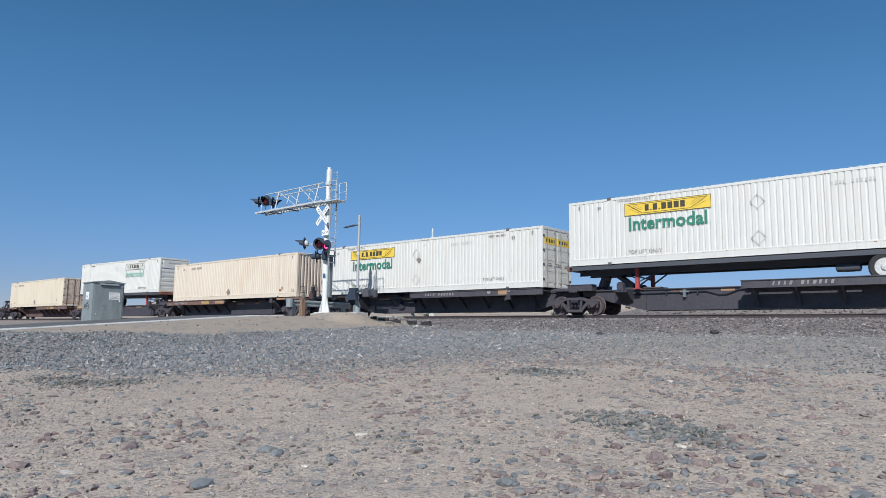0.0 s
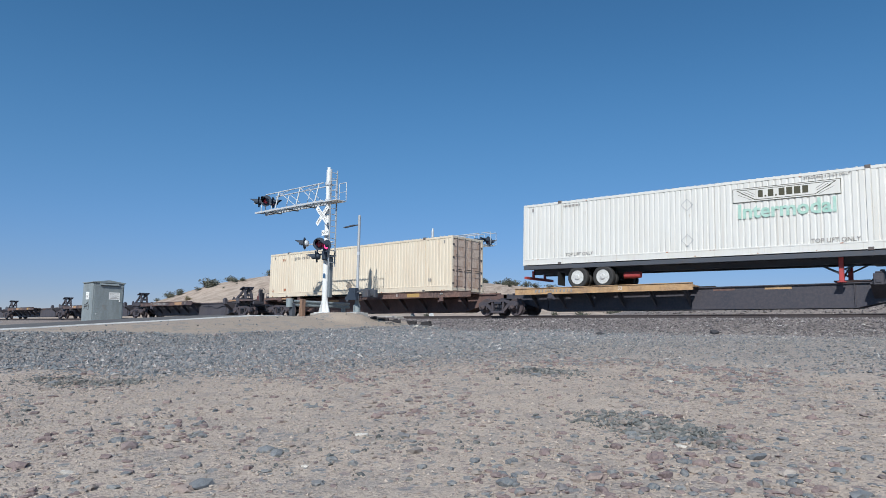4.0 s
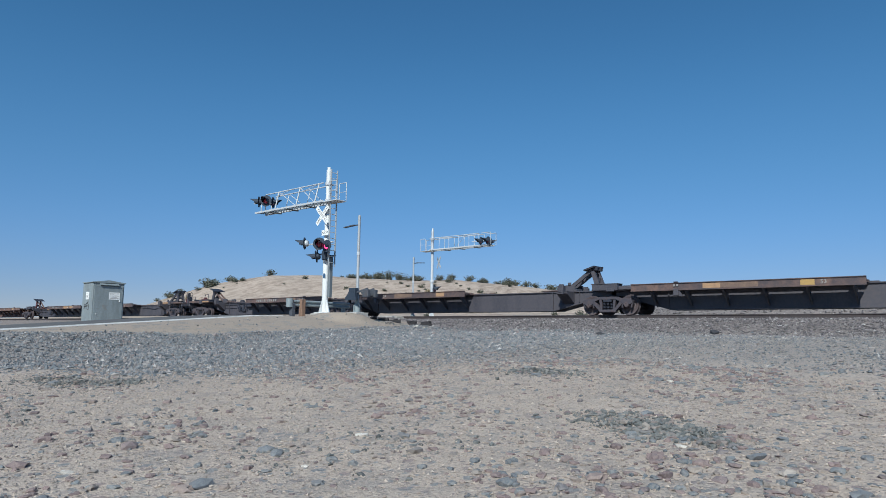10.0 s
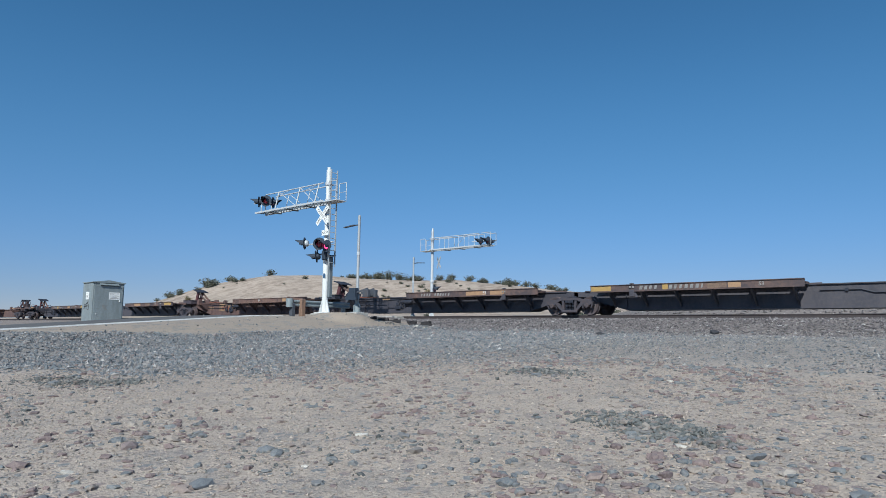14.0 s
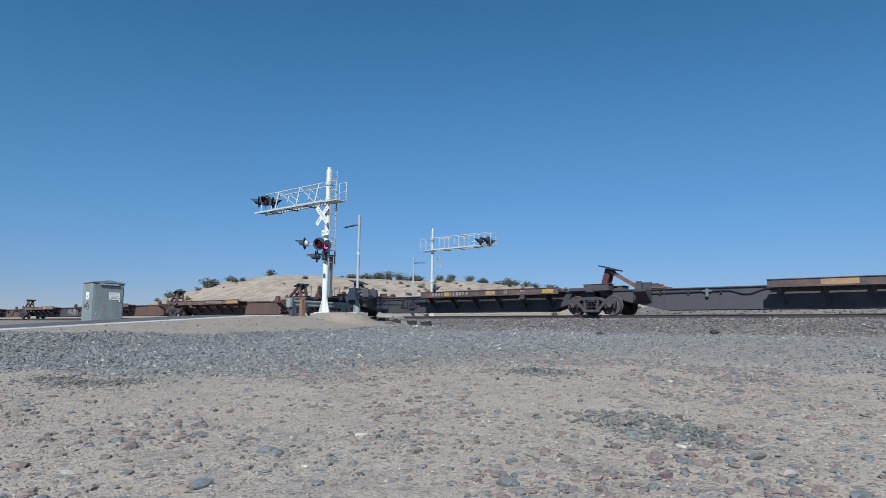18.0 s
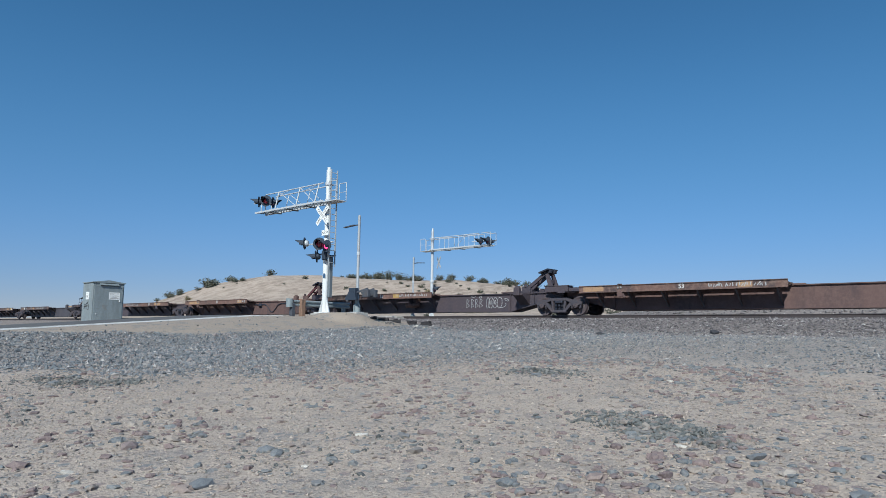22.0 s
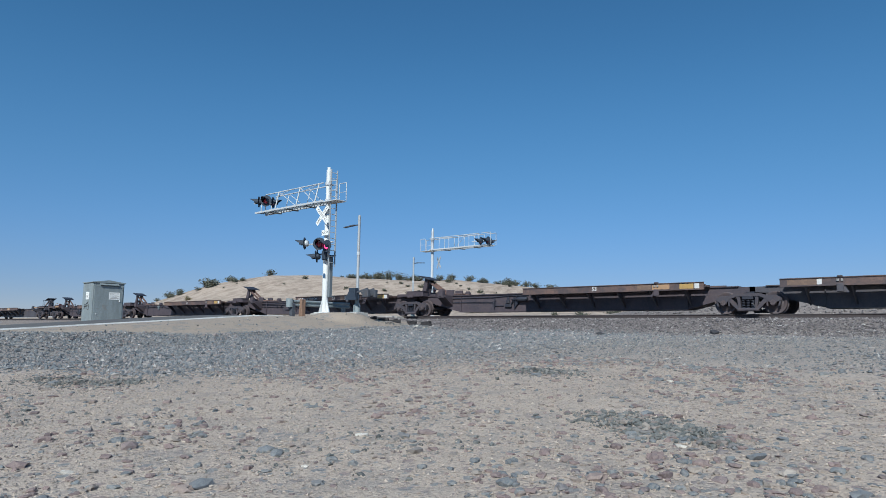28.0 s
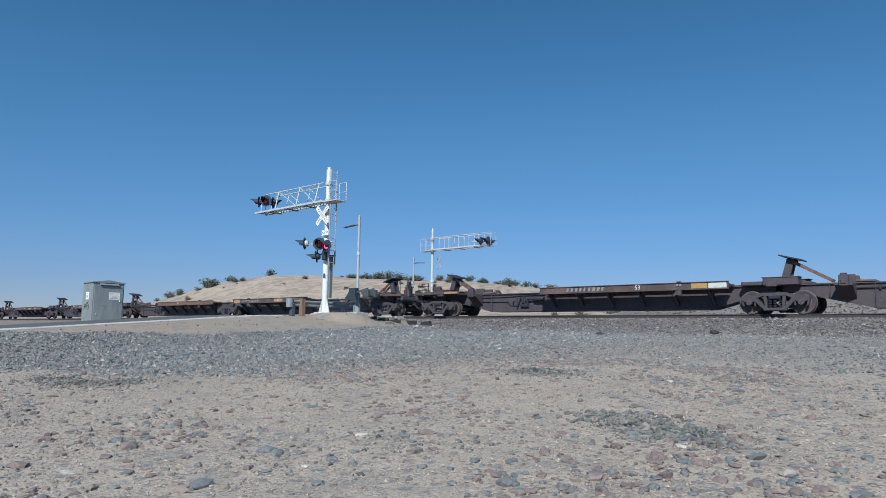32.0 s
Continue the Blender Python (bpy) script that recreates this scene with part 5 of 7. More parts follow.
def container(x0, z0, paint, end_paint, doors, label, tilt=0.0):
    """A 53-foot container whose left end stands at x0. doors +1: its doors are at the right end."""
    cx = x0 + LEN / 2
    c = thing("shipping_container", label, "shipping container", "containers on the train", pose(cx, 0, z0, 0, tilt, 0))
    RUNNING.append((c, cx))
    h, w = LEN / 2, WIDE / 2
    for s in (-1, 1):
        segs = [(-h + 0.09, -h + 1.93), (-h + 2.07, h - 2.07), (h - 1.93, h - 0.09)]
        for a, b2 in segs:
            part("side_panel", corrugated(a, b2, 0.30, HIGH - 0.12, s * (w - 0.012), s), paint, c)
        part("top_rail", Shape().box(-h + 0.1, h - 0.1, s * w - (0.07 if s > 0 else 0), s * w + (0.07 if s < 0 else 0), HIGH - 0.125, HIGH - 0.01, 0.012), paint, c)
        studs = Shape()
        for k in range(54):
            x = -h + 0.25 + (LEN - 0.5) * k / 53
            studs.box(x - 0.035, x + 0.035, s * w - (0.06 if s > 0 else 0.004), s * w + (0.06 if s < 0 else 0.004), HIGH - 0.012, HIGH + 0.008)
        part("rail_studs", studs, paint, c, "row of small fixings along the top rail")["kind"] = "stuff"
        br = Shape().box(-h + 0.1, h - 0.1, s * w - (0.05 if s > 0 else 0), s * w + (0.05 if s < 0 else 0), 0.02, 0.31, 0.006)
        br.box(-h + 0.1, h - 0.1, s * (w + 0.004) - 0.004, s * (w + 0.004) + 0.004, 0.255, 0.285).box(-h + 0.1, h - 0.1, s * (w + 0.004) - 0.004, s * (w + 0.004) + 0.004, 0.02, 0.05)
        part("bottom_rail", br, paint, c)
        for x in (-h + 0.06, h - 0.06):
            part("corner_post", Shape().box(x - 0.06, x + 0.06, s * w - (0.13 if s > 0 else -0.002), s * w + (0.13 if s < 0 else -0.002), 0.0, HIGH, 0.01), paint, c)
        for x in (-h + 2.0, h - 2.0):
            post = part("lifting_post", Shape().box(x - 0.075, x + 0.075, s * (w - 0.05) - 0.056, s * (w - 0.05) + 0.056, 0.0, HIGH, 0.01), paint, c)
            part("casting", Shape().box(x - 0.09, x + 0.09, s * (w - 0.06) - 0.075, s * (w - 0.06) + 0.075, HIGH - 0.10, HIGH + 0.035, 0.01), "cast_fit", post)
            part("casting", Shape().box(x - 0.09, x + 0.09, s * (w - 0.06) - 0.072, s * (w - 0.06) + 0.072, -0.012, 0.10, 0.01), "cast_fit", post)
        for x in (-h + 0.55, h - 0.55):
            part("marker_plate", Shape().box(x - 0.045, x + 0.045, s * (w + 0.003) - 0.003, s * (w + 0.003) + 0.003, HIGH - 0.36, HIGH - 0.2), "grey_ink", c)
    roof = Shape()
    n = 52
    for k in range(n):
        a, b2 = -h + 0.1 + (LEN - 0.2) * k / n, -h + 0.1 + (LEN - 0.2) * (k + 0.6) / n
        roof.box(a, b2, -w + 0.08, w - 0.08, HIGH - 0.05, HIGH - 0.018)
    roof.box(-h + 0.1, h - 0.1, -w + 0.06, w - 0.06, HIGH - 0.09, HIGH - 0.05)
    part("roof", roof, paint, c)
    part("floor_frame", Shape().box(-h + 0.1, h - 0.1, -w + 0.06, w - 0.06, 0.10, 0.22), "chassis", c)
    # ends
    for e in (-1, 1):
        xo, xn = sorted((e * h, e * (h - 0.09)))
        for z0e, z1e in ((HIGH - 0.14, HIGH - 0.005), (0.02, 0.18)):
            part("end_beam", Shape().box(xo, xn, -w + 0.13, w - 0.13, z0e, z1e, 0.01), paint, c)
        xi = e * (h - 0.02)
        if e != doors:
            part("front_wall", corrugated_end(xi, e, -w + 0.12, w - 0.12, 0.17, HIGH - 0.13, upright=end_paint != "ribbed", pitch=0.36 if end_paint == "ribbed" else 0.25, deep=0.016 if end_paint == "ribbed" else 0.06), paint if end_paint in ("ribbed", "door_grey") else end_paint, c)
        else:
            for s in (-1, 1):
                y0, y1 = (0.01, w - 0.12) if s > 0 else (-w + 0.12, -0.01)
                dm = paint if end_paint in ("ribbed", "door_grey") else end_paint
                door = part("door", Shape().box(min(xi, xi - e * 0.05), max(xi, xi - e * 0.05), y0, y1, 0.18, HIGH - 0.14, 0.008), dm, c, "hinged steel end door")
                for k in range(5):
                    zc = 0.42 + k * 0.52
                    part("door_rib", Shape().box(min(xi, xi + e * 0.012), max(xi, xi + e * 0.012), y0 + 0.05, y1 - 0.05, zc - 0.16, zc + 0.16, 0.006), dm, door)
                for yy in (y0 + 0.25, y1 - 0.25):
                    rod = Shape().tube((xi + e * 0.045, yy, 0.1), (xi + e * 0.045, yy, HIGH - 0.08), 0.017, n=6)
                    for zc in (0.25, 1.05, 1.9, HIGH - 0.25):
                        rod.box(min(xi, xi + e * 0.05), max(xi, xi + e * 0.05), yy - 0.04, yy + 0.04, zc - 0.03, zc + 0.03)
                    rod.beam((xi + e * 0.06, yy, 1.15), (xi + e * 0.06, yy + s * -0.36, 1.13), 0.02, 0.035)
                    part("lock_rod", rod, "cast_fit" if dm == "rust_door" else "dusty_steel", door, "steel locking rod")
                for k in range(4):
                    zc = 0.4 + k * 0.68
                    ye = y1 if s > 0 else y0
                    part("hinge", Shape().box(min(xi, xi + e * 0.03), max(xi, xi + e * 0.03), ye - 0.10, ye + 0.05, zc - 0.05, zc + 0.05), "cast_fit", door)
    return c


def side_bars(c, name, x, z, n, size, mat, gap=0.72, skip=()):
    """A row of plain blocks where small stencilled writing stands on the near wall."""
    y = -WIDE / 2
    s = Shape()
    for k in range(n):
        if k not in skip:
            s.box(x + k * size * gap, x + k * size * gap + size * 0.46, y - 0.006, y + 0.005, z - size / 2, z + size / 2)
    part(name, s, mat, c, "small stencilled marks")["kind"] = "stuff"


def diamond(c, x, z, r, mat, outline=False):
    y = -WIDE / 2
    s = Shape()
    if outline:
        pts = [(x, z + r), (x + r, z), (x, z - r), (x - r, z)]
        for p, q in zip(pts, pts[1:] + pts[:1]):
            s.beam((p[0], y - 0.003, p[1]), (q[0], y - 0.003, q[1]), 0.008, 0.03)
    else:
        s.prism([(x, z + r), (x + r, z), (x, z - r), (x - r, z)], y - 0.012, y + 0.002)
    part("placard", s, mat, c, "diamond placard frame" if outline else "grey diamond placard")


def carrier_panel(c, x0, mat, word_mat, framed):
    """The operator's panel, drawn as plain shapes, with the green word under it."""
    y = -WIDE / 2 - 0.001
    x1, z0, z1 = x0 + 3.66, 2.02, 2.56
    pan = part("sign_panel", Shape().box(x0, x1, y - 0.006, y + 0.002, z0, z1), mat, c, "plain rectangular company panel")
    s = Shape()
    for a, b2, p, q in ((x0, x1, z0, z0 + 0.02), (x0, x1, z1 - 0.02, z1), (x0, x0 + 0.02, z0, z1), (x1 - 0.02, x1, z0, z1)):
        s.box(a, b2, y - 0.009, y - 0.0055, p, q)
    # slanted banner with blocks in place of the name
    for e in (1, -1):
        xm = (x0 + x1) / 2
        for k in range(4):
            s.beam((xm - e * (1.12 - 0.03 * k), y - 0.008, z0 + 0.06 + 0.07 * k), (xm - e * (1.62 - 0.09 * k), y - 0.008, z0 + 0.30 + 0.055 * k), 0.004, 0.012)
        s.beam((xm - e * 1.68, y - 0.008, z1 - 0.06), (xm - e * 1.0, y - 0.008, z0 + 0.06), 0.004, 0.025)
    s.beam((x0 + 0.16, y - 0.008, z1 - 0.07), (x1 - 0.16, y - 0.008, z1 - 0.07), 0.004, 0.02)
    s.beam((x0 + 0.84, y - 0.008, z0 + 0.07), (x1 - 0.84, y - 0.008, z0 + 0.07), 0.004, 0.02)
    xx = x0 + 0.92
    for wd in (0.17, 0.06, 0.19, 0.06, 0.2, 0.2, 0.21, 0.19):
        zt = z0 + 0.15
        s.box(xx, xx + wd, y - 0.010, y - 0.0055, zt, zt + (0.27 if wd > 0.1 else 0.06))
        xx += wd + 0.06
    part("panel_print", s, "logo_dark", pan, "dark banner shapes")
    letters("side_word", "Intermodal", 0.76, word_mat, c, pose(x0 + 1.84, y - 0.012, 1.64, 90, 0, 0), 0.006, "large green lettering", 0.018)


def build_containers():
    def lo(x):
        return x - LEN / 2
    c1 = container(-15.675, 2.15, "cont_white", "door_grey", 1, "white ribbed container with a yellow panel on a trailer chassis", 0.0)
    c2 = container(-33.236, 1.285, "cont_white", "door_grey", 1, "white ribbed container with a yellow panel and green lettering")
    c3 = container(-51.906, 1.285, "cont_peach", "front_rust", -1, "peach container with rust streaks and a corrugated end")
    c4 = container(-70.558, 2.216, "cont_white", "ribbed", -1, "white container with faded green lettering on a trailer chassis", 0.82)
    c5 = container(-91.118, 1.285, "cont_cream", "rust_door", 1, "cream container with rusty end doors")
    for c in (c1, c2):
        carrier_panel(c, lo(2.72), "logo_yellow", "green_ink", True)
        letters("lift_note", "TOP LIFT ONLY", 0.21, "grey_ink", c, pose(lo(3.6), -WIDE / 2 - 0.004, 0.47, 90, 0, 0))
        letters("lift_note", "TOP LIFT ONLY", 0.19, "grey_ink", c, pose(lo(13.3), -WIDE / 2 - 0.004, 0.50, 90, 0, 0))
        for z in (2.05, 0.68):
            diamond(c, lo(8.08), z, 0.27, "placard_pale", True)
        side_bars(c, "stencil", lo(10.55), 2.42, 11, 0.13, "placard_pale", 1.0, (4,))
        side_bars(c, "stencil", lo(13.0), 2.62, 14, 0.10, "grey_ink", 0.75, (5, 9))
        letters("stacking_note", "STACKING 3 HIGH ONLY", 0.13, "grey_ink", c, pose(lo(3.15), -WIDE / 2 - 0.004, 2.70, 90, 0, 0))
        side_bars(c, "stencil", lo(1.45), 2.50, 2, 0.13, "grey_ink")
        side_bars(c, "stencil", lo(14.4), 2.45, 2, 0.16, "grey_ink")
    diamond(c2, lo(8.28), 1.72, 0.17, "placard")
    side_bars(c1, "stencil", lo(13.6), 0.62, 4, 0.16, "grey_ink", 0.9)
    carrier_panel(c4, lo(9.68), "cont_white", "green_faded", True)
    letters("lift_note", "TOP LIFT ONLY", 0.22, "grey_ink", c4, pose(lo(13.1), -WIDE / 2 - 0.004, 0.40, 90, 0, 0))
    letters("lift_note", "TOP LIFT ONLY", 0.2, "grey_ink", c4, pose(lo(3.0), -WIDE / 2 - 0.004, 0.42, 90, 0, 0))
    for z in (2.15, 0.72):
        diamond(c4, lo(7.9), z, 0.24, "placard_pale", True)
    letters("stacking_note", "STACKING 3 HIGH ONLY", 0.13, "grey_ink", c4, pose(lo(12.9), -WIDE / 2 - 0.004, 2.70, 90, 0, 0))
    side_bars(c4, "stencil", lo(2.2), 2.65, 12, 0.09, "grey_ink", 0.8)
    for c, seed in ((c3, 4), (c5, 9), (c1, 13), (c2, 17), (c4, 21)):
        rg = random.Random(seed)
        s = Shape()
        for k in range(26 if c in (c3, c5) else 14):
            x, wd = rg.uniform(-LEN / 2 + 0.3, LEN / 2 - 0.5), rg.uniform(0.02, 0.10)
            z = rg.choice((0.03, 0.05, 0.24, 0.26, HIGH - 0.13, HIGH - 0.12))
            s.box(x, x + wd, -WIDE / 2 - 0.0095, -WIDE / 2 + 0.004, z, z + rg.uniform(0.012, 0.04))
        part("rust_spots", s, "rust_ink", c, "small rust spots on the rails")["kind"] = "stuff"
    for c in (c3, c5):
        side_bars(c, "stencil", lo(2.7), 2.47, 10, 0.17, "grey_ink", 0.95, (4,))
        side_bars(c, "stencil", lo(1.45), 2.44, 2, 0.16, "rust_ink", 0.9)
        diamond(c, lo(8.1), 0.52, 0.26, "placard")
        flip_x = LEN - 0.42 if c is c3 else 0.42
        letters("size_mark", "53", 0.26, "rust_ink", c, pose(lo(flip_x), -WIDE / 2 - 0.004, 0.43, 90, 0, 0))
        part("rust_label", Shape().box(lo(LEN - 1.86 if c is c3 else 1.62), lo(LEN - 1.62 if c is c3 else 1.86), -WIDE / 2 - 0.005, -WIDE / 2 + 0.004, 0.40, 0.56), "rust_ink", c, "rust-brown label")
        side_bars(c, "stencil", lo(14.5), 0.62, 2, 0.16, "grey_ink")
    # plain upper panel, placards and a chevron strip on the ribbed front of the fourth container
    part("front_panel", Shape().box(LEN / 2 - 0.03, LEN / 2 + 0.004, -1.05, 1.05, 2.02, 2.70, 0.01), "cont_white", c4, "flat white panel above the ribs")
    note = Shape()
    for k in range(7):
        note.box(LEN / 2 + 0.0045, LEN / 2 + 0.007, -0.55 + k * 0.16, -0.45 + k * 0.16, 2.42, 2.52)
    part("stencil", note, "grey_ink", c4, "small stencilled marks")["kind"] = "stuff"
    for q in (0.45, 0.85):
        part("placard", Shape().box(LEN / 2 - 0.01, LEN / 2 + 0.004, q - 0.12, q + 0.12, 0.30, 0.56), "grey_ink", c4, "small dark plate")
    part("rust_streaks", Shape().box(LEN / 2 - 0.02, LEN / 2 + 0.002, -1.15, 1.15, 0.04, 0.17), "rust_door", c4, "rust-stained lower beam")
    # company panel across the second container's doors
    for y0, y1 in ((-1.12, -0.04), (0.04, 1.12)):
        pan = part("sign_panel", Shape().box(LEN / 2 - 0.012, LEN / 2 - 0.002, y0, y1, 2.06, 2.40), "logo_yellow", c2, "yellow company panel across a door")
        bars = Shape()
        for k in range(4):
            bars.box(LEN / 2 - 0.003, LEN / 2 + 0.002, y0 + 0.14 + 0.22 * k, y0 + 0.26 + 0.22 * k, 2.15, 2.31)
        part("panel_print", bars, "logo_dark", pan, "dark blocks of print")
    trailer_chassis(-15.675, 2.15, 0.0, False)
    trailer_chassis(-70.558, 2.216, 0.82, True)


def trailer_chassis(x0, z0, tilt, wheels_left):
    """Skeletal trailer under a container: side frame, landing legs, tandem axles."""
    cx = x0 + LEN / 2
    t = thing("trailer_chassis", "black skeletal trailer chassis with red landing legs", "trailer", "trailer chassis on the train", pose(cx, 0, z0, 0, tilt, 0))
    RUNNING.append((t, cx))
    h = LEN / 2
    e = 1 if wheels_left else -1   # +1: coupling end to the right
    for y in (-0.48, 0.48):
        s = Shape().box(-h + 0.1, h - 0.1, y - 0.09, y + 0.09, -0.05, -0.025).box(-h + 0.1, h - 0.1, y - 0.02, y + 0.02, -0.36, -0.04).box(-h + 0.1, h - 0.1, y - 0.09, y + 0.09, -0.385, -0.36)
        part("main_rail", s, "chassis", t)
    for y in (-1.22, 1.22):
        part("side_rail", Shape().box(-h + 0.02, h - 0.02, y - 0.05, y + 0.05, -0.20, -0.016, 0.01), "chassis", t)
    for k in range(10):
        x = -h + 0.3 + (LEN - 0.6) * k / 9
        part("cross_member", Shape().box(x - 0.05, x + 0.05, -1.2, 1.2, -0.17, -0.055), "chassis", t)
    part("end_bolster", Shape().box(e * h - 0.14, e * h + 0.14, -1.27, 1.27, -0.19, -0.02, 0.02), "faded_red", t, "dull red front bolster")
    part("coupling_plate", Shape().box(e * (h - 1.5) - 0.65, e * (h - 1.5) + 0.65, -0.6, 0.6, -0.42, -0.386, 0.01).tube((e * (h - 1.2), 0, -0.47), (e * (h - 1.2), 0, -0.40), 0.045, n=10), "chassis", t)
    lx = e * (h - 3.0)
    for y in (-0.78, 0.78):
        leg = part("landing_leg", Shape().box(lx - 0.075, lx + 0.075, y - 0.075, y + 0.075, -1.02, -0.1, 0.01).box(lx - 0.14, lx + 0.14, y - 0.12, y + 0.12, -1.06, -1.02, 0.01), "red", t, "red landing leg")
        part("brace", Shape().beam((lx - e * 0.05, y, -0.75), (lx - e * 0.85, y * 0.6, -0.33), 0.05, 0.05).beam((lx + e * 0.05, y, -0.6), (lx + e * 0.7, y * 0.6, -0.33), 0.05, 0.05), "chassis", t)
    part("leg_shaft", Shape().tube((lx, -0.7, -0.55), (lx, 0.7, -0.55), 0.025, n=6).beam((lx, -0.7, -0.95), (lx, 0.7, -0.4), 0.05, 0.05), "chassis", t)
    wz = -0.62
    for k, x in enumerate((-e * (h - 4.15), -e * (h - 2.9))):
        ax = part("axle", Shape().tube((x, -1.1, wz), (x, 1.1, wz), 0.07, n=10).box(x - 0.12, x + 0.12, -0.56, -0.42, wz, -0.38).box(x - 0.12, x + 0.12, 0.42, 0.56, wz, -0.38), "chassis", t)
        for s in (-1, 1):
            for y in (0.80, 1.13):
                w = part("tyre", Shape().lathe([(0.30, -0.11), (0.44, -0.13), (0.49, -0.10), (0.505, -0.05), (0.505, 0.05), (0.49, 0.10), (0.44, 0.13), (0.30, 0.11)], (x, s * y, wz), "y", 24), "tyre", ax, "worn black trailer tyre", smooth=True)
            hub = Shape().lathe([(0.31, s * 0.125), (0.28, s * 0.115), (0.26, s * 0.10), (0.16, s * 0.10), (0.13, s * 0.13), (0.10, s * 0.17), (0.02, s * 0.18)], (x, s * 1.13, wz), "y", 20)
            for j in range(8):
                a = math.pi * j / 4
                hub.box(x + 0.21 * math.cos(a) - 0.02, x + 0.21 * math.cos(a) + 0.02, s * 1.17 - 0.012, s * 1.17 + 0.012, wz + 0.21 * math.sin(a) - 0.02, wz + 0.21 * math.sin(a) + 0.02)
            part("wheel_rim", hub, "hub", ax, "white wheel rim", smooth=False)
    for y in (-0.95, 0.95):
        x = -e * (h - 1.9)
        part("mudflap", Shape().box(x - 0.012, x + 0.012, y - 0.3, y + 0.3, -0.95, -0.36), "hose", t)
    part("rear_guard", Shape().box(-e * (h - 0.08) - 0.06, -e * (h - 0.08) + 0.06, -1.2, 1.2, -0.62, -0.50, 0.01).box(-e * (h - 0.08) - 0.05, -e * (h - 0.08) + 0.05, -0.55, -0.45, -0.5, -0.2).box(-e * (h - 0.08) - 0.05, -e * (h - 0.08) + 0.05, 0.45, 0.55, -0.5, -0.2), "red", t, "red rear guard bar")
    part("air_tank", Shape().lathe([(0.05, -0.4), (0.14, -0.36), (0.15, 0.0), (0.14, 0.36), (0.05, 0.4)], (-e * (h - 5.3), -0.75, -0.55), "x", 12), "red" if wheels_left else "chassis", t, "small air tank", smooth=True)


build_containers()


# ---- crossing signals ----
def signal_lamp(name_parent, at, lit=False, pale=False):
    """A round signal head: backing disc, housing, hooded lens. It faces along its own -y."""
    bg = part("signal_head", Shape().lathe([(0.305, 0.0), (0.31, -0.012), (0.305, -0.02), (0.16, -0.02)], (0, 0, 0), "y", 28), "black", name_parent, "black signal head with round backing disc", at)
    part("housing", Shape().lathe([(0.16, 0.001), (0.165, 0.12), (0.11, 0.19), (0.05, 0.2)], (0, 0, 0), "y", 20), "galv" if pale else "black", bg, smooth=True)
    part("lens", Shape().lathe([(0.148, -0.022), (0.14, -0.045), (0.09, -0.065), (0.02, -0.07)], (0, 0, 0), "y", 24), "lens_on" if lit else "lens_off", bg, "glowing red lens" if lit else "dark red lens", smooth=True)
    v = Shape()
    n = 14
    ro, ri, vs, fs = 0.168, 0.158, [], []
    for k in range(n + 1):
        a = radians(-30 + 240 * k / n)
        ln = 0.50 * (0.45 + 0.55 * max(math.sin(a), 0))
        c, s = math.cos(a), math.sin(a)
        vs += [(ro * c, -0.02, ro * s), (ro * c, -0.02 - ln, ro * s), (ri * c, -0.02 - ln, ri * s), (ri * c, -0.02, ri * s)]
    for k in range(n):
        b = 4 * k
        for i in range(4):
            fs.append((b + i, b + (i + 1) % 4, b + 4 + (i + 1) % 4, b + 4 + i))
    v.add(vs, fs)
    part("hood", v, "black", bg)
    return bg


def face(x, y, z, dx, dy, droop=0):
    """The pose of a signal head at (x, y, z) that faces (dx, dy)."""
    return pose(x, y, z, droop, 0, math.degrees(math.atan2(dx, -dy)))


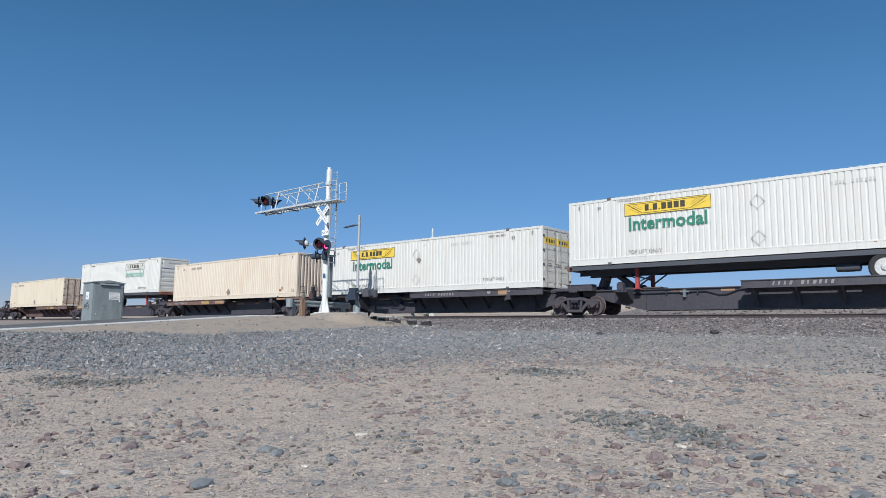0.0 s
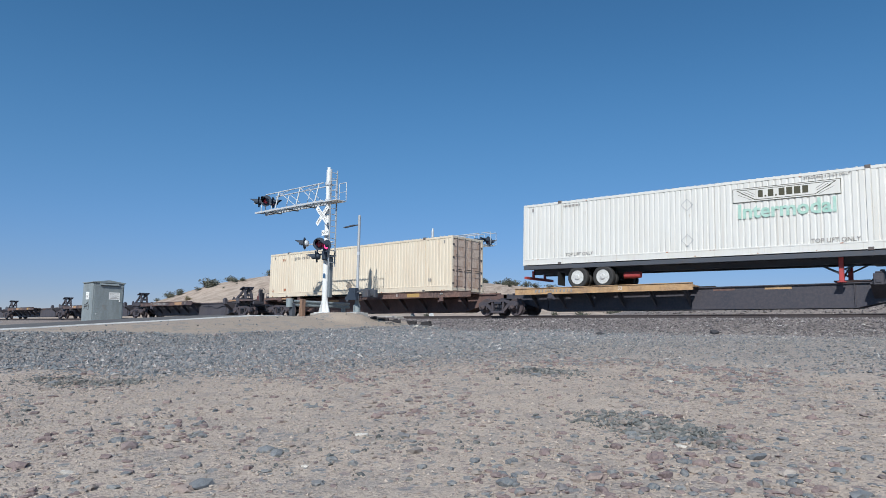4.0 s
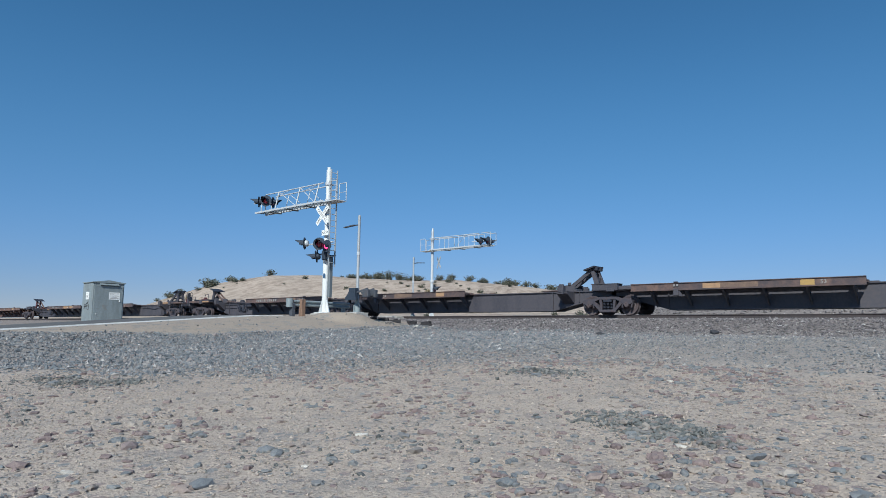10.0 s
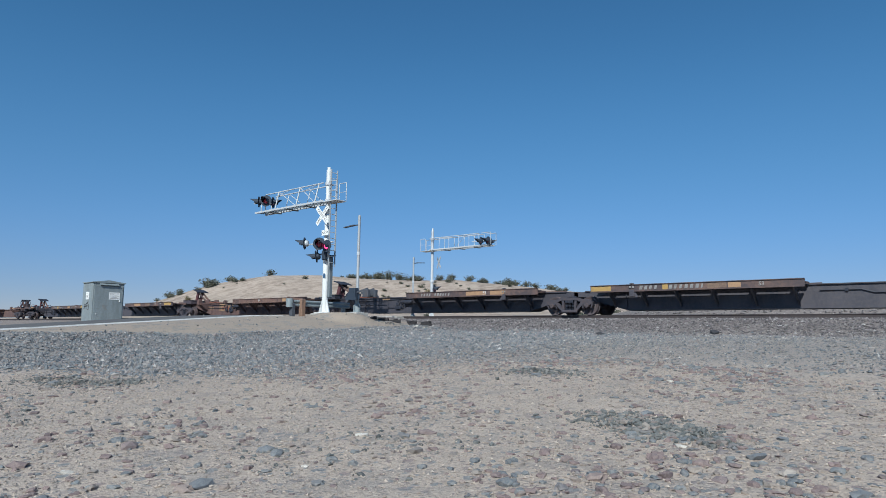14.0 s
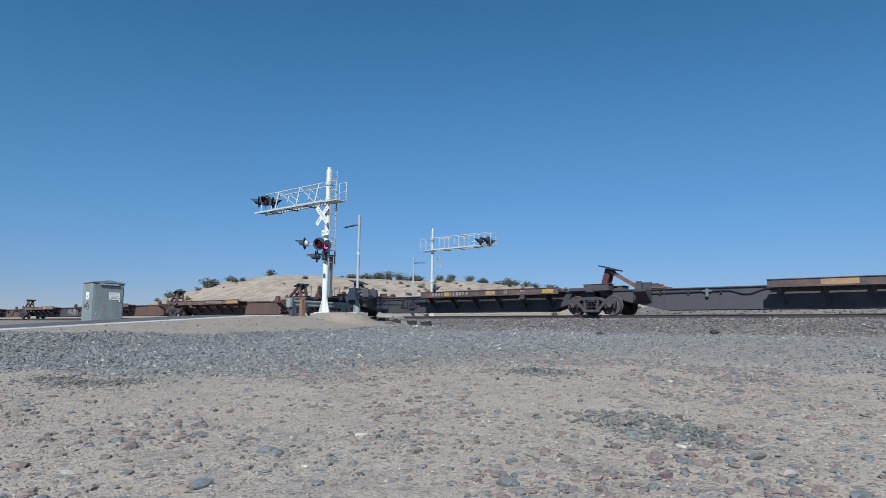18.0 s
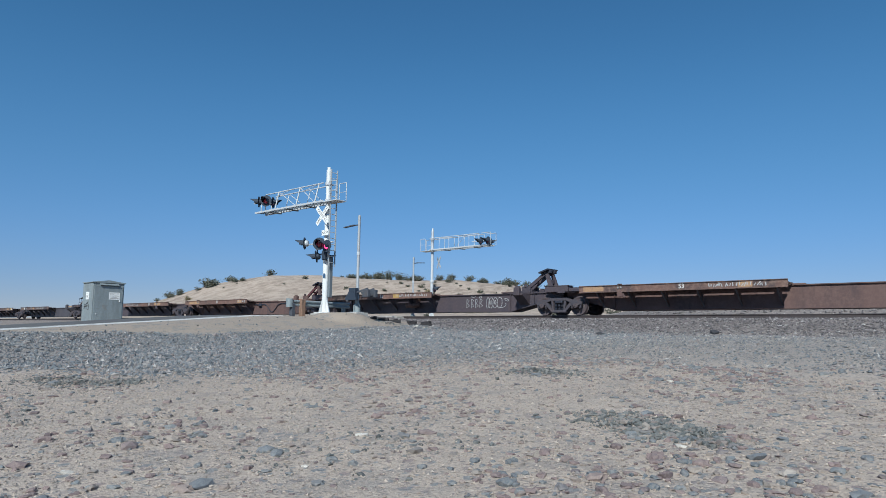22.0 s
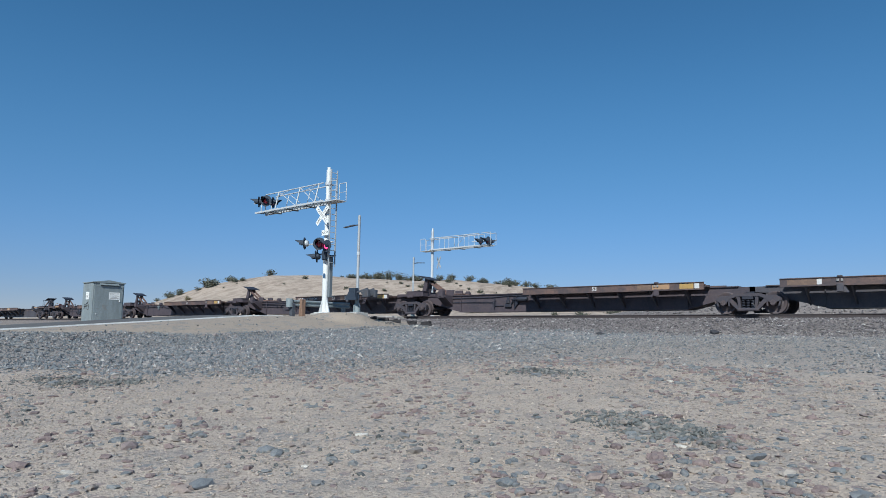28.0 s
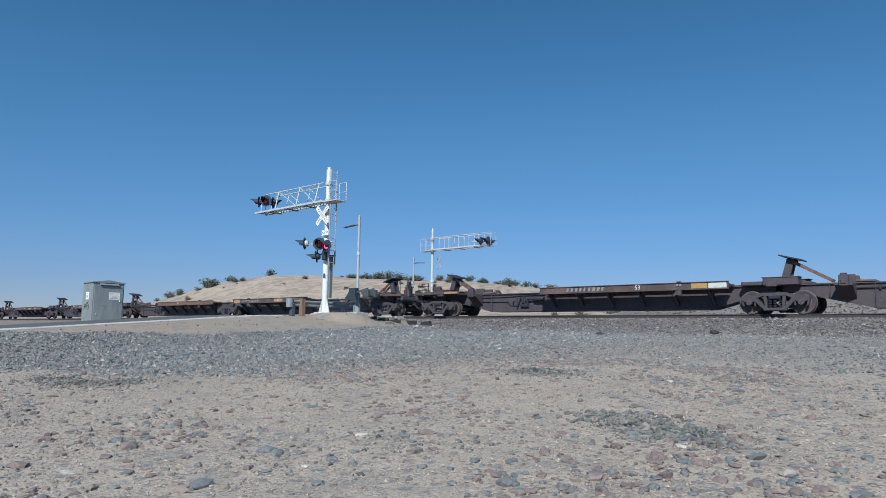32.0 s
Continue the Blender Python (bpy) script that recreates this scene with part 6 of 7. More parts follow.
def cantilever(x0, y0, z0, sgn, detailed, label):
    """Mast with a truss arm of 6 m over the road; sgn: the way the arm reaches along x."""
    m = thing("cantilever_signal", label, "crossing signal", "crossing signals", pose(x0, y0, z0))
    s = Shape()
    thin = 1.0 if detailed else 0.78
    s.lathe([(r * thin, z) for r, z in ((0.15, 0.0), (0.15, 3.1), (0.135, 3.15), (0.125, 7.0), (0.125, 7.18), (0.09, 7.22), (0.085, 7.34), (0.02, 7.37))], (0, 0, 0), "z", 20)
    part("mast", s, "white_mast" if detailed else "galv", m, "silver-white steel mast" if detailed else "silver-grey steel mast", smooth=True)
    base = Shape().box(-0.38, 0.38, -0.38, 0.38, 0.0, 0.04, 0.01)
    for a in range(4):
        c, q = math.cos(a * math.pi / 2), math.sin(a * math.pi / 2)
        base.add([(c * r + q * t, q * r - c * t, z) for t in (-0.012, 0.012) for r, z in ((0.13, 0.04), (0.36, 0.04), (0.17, 0.66), (0.13, 0.66))], [(0, 1, 2, 3), (7, 6, 5, 4), (0, 4, 5, 1), (1, 5, 6, 2), (2, 6, 7, 3), (3, 7, 4, 0)])
    part("base_plate", base, "white_mast", m)
    part("foundation", Shape().box(-0.5, 0.5, -0.5, 0.5, -0.5, -0.005, 0.03), "concrete", m)
    part("mast_collar", Shape().lathe([(0.17, 3.0), (0.18, 3.03), (0.18, 3.16), (0.14, 3.2)], (0, 0, 0), "z", 16), "galv", m)
    for z in (5.62, 6.5):
        part("arm_clamp", Shape().lathe([(0.16, -0.09), (0.175, -0.07), (0.175, 0.07), (0.16, 0.09)], (0, 0, z), "z", 14), "galv", m)
    L = 5.9
    zb, zt = 5.58, 6.5
    for y in (-0.33, 0.33):
        ch = part("arm_chord", Shape().box(min(0, sgn * L), max(0, sgn * L), y - 0.04, y + 0.04, zb - 0.05, zb + 0.05, 0.008), "galv", m)
        part("arm_rail", Shape().tube((0, y, zt), (sgn * (L - 0.95), y, zt), 0.032, n=8), "galv", m)
    posts = (0.35, 1.9, 3.75) if detailed else (1.0, 2.0, 3.0, 4.0)
    lean = 0.32 if detailed else 0.0
    for y in (-0.33, 0.33):
        for k, x in enumerate(posts):
            part("arm_upright", Shape().tube((sgn * (x + lean), y, zb), (sgn * x, y, zt), (0.034 if y < 0 else 0.02) if detailed else 0.018, n=6), "white_mast", m)
            if k and (detailed or (k == 2 and y > 0)):
                part("arm_brace", Shape().tube((sgn * x, y, zt), (sgn * (posts[k - 1] + lean), y, zb), 0.018, n=6), "galv", m)
        part("arm_upright", Shape().tube((sgn * (L - 0.95), y, zb), (sgn * (L - 0.95), y, zt), 0.022, n=6), "galv", m)
    for k in range(2):
        part("cross_brace", Shape().tube((sgn * (0.3 + 2.4 * k), -0.33, zt), (sgn * (2.5 + 2.4 * k), 0.33, zt), 0.018, n=6), "galv", m)
    g = Shape()
    for k in range(24):
        x = sgn * (0.2 + k * (L - 0.3) / 23)
        g.box(x - 0.02, x + 0.02, -0.30, 0.30, zb + 0.01, zb + 0.035)
    for y in (-0.15, 0.0, 0.15):
        g.box(min(0, sgn * L), max(0, sgn * L), y - 0.01, y + 0.01, zb + 0.0, zb + 0.03)
    # grating and brackets in dark grey: the underside's shadow is painted in
    part("walkway_grating", g, "box_grey", m)
    for k in (1, 2, 3):
        part("walkway_bracket", Shape().box(sgn * 1.5 * k - 0.07, sgn * 1.5 * k + 0.07, -0.40, 0.40, zb - 0.11, zb - 0.055, 0.01), "box_grey", m)
    # counter balcony behind the mast
    part("balcony_floor", Shape().box(min(0, -sgn * 1.0), max(0, -sgn * 1.0), -0.33, 0.33, zb - 0.07, zb - 0.02, 0.01), "galv", m)
    for y in (-0.33, 0.33):
        part("balcony_rail", Shape().path([(-sgn * 0.45, y, zb), (-sgn * 0.45, y, zt), (-sgn * 0.98, y, zt), (-sgn * 0.98, y, zb)], 0.02, 6).path([(-sgn * 0.45, y, (zb + zt) / 2), (-sgn * 0.98, y, (zb + zt) / 2)], 0.014, 5), "galv", m)
    # ladder
    if not detailed:
        return m
    for dy in (-0.19, 0.19):
        part("ladder_rail", Shape().box(-sgn * 0.42 - 0.03, -sgn * 0.42 + 0.03, dy - 0.022, dy + 0.022, 2.3, 7.15), "pole_grey", m)
    for k in range(16):
        part("ladder_rung", Shape().tube((-sgn * 0.42, -0.19, 2.5 + k * 0.3), (-sgn * 0.42, 0.19, 2.5 + k * 0.3), 0.019, n=5), "galv", m)
    return m


def crossbuck(m, y, z, sgn_text):
    for a in (45, -45):
        b = part("crossbuck_blade", Shape().box(-0.61, 0.61, -0.008, 0.008, -0.115, 0.115), "sign", m, "white crossbuck blade", pose(-0.12, y - (0.02 if a > 0 else 0), z, 0, a, 0))
        if sgn_text:
            if a > 0:
                letters("blade_word", "CROSSING", 0.19, "grey_ink", b, pose(0, -0.011, 0, 90, 0, 0), 0.002)
            else:
                letters("blade_word", "RAIL", 0.19, "grey_ink", b, pose(-0.36, -0.011, 0, 90, 0, 0), 0.002)
                letters("blade_word", "ROAD", 0.19, "grey_ink", b, pose(0.36, -0.011, 0, 90, 0, 0), 0.002)


def build_signals():
    X, Y, Z = -26.4, -6.5, 0.0
    m = cantilever(X, Y, Z, -1, True, "silver-white cantilever crossing signal with a lit red lamp")
    crossbuck(m, -0.24, 4.88, True)
    part("sign_arm", Shape().box(-0.06, 0.06, -0.24, -0.12, 4.75, 5.0), "galv", m)
    tr = part("track_sign", Shape().box(-0.24, 0.24, -0.008, 0.008, -0.13, 0.13), "sign", m, "white plate that counts the tracks", pose(0.12, -0.24, 3.98))
    letters("plate_word", "TRACKS", 0.13, "sign_ink", tr, pose(0, -0.012, 0, 90, 0, 0), 0.002)
    # signal heads at the end of the arm
    px = part("lamp_bar", Shape().tube((-5.35, -0.33, 5.6), (-5.35, -0.33, 6.25), 0.03, n=6).tube((-5.35, 0.33, 5.6), (-5.35, 0.33, 6.25), 0.03, n=6).tube((-6.0, -0.36, 6.12), (-4.7, -0.36, 6.12), 0.03, n=6), "galv", m)
    signal_lamp(m, face(-5.48, -0.40, 6.16, -0.72, -0.69))
    signal_lamp(m, face(-4.66, -0.50, 6.10, 0.50, -0.86))
    signal_lamp(m, face(-4.98, 0.15, 6.14, 0.80, 0.60), pale=True)
    # the cluster on the mast
    part("lamp_bar", Shape().tube((-1.15, -0.30, 3.46), (0.85, -0.30, 3.46), 0.035, n=6).tube((-0.35, -0.3, 3.46), (-0.35, -0.3, 2.6), 0.035, n=6).box(-0.18, 0.18, -0.32, -0.1, 3.38, 3.54, 0.02), "galv", m)
    signal_lamp(m, face(-1.22, -0.42, 3.52, -0.78, -0.62), pale=True)
    signal_lamp(m, face(0.06, -0.52, 3.40, 0.62, -0.78))
    signal_lamp(m, face(0.58, -0.46, 3.26, 0.05, -1.0), lit=True)
    signal_lamp(m, face(-0.32, -0.36, 2.80, -0.7, -0.62, 8))
    part("lamp_bracket", Shape().box(0.05, 0.30, -0.36, -0.16, 2.62, 3.08, 0.03).box(-0.3, 0.1, -0.32, -0.24, 2.86, 2.94), "black", m, "dark lamp bracket")
    signal_lamp(m, face(-0.42, 0.34, 2.80, 0.3, 0.95))
    signal_lamp(m, face(-0.62, -0.1, 3.45, 0.3, 0.95), pale=True)
    # box coloured dark grey to stand for its shaded side
    part("junction_box", Shape().box(0.16, 0.33, -0.02, 0.18, 0.78, 2.75, 0.02).box(0.1, 0.16, 0.03, 0.13, 1.0, 2.5), "box_grey", m, "tall grey cable box")
    part("notice_plate", Shape().box(0.0, 0.14, -0.165, -0.155, 1.74, 1.96), "blue", m, "small blue notice plate")
    # the far mast
    f = cantilever(-35.85, 11.8, 0.0, 1, False, "silver cantilever crossing signal across the tracks")
    signal_lamp(f, face(5.18, -0.38, 5.90, -0.5, -0.85))
    signal_lamp(f, face(5.85, -0.38, 5.88, -0.35, -0.93), pale=True)
    signal_lamp(f, face(5.5, 0.38, 5.88, 0.6, 0.8))
    part("lamp_bar", Shape().tube((4.3, -0.36, 5.9), (5.9, -0.36, 5.9), 0.03, n=6).path([(L_END, y, z) for L_END, y, z in ((5.15, -0.33, 6.5), (6.05, -0.33, 6.5), (6.05, -0.33, 5.6))], 0.025, 6).path([(5.15, 0.33, 6.5), (6.05, 0.33, 6.5), (6.05, 0.33, 5.6)], 0.025, 6), "galv", f)
    for a in (45, -45):
        part("crossbuck_blade", Shape().box(-0.61, 0.61, -0.008, 0.008, -0.115, 0.115), "galv", f, "back of a crossbuck", pose(0.42, 0.3 + (0.02 if a > 0 else 0), 4.6, 0, 0, -30) @ pose(0, 0, 0, 0, a, 0))
    signal_lamp(f, face(0.55, -0.30, 2.5, 0.95, 0.35), pale=True)
    # gate posts with their mechanism
    for x, y, z, sg in ((-24.58, -6.0, 0.03, -1), (-35.5, 9.3, 0.05, 1)):
        p = thing("gate_post", "grey steel gate post with a dark mechanism box", "crossing gate", "crossing gates", pose(x, y, z))
        part("pole", Shape().lathe([(0.085, 0.0), (0.085, 1.2), (0.07, 1.25), (0.065, 4.72), (0.03, 4.76)], (0, 0, 0), "z", 14), "pole_grey", p, smooth=True)
        part("top_arm", Shape().tube((0, 0, 4.28), (sg * 0.45, 0, 4.27), 0.03, n=6).beam((sg * 0.3, 0, 4.29), (sg * 1.08, 0, 4.24), 0.16, 0.05), "chassis", p)
        part("band", Shape().lathe([(0.075, 2.78), (0.085, 2.8), (0.085, 2.92), (0.075, 2.94)], (0, 0, 0), "z", 12), "galv", p)
        box = part("mechanism_box", Shape().box(-0.22, 0.22, -0.38, -0.09, 0.62, 1.18, 0.03).prism([(-0.42, 0.60), (0.42, 0.60), (0.12, 1.05), (-0.12, 1.05)], -0.42, -0.385), "black", p, "dark gate mechanism")
        part("counterweight_arm", Shape().beam((0.1, -0.2, 0.95), (0.95, -0.2, 1.12), 0.07, 0.09).beam((0.1, 0.2, 0.95), (0.95, 0.2, 1.12), 0.07, 0.09).beam((-0.1, -0.2, 0.9), (-0.55, -0.2, 0.62), 0.08, 0.3), "chassis", p)
        for k in range(2):
            part("counterweight", Shape().box(0.72, 1.12, -0.34 + 0.46 * k, -0.16 + 0.46 * k, 0.72, 1.08, 0.02), "chassis", p, "dark counterweight")
        part("base_housing", Shape().box(-0.24, 0.24, -0.24, 0.24, 0.0, 0.04, 0.01).lathe([(0.17, 0.04), (0.15, 0.3), (0.12, 0.42), (0.09, 0.6)], (0, 0, 0), "z", 12).box(-0.2, 0.2, -0.03, 0.03, 0.04, 0.36).box(-0.03, 0.03, -0.2, 0.2, 0.04, 0.36), "cabinet", p)
        part("foundation", Shape().box(-0.4, 0.4, -0.4, 0.4, -0.4, 0.012, 0.03), "concrete", p)


def build_guardrail():
    g = thing("guardrail", "grey steel guardrail on posts between road and signal", "guardrail")
    x = -27.1
    prof = [(0.0, 0.62), (0.06, 0.58), (0.06, 0.53), (0.0, 0.49), (0.0, 0.44), (0.06, 0.40), (0.06, 0.35), (0.0, 0.31), (-0.012, 0.31), (0.048, 0.35), (0.048, 0.40), (-0.012, 0.44), (-0.012, 0.49), (0.048, 0.53), (0.048, 0.58), (-0.012, 0.62)]
    part("rail_beam", Shape().prism([(x + q, z) for q, z in prof], -7.9, -4.3), "cabinet", g, "corrugated steel beam")
    part("rail_end", Shape().prism([(x - 0.05 + 0.17 * math.cos(q), -8.05 + 0.17 * math.sin(q)) for q in [k * math.pi / 8 for k in range(16)]], 0.27, 0.68, "z"), "cabinet", g, "rounded end shoe")
    part("post", Shape().box(x - 0.12, x + 0.1, -8.0, -7.8, -0.6, 0.45, 0.015), "chassis", g, "dark steel post")
    part("post", Shape().box(x - 0.02, x + 0.22, -7.52, -7.28, -0.6, 0.66, 0.02), "wood_post", g, "weathered timber post")
    for y in (-6.0, -4.6):
        part("post", Shape().box(x - 0.2, x - 0.02, y - 0.08, y + 0.08, -0.6, 0.6, 0.015), "cabinet", g)


def build_cabinet():
    x1, x0, y0, y1, z0 = -42.0, -43.45, -11.33, -9.50, -0.58
    c = thing("equipment_cabinet", "grey metal signal cabinet with notices on its doors", "equipment cabinet", at=pose(0, 0, 0))
    part("body", Shape().box(x0, x1, y0, y1, z0, z0 + 2.4, 0.015), "cabinet", c)
    ym = (y0 + y1) / 2
    part("roof", Shape().prism([(y0 - 0.06, z0 + 2.4), (y0 - 0.06, z0 + 2.44), (ym, z0 + 2.57), (y1 + 0.06, z0 + 2.44), (y1 + 0.06, z0 + 2.4)], x0 - 0.05, x1 + 0.06, "x"), "cabinet", c, "shallow pitched metal roof")
    d = part("door", Shape().box(x1, x1 + 0.03, y0 + 0.08, y1 - 0.08, z0 + 0.12, z0 + 2.22, 0.008), "cabinet", c, "wide flush metal door")
    for z in (0.4, 1.1, 1.85):
        part("hinge", Shape().tube((x1 + 0.03, y1 - 0.08, z0 + z - 0.06), (x1 + 0.03, y1 - 0.08, z0 + z + 0.06), 0.02, n=6), "cabinet", d)
    part("rain_hood", Shape().prism([(x1 + 0.03, z0 + 2.36), (x1 + 0.13, z0 + 2.28), (x1 + 0.13, z0 + 2.26), (x1 + 0.03, z0 + 2.26)], y0 + 0.35, y1 - 0.35), "cabinet", c, "dark-edged vent hood under the roof")
    part("handle", Shape().box(x1 + 0.03, x1 + 0.07, y1 - 0.28, y1 - 0.22, z0 + 1.28, z0 + 1.40, 0.01), "sign", c)
    part("padlock", Shape().box(x1 + 0.03, x1 + 0.06, y0 + 0.22, y0 + 0.28, z0 + 0.50, z0 + 0.60, 0.01), "galv", c)
    n = part("notice", Shape().box(x1 + 0.031, x1 + 0.036, ym + 0.02, ym + 0.66, z0 + 1.42, z0 + 1.85), "sign", c, "white printed notice")
    bars = Shape()
    for k in range(5):
        bars.box(x1 + 0.0365, x1 + 0.038, ym + 0.07, ym + 0.6 - 0.1 * (k % 2), z0 + 1.48 + 0.07 * k, z0 + 1.505 + 0.07 * k)
    part("print_lines", bars, "grey_ink", n)
    n2 = part("notice", Shape().box(x0 + 0.5, x0 + 0.95, y0 - 0.006, y0 - 0.001, z0 + 1.4, z0 + 1.85), "sign", c, "white printed notice")
    bars = Shape()
    for k in range(4):
        bars.box(x0 + 0.56, x0 + 0.9 - 0.08 * (k % 2), y0 - 0.008, y0 - 0.0065, z0 + 1.47 + 0.08 * k, z0 + 1.5 + 0.08 * k)
    part("print_lines", bars, "grey_ink", n2)
    tagg = Shape()
    rg = random.Random(5)
    px, pz = x0 + 0.35, z0 + 1.1
    for k in range(9):
        qx, qz = x0 + 0.3 + rg.random() * 0.75, z0 + 0.72 + rg.random() * 0.55
        tagg.tube((px, y0 - 0.003, pz), (qx, y0 - 0.003, qz), 0.014, n=4)
        px, pz = qx, qz
    part("sprayed_scrawl", tagg, "sign_ink", c, "dark sprayed scrawl")
    tg = Shape()
    py, pz = ym - 0.3, z0 + 1.0
    for k in range(7):
        qy, qz = ym - 0.35 + rg.random() * 0.35, z0 + 0.75 + rg.random() * 0.4
        tg.tube((x1 + 0.033, py, pz), (x1 + 0.033, qy, qz), 0.01, n=4)
        py, pz = qy, qz
    part("sprayed_scrawl", tg, "grey_ink", c, "faint sprayed scrawl")
    part("plinth", Shape().box(x0 - 0.15, x1 + 0.2, y0 - 0.15, y1 + 0.15, z0 - 0.6, z0 - 0.003, 0.02), "concrete", c)


def build_debris():
    rg = random.Random(31)
    for k in range(9):
        x, y = -24.6 + 0.30 * k + rg.uniform(-0.2, 0.2), -4.4 + 0.09 * k + rg.uniform(-0.35, 0.35)
        h, w = rg.uniform(0.15, 0.42), rg.uniform(0.06, 0.11)
        b = Shape().prism([(-h, -w), (h * 0.7, -w), (h, -w * 0.3), (h * 0.8, w), (-h * 0.9, w)], -0.05, 0.07, "z")
        ob = part("broken_tie", b, "charred", None, "", pose(x, y, ground_z(x, y) + 0.05, rg.uniform(-6, 6), rg.uniform(-8, 8), rg.uniform(-40, 40)))
        tagged(ob, "blackened broken timber tie lying beside the track", "timber", "broken ties beside the track")


build_debris()
build_signals()
build_guardrail()
build_cabinet()


# ---- desert shrubs on the hill ----
def shrub_meshes(seed):
    rg = random.Random(seed)
    st, lf = Shape(), Shape()
    tips = []
    for k in range(15):
        a, lean = rg.uniform(0, 6.28), rg.uniform(0.2, 1.5)
        p = Vector((0, 0, -0.1))
        d = Vector((math.cos(a) * lean, math.sin(a) * lean, 1)).normalized()
        for j in range(4):
            q = p + d * rg.uniform(0.12, 0.24)
            st.tube(p, q, 0.016 - 0.003 * j, 0.013 - 0.003 * j, 4, False)
            d = (d + Vector((rg.uniform(-0.4, 0.4), rg.uniform(-0.4, 0.4), rg.uniform(-0.25, 0.15)))).normalized()
            p = q
            tips.append((q, 0.06 + 0.025 * j))
    for t, sp in tips:
        for k in range(10):
            c = t + Vector((rg.gauss(0, sp), rg.gauss(0, sp), rg.gauss(0.0, sp * 0.8)))
            c.z = max(c.z, 0.0)
            r = rg.uniform(0.045, 0.09)
            n = Vector((rg.gauss(0, 1), rg.gauss(0, 1), rg.gauss(0.4, 1))).normalized()
            a = n.orthogonal().normalized() * r
            b = n.cross(a)
            lf.add([c - a, c + b * 0.6, c + a, c - b * 0.6], [(0, 1, 2, 3)])
    me = bpy.data.meshes.new("foliage")
    me.from_pydata(lf.v, [], lf.f)
    me.materials.append(MAT["leaf"] if seed % 4 else MAT["leaf_dry"])
    return st.mesh("stems", MAT["bark"]), me


def shrub(meshes, x, y, size, rot):
    s = thing("desert_shrub", "dusty grey-green desert shrub on sandy ground", "shrub", "shrubs on the hill", pose(x, y, ground_z(x, y), 0, 0, rot))
    part("stems", meshes[0], "bark", s, at=Matrix.Diagonal((size, size, size * 0.85, 1)))
    part("foliage", meshes[1], "leaf", s, at=Matrix.Diagonal((size, size, size * 0.85, 1)))
    return s


SHRUBS = [(-110.9, 28.4, 1.6), (-110.1, 29.5, 0.9), (-112.2, 26.7, 0.8), (-107.3, 33.3, 2.4), (-108.3, 32.0, 1.0), (-108.6, 38.2, 1.6), (-104.7, 36.7, 1.2),
          (-104.5, 43.7, 1.5), (-96.0, 55.1, 0.9), (-95.3, 55.9, 1.4), (-93.7, 58.0, 1.7), (-92.7, 59.4, 1.6), (-91.3, 61.3, 2.3), (-90.1, 62.8, 2.0), (-89.2, 64.0, 1.6)]
SHRUBS_EAST = [(-88.2, 65.4, 1.8), (-85.6, 68.9, 1.6), (-84.0, 71.0, 1.6), (-82.1, 73.6, 1.7), (-78.5, 78.3, 1.1), (-77.6, 79.6, 2.1), (-76.5, 81.0, 1.7), (-75.2, 82.7, 1.5),
               (-73.9, 84.4, 1.5), (-72.0, 86.9, 1.8), (-70.3, 89.3, 1.1), (-97.5, 46.3, 0.9), (-80.0, 76.3, 0.9), (-94.5, 57.0, 1.0)]


def build_shrubs():
    kinds = [shrub_meshes(s) for s in range(1, 7)]
    rg = random.Random(11)
    for k, (x, y, s) in enumerate(SHRUBS + SHRUBS_EAST):
        shrub(kinds[k % 5 if k % 5 != 3 else 5], x, y, s * 1.08, rg.uniform(0, 360))
        if k % 3 == 0:
            shrub(kinds[(k + 2) % 6], x + rg.uniform(-2, 2), y + rg.uniform(-2, 2), s * 0.85, rg.uniform(0, 360))
    for k in range(120):
        u, v = rg.uniform(-38, 60), rg.uniform(-22, -3)
        x, y = -99 + 0.6 * u - 0.8 * v, 56 + 0.8 * u + 0.6 * v
        if -22 < u < 5 and rg.random() < 0.85:
            continue
        shrub(kinds[rg.randrange(6)], x, y, rg.uniform(0.3, 0.8) if k % 5 else rg.uniform(0.8, 1.3), rg.uniform(0, 360))
    for x, y, s in ((-24, 14.5, 0.7), (-27, 15.5, 0.5), (-22.5, 16, 0.8), (-20.5, 9.0, 0.45), (-41, 17, 0.6)):
        shrub(kinds[rg.randrange(6)], x, y, s, rg.uniform(0, 360))


build_shrubs()


# ---- stones ----
def lump(level):
    """Vertices and triangles of the block that stones are broken from: 6 corners, 12, or 42."""
    if level == 0:
        return np.array([(1, 0, 0), (-1, 0, 0), (0, 1, 0), (0, -1, 0), (0, 0, 1), (0, 0, -0.6)], float), np.array([(0, 2, 4), (2, 1, 4), (1, 3, 4), (3, 0, 4), (2, 0, 5), (1, 2, 5), (3, 1, 5), (0, 3, 5)])
    bm = bmesh.new()
    bmesh.ops.create_icosphere(bm, subdivisions=level, radius=1.0)
    bm.verts.index_update()
    out = np.array([tuple(v.co) for v in bm.verts]), np.array([[v.index for v in f.verts] for f in bm.faces])
    bm.free()
    return out


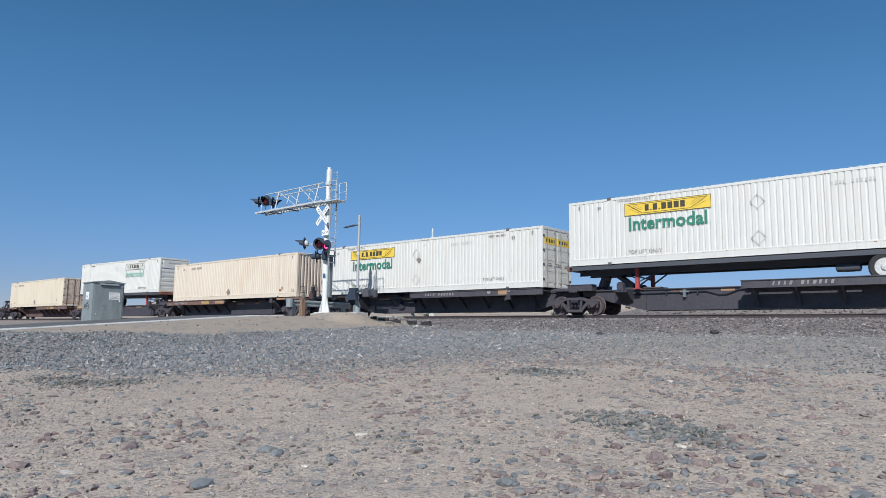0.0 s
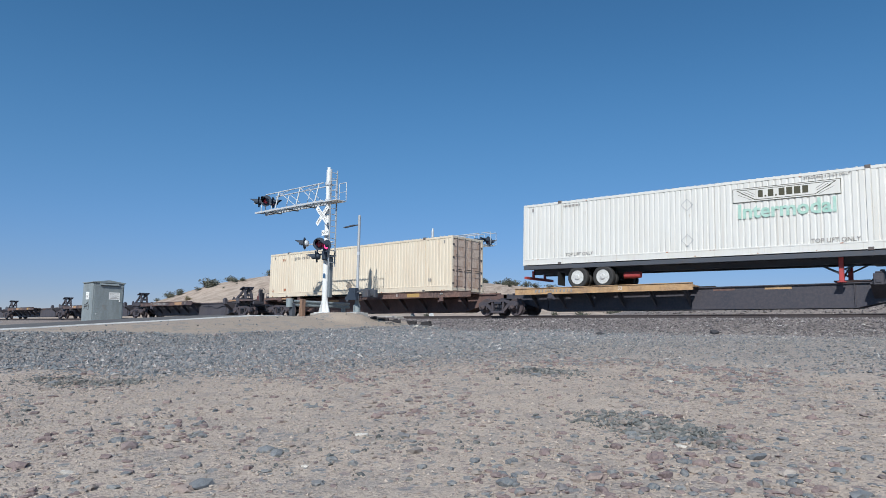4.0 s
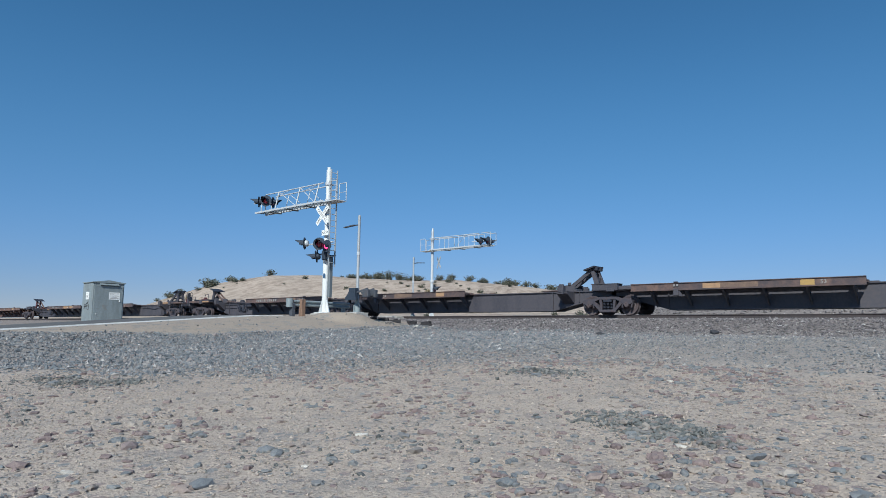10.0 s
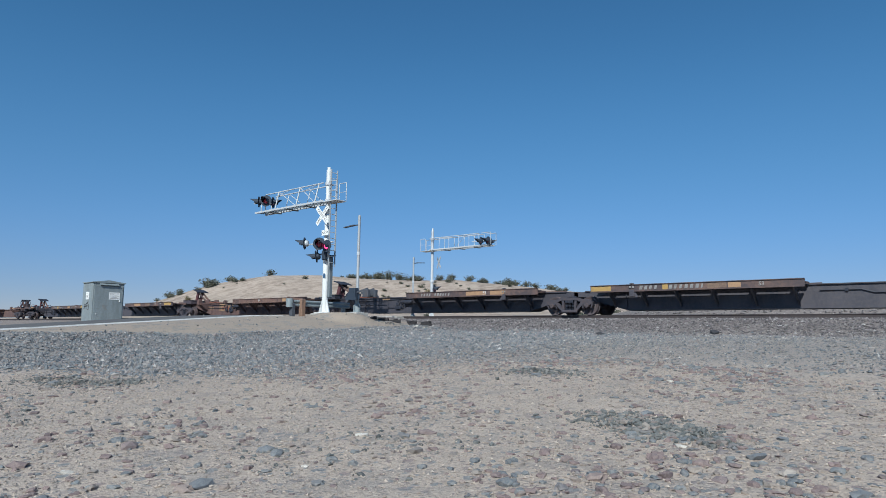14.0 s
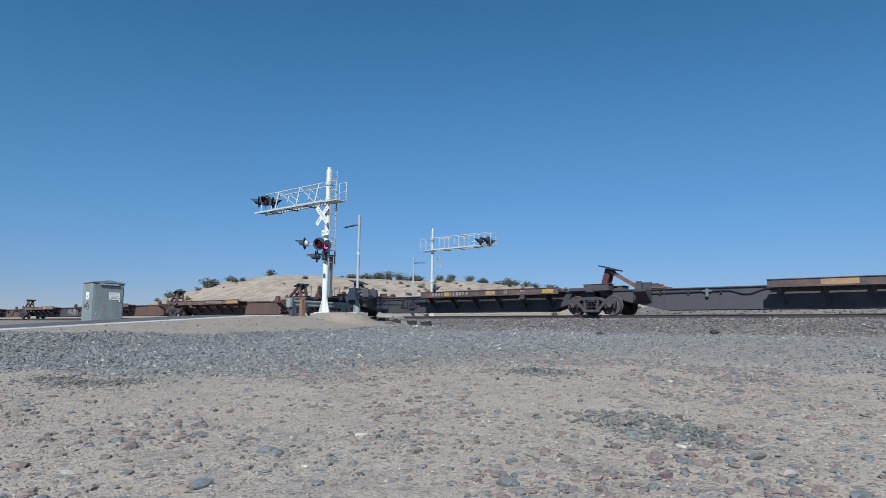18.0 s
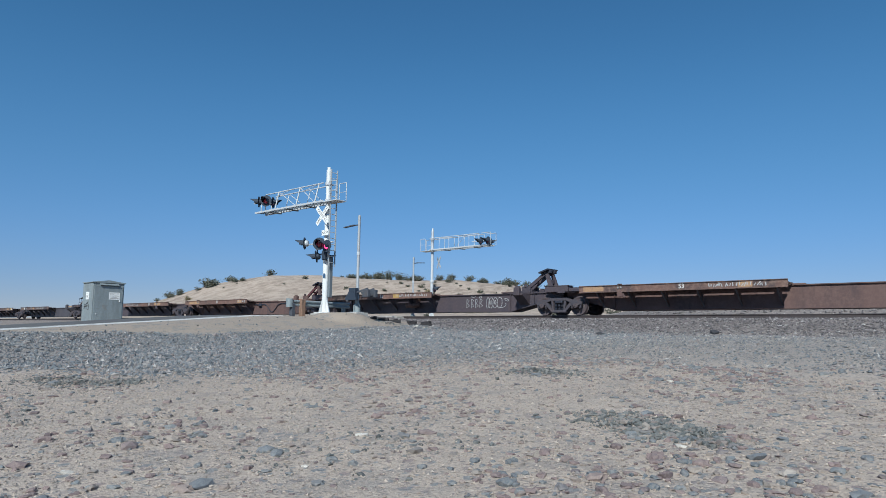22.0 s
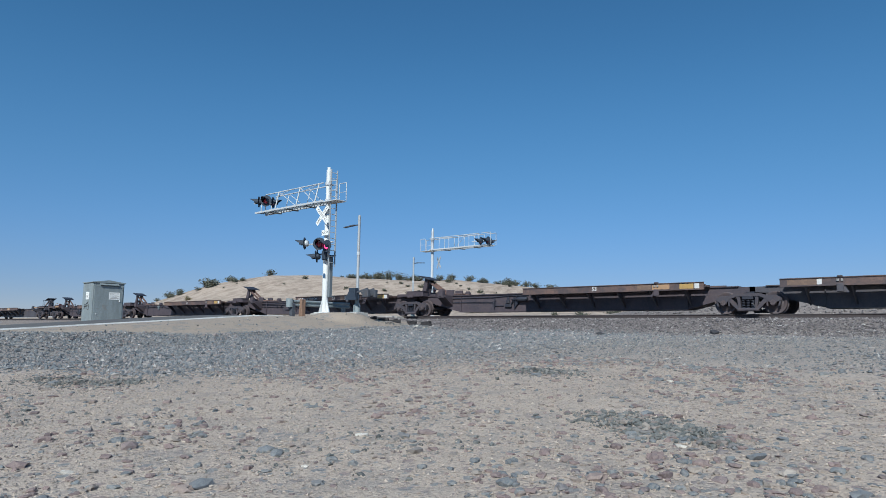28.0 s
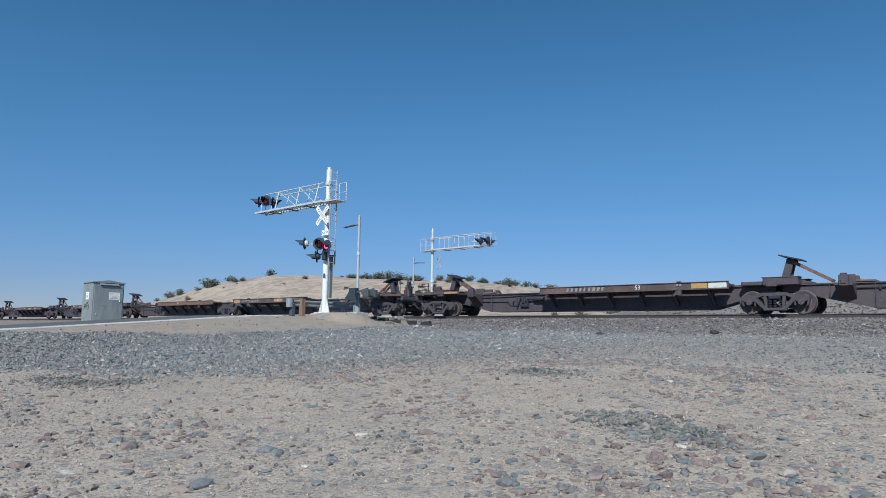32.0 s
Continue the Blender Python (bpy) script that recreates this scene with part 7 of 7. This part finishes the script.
def stones(name, label, mat, pts, sizes, seed, flat=0.55, sink=0.25, level=0):
    """Loose broken stones, each a small angular lump half set in the ground, joined."""
    rs = np.random.RandomState(seed)
    n = len(pts)
    base, tri = lump(level)
    m = len(base)
    rough = (0.40, 0.34, 0.26)[level]
    v = base[None] * rs.uniform(1 - rough, 1 + rough * 0.9, (n, m, 1)) + rs.normal(0, rough * 0.5, (n, m, 3))
    if level:
        v = np.sign(v) * np.abs(v) ** 0.8   # blockier than a ball
    v *= np.stack([rs.uniform(0.8, 1.45, n), rs.uniform(0.6, 1.0, n), rs.uniform(0.5, 1.2, n) * flat], 1)[:, None]
    a = rs.uniform(0, 2 * np.pi, n)
    c, s = np.cos(a), np.sin(a)
    x = v[..., 0] * c[:, None] - v[..., 1] * s[:, None]
    y = v[..., 0] * s[:, None] + v[..., 1] * c[:, None]
    v = np.stack([x, y, v[..., 2]], -1) * sizes[:, None, None]
    v += pts[:, None]
    v[..., 2] += (sizes * flat * (0.5 - sink))[:, None]
    f = (tri[None] + m * np.arange(n)[:, None, None]).reshape(-1, 3)
    me = bpy.data.meshes.new(name)
    me.vertices.add(n * m)
    me.vertices.foreach_set("co", v.reshape(-1))
    me.loops.add(len(f) * 3)
    me.loops.foreach_set("vertex_index", f.reshape(-1))
    me.polygons.add(len(f))
    me.polygons.foreach_set("loop_start", np.arange(0, len(f) * 3, 3))
    me.polygons.foreach_set("loop_total", np.full(len(f), 3))
    me.update(calc_edges=True)
    me.validate()
    me.shade_flat()
    me.materials.append(MAT[mat])
    return tagged(new(name, me), label, "stones", kind="stuff")


def ground_grid():
    """Heights of the ground south of the track on a fine lattice, for quick look-up."""
    xs, ys = np.arange(-46, 14.01, 0.25), np.arange(-26, -1.9, 0.25)
    return xs, ys, np.array([[ground_z(x, y) for x in xs] for y in ys])


GX, GY, GZ = ground_grid()


def ground_many(x, y):
    i = np.clip((x - GX[0]) / 0.25, 0, len(GX) - 1.001)
    j = np.clip((y - GY[0]) / 0.25, 0, len(GY) - 1.001)
    i0, j0 = i.astype(int), j.astype(int)
    u, v = i - i0, j - j0
    return (GZ[j0, i0] * (1 - u) + GZ[j0, i0 + 1] * u) * (1 - v) + (GZ[j0 + 1, i0] * (1 - u) + GZ[j0 + 1, i0 + 1] * u) * v


# the stony ground: a fan that opens north-westwards from its southern corner
FAN_X, FAN_Y, FAN_AXIS, FAN_OPEN = 0.0, -28.0, (-0.66, 0.75), 0.72


def in_fan(x, y):
    dx, dy = x - FAN_X, y - FAN_Y
    fw = dx * FAN_AXIS[0] + dy * FAN_AXIS[1]
    rt = dx * FAN_AXIS[1] - dy * FAN_AXIS[0]
    return (fw > 2.5) & (np.abs(rt) < fw * FAN_OPEN + 0.6)


def clump(x, y, scale, seed):
    """A slow wavy value between 0 and 1 that gathers stones into drifts."""
    rs = np.random.RandomState(seed)
    out = np.zeros_like(x)
    for k in range(7):
        a, f, p = rs.uniform(0, 6.28), scale * rs.uniform(0.5, 2.2), rs.uniform(0, 6.28)
        out += np.sin((x * math.cos(a) + y * math.sin(a)) * f + p)
    return 0.5 + 0.5 * np.tanh(out * 0.55)


# centre, spread, count and height of each low heap
HEAPS = [(-3.55, -21.15, 0.20, 60, 0.02), (-3.0, -21.45, 0.22, 160, 0.05), (-2.68, -21.6, 0.15, 150, 0.07), (-2.36, -21.68, 0.09, 90, 0.08), (-2.1, -21.9, 0.12, 40, 0.03), (-12.7, -23.0, 0.32, 110, 0.06), (-13.9, -23.0, 0.35, 90, 0.05), (-12.1, -22.5, 0.30, 110, 0.06), (-6.3, -18.05, 0.35, 170, 0.07), (-4.9, -24.3, 0.3, 24, 0.0), (-9.0, -24.9, 0.35, 24, 0.0), (-4.4, -23.2, 0.35, 40, 0.0), (-23.0, -4.9, 0.5, 70, 0.0), (-22.0, -4.4, 0.4, 50, 0.0)]


def build_stones():
    rs = np.random.RandomState(3)

    def spread(n, x0, x1, y0, y1):
        x, y = rs.uniform(x0, x1, n), rs.uniform(y0, y1, n)
        keep = in_fan(x, y) & ~((x > ROAD_X0 - 0.3) & (x < ROAD_X1 + 0.3)) & ~((x > -43.8) & (x < -41.7) & (y > -11.6) & (y < -9.2))
        return x[keep], y[keep]

    def put(name, label, mat, x, y, size, seed, flat=0.55, sink=0.2, level=0, lift=0.0):
        z = ground_many(x, y) + lift
        stones(name, label, mat, np.stack([x, y, z], 1), size, seed, flat, sink, level)

    # near sand: drifts of flat mixed stones
    x, y = spread(52000, -20, 5, -26.6, -15.0)
    drift = clump(x, y, 1.1, 1) * (0.3 + 0.7 * clump(x, y, 4.0, 12))
    thin = np.clip((x + 0.9 * (y + 27.0) + 6.6) / 2.0, 0.25, 1.0)   # barer sand in the south-west corner
    keep = rs.uniform(0, 1, len(x)) < (0.05 + 0.92 * drift ** 1.9) * thin
    x, y = x[keep], y[keep]
    size = np.clip(rs.lognormal(-3.66, 0.44, len(x)), 0.010, 0.062)
    big = size > 0.034
    put("scattered_stones", "small flat grey and mauve stones lying in sand", "stone", x[~big], y[~big], size[~big], 5, 0.60, 0.25, 1)
    put("scattered_stones", "larger flat broken stones lying in sand", "stone", x[big], y[big], size[big], 25, 0.58, 0.27, 2)
    hx, hy, hz = [], [], []
    for cx, cy, sp, k, tall in HEAPS:
        ex, ey = rs.normal(0, sp * 1.15, k * 3) * rs.uniform(0.5, 1.6, k * 3), rs.normal(0, sp * 0.9, k * 3) * rs.uniform(0.5, 1.6, k * 3)
        hx.append(cx + ex)
        hy.append(cy + ey)
        hz.append(tall * np.exp(-(ex ** 2 + (ey / 0.8) ** 2) / (1.6 * sp ** 2)) * rs.uniform(0.2, 1.0, k * 3))
    hx, hy, hz = np.concatenate(hx), np.concatenate(hy), np.concatenate(hz)
    put("stone_heaps", "low clumps of greenish-grey broken stone on sand", "heap", hx, hy, np.clip(rs.lognormal(-4.15, 0.45, len(hx)), 0.008, 0.045), 15, 0.75, 0.2, 1, hz)
    x, y = spread(60000, -16, 5, -26.6, -16.5)
    put("sand_grit", "fine grit lying on sand", "grit", x, y, rs.uniform(0.006, 0.017, len(x)), 6, 0.75, 0.12)

    # grey gravel spread: dense and bluish in the west, paler and mixed with sand in the east
    def inside(x, y):
        edge = np.maximum(-22.3 + 0.13 * (x + 19.2), np.minimum(-15.3, -21.2 + 1.25 * (x + 10.8)))
        wob = 2.6 * (clump(x, y, 0.7, 2) * 0.5 + clump(x, y, 2.4, 32) * 0.5 - 0.5)
        return np.clip((y - edge + 1.5 * wob + 2.2) / 4.6, 0, 1) ** 1.5

    x, y = spread(425000, -31, 6, -24.5, -3.6)
    shoulder = x + 0.45 * np.maximum(0, -14.0 - y) + 0.5 * (clump(x, y, 1.2, 4) - 0.5) < -22.5
    east = np.clip((x + 14.0) / 6.0, 0, 1)
    mottled = clump(x, y, 0.9, 7) * (0.4 + 0.6 * clump(x, y, 3.0, 17))
    dense = inside(x, y) * ((1 - east) * (0.62 + 0.3 * mottled) + east * (0.30 + 0.65 * mottled))
    keep = (rs.uniform(0, 1, len(x)) < dense) & ~(shoulder & (rs.uniform(0, 1, len(x)) < 0.994))
    x, y, east = x[keep], y[keep], east[keep]
    size = np.clip(rs.lognormal(-3.72, 0.48, len(x)), 0.010, 0.075)
    size *= 1 - 0.36 * east
    pale = rs.uniform(0, 1, len(x)) < 0.15 + 0.6 * east
    put("gravel", "spread of loose bluish-grey gravel", "gravel", x[~pale], y[~pale], size[~pale], 8, 0.85)
    put("gravel", "spread of paler mixed gravel among sand", "gravel_pale", x[pale], y[pale], size[pale] * 0.9, 18, 0.75)
    # ballast along the track
    x, y = spread(90000, -60, 3, -6.0, -1.0)
    x, y = x[y < -1.0], y[y < -1.0]
    keep = ~((x > -29) & (x < -21.5) & (y < -3.4)) & ((y > -3.7) | (rs.uniform(0, 1, len(x)) < np.clip((y + 5.2) / 1.5, 0, 0.7)))
    x, y = x[keep], y[keep]
    yc = np.minimum(y, -1.95)
    z = ground_many(x, yc) + np.where(y > -1.45, 0.02, 0)
    stones("track_ballast", "coarse pinkish-grey track ballast", "ballast", np.stack([x, y, z], 1), np.clip(rs.lognormal(-3.4, 0.3, len(x)), 0.018, 0.06), 9, 0.8, 0.15)
    # the gravel bank across the track
    x, y = rs.uniform(-24.0, 2.0, 9000), rs.uniform(3.2, 9.0, 9000)
    z = np.array([ground_z(p, q) for p, q in zip(x, y)])
    stones("bank_gravel", "coarse grey gravel on the bank across the track", "ballast", np.stack([x, y, z], 1), np.clip(rs.lognormal(-3.0, 0.35, len(x)), 0.02, 0.10), 19, 0.8, 0.15)


def rock_mesh(seed):
    rg = random.Random(seed)
    bm = bmesh.new()
    bmesh.ops.create_icosphere(bm, subdivisions=1, radius=1.0)
    off = Vector((seed * 3.1, 0, 0))
    for v in bm.verts:
        v.co *= 1 + 0.45 * noise.noise(v.co * 1.1 + off) + 0.4 * noise.noise(v.co * 2.7 + off)
        v.co.z *= 0.5
    me = bpy.data.meshes.new("rock")
    bm.to_mesh(me)
    bm.free()
    me.materials.append(MAT["rock_%d" % (seed % 5)])
    return me


for k, (ca, cb) in enumerate((((0.17, 0.185, 0.20), (0.12, 0.135, 0.15)), ((0.215, 0.165, 0.16), (0.16, 0.125, 0.125)), ((0.23, 0.205, 0.185), (0.17, 0.155, 0.145)), ((0.62, 0.58, 0.52), (0.45, 0.4, 0.34)), ((0.045, 0.045, 0.052), (0.03, 0.031, 0.036)))):
    MAT["rock_%d" % k] = worn("rock_surface_%d" % k, ca, cb, (0.30, 0.26, 0.22) if k < 4 else (0.07, 0.065, 0.065), 0.9, 0, 0.5, 1.5)


def build_rocks():
    meshes = [rock_mesh(s) for s in range(15)]
    words = ["bluish-grey", "reddish-brown", "grey-brown", "pale", "blackish"]
    rg = random.Random(21)

    def rock(x, y, r, kind):
        k = rg.choice([s for s in range(15) if s % 5 == kind])
        z = ground_z(x, y)
        ob = new("rock", meshes[k])
        ob.matrix_basis = pose(x, y, z + r * (0.3 if r > 0.12 else 0.12), rg.uniform(-12, 12), rg.uniform(-12, 12), rg.uniform(0, 360)) @ Matrix.Diagonal((r * rg.uniform(0.9, 1.3), r * rg.uniform(0.7, 1.0), r * rg.uniform(0.7, 1.1), 1))
        tagged(ob, f"{words[kind]} angular rock lying on sand", "rock", "rocks on the sand")
    n = 0
    while n < 60:
        d, a = rg.uniform(4.0, 13.0), rg.uniform(-0.62, 0.62)
        x = FAN_X + d * (FAN_AXIS[0] + a * FAN_AXIS[1])
        y = FAN_Y + d * (FAN_AXIS[1] - a * FAN_AXIS[0])
        rock(x, y, rg.uniform(0.018, 0.038), rg.choice([0, 0, 0, 1, 1, 1, 2, 2]))
        n += 1
    for x, y, r, kd in ROCKS_WEST + ROCKS_EAST:
        rock(x, y, r, kd)


ROCKS_WEST = [(-5.75, -25.65, 0.055, 3), (-9.31, -24.73, 0.071, 1), (-6.22, -24.95, 0.099, 1), (-4.94, -24.28, 0.074, 0), (-7.61, -22.96, 0.043, 0), (-9.91, -19.62, 0.051, 3), (-4.94, -23.32, 0.054, 3), (-5.95, -17.74, 0.042, 3),
              (-4.57, -25.18, 0.086, 0), (-5.14, -24.26, 0.076, 0), (-19.16, -18.11, 0.086, 3), (-8.03, -16.51, 0.055, 3), (-19.79, -21.77, 0.083, 2), (-11.9, -5.6, 0.15, 4), (-8.42, -3.9, 0.2, 4), (-4.42, -24.38, 0.036, 3), (-13.1, -23.2, 0.1, 0), (-22.2, -4.3, 0.13, 3), (-21.9, -4.1, 0.08, 3), (-23.4, -5.0, 0.16, 2)]
ROCKS_EAST = [(-4.12, -17.99, 0.06, 3), (-3.19, -20.84, 0.074, 0), (-3.41, -20.98, 0.049, 0), (-2.30, -22.15, 0.045, 3), (-1.73, -22.59, 0.055, 1), (-1.66, -22.29, 0.07, 0), (-3.52, -20.49, 0.052, 0), (-4.77, -21.69, 0.062, 1),
              (-4.51, -22.87, 0.07, 1), (-4.06, -23.5, 0.086, 2), (-6.1, -18.53, 0.071, 0), (-1.69, -22.99, 0.062, 1), (-0.89, -22.82, 0.082, 0), (-1.79, -21.02, 0.051, 1), (-3.6, -21.38, 0.036, 0), (-2.9, -21.35, 0.08, 0), (-2.55, -21.75, 0.07, 2)]
build_stones()
build_rocks()


# ---- sprayed marks and odd writing on the cars ----
def build_graffiti():
    u, cx = UNITS[(-324, -307)]
    s = Shape()
    y = -0.472

    def loop(x, z, rx, rz, turn=0.0, a0=0.0, a1=360.0):
        pts = []
        for k in range(15):
            a = radians(a0 + (a1 - a0) * k / 14)
            px, pz = rx * math.cos(a), rz * math.sin(a)
            pts.append((x + px * math.cos(turn) - pz * math.sin(turn), y, z + px * math.sin(turn) + pz * math.cos(turn)))
        s.path(pts, 0.012, 4)
    x = GRAFFITI_X - cx
    for dx, rx in ((0.0, 0.10), (0.20, 0.14), (0.46, 0.14), (0.74, 0.16)):
        loop(x + 1.38 + dx, 0.66, rx, 0.27, -0.1)
    for dx in (0.20, 0.46):
        loop(x + 1.38 + dx, 0.68, 0.05, 0.10)
    loop(x + 2.3, 0.52, 0.22, 0.10, 0.2, 180, 400)
    loop(x + 2.55, 0.80, 0.12, 0.05, -0.4)
    part("sprayed_scrawl", s, "graffiti", u, "white sprayed bubble scrawl")
    s = Shape()
    for dx in (0.0, 0.30, 0.58, 0.86):
        s.path([(x + dx, y, 0.42), (x + dx + 0.02, y, 0.88), (x + dx + 0.17, y, 0.80), (x + dx + 0.05, y, 0.64), (x + dx + 0.2, y, 0.52), (x + dx, y, 0.44)], 0.011, 4)
    loop(x + 0.45, 1.0, 0.13, 0.04)
    loop(x + 0.92, 0.96, 0.07, 0.05)
    part("sprayed_scrawl", s, "graffiti", u, "white sprayed scrawl")
    # scribble on the sill of the platform ahead of it
    for key, x0, x1 in (((-324, -307), -317.1, -314.9), ((-307, -289), -300.0, -297.9)):
        u, cx = UNITS[key]
        rg = random.Random(7)
        q = Shape()
        x = x0 - cx
        while x < x1 - cx:
            q.beam((x, -1.304, 1.03 + rg.random() * 0.06), (x + rg.uniform(-0.05, 0.12), -1.304, 1.14 + rg.random() * 0.07), 0.004, 0.035)
            x += rg.uniform(0.06, 0.14)
        part("sprayed_scrawl", q, "graffiti", u, "pale sprayed scribble along the sill")
    u, cx = UNITS[(-414, -397)]
    letters("car_words", "ALL PURPOSE SPINE CAR", 0.17, "patch_white", u, pose(WORDS_X - cx, -1.307, 1.11, 90, 0, 0))


GRAFFITI_X, WORDS_X = -312.8, -405.35
build_graffiti()


def motions():
    ts = [0, 4, 8, 12, 16, 20, 24, 28, 32]
    for ob, x in RUNNING:
        walk(ob, [(t, pose(x + run(t), ob.location.y, ob.location.z, *[math.degrees(a) for a in ob.rotation_euler])) for t in ts])
    steps = [k / FPS for k in range(32 * FPS + 1)]
    for w, x in WHEELSETS:
        walk(w, [(t, pose(x, 0, WHEEL_R, 0, math.degrees(run(t) / WHEEL_R), 0)) for t in steps])


motions()
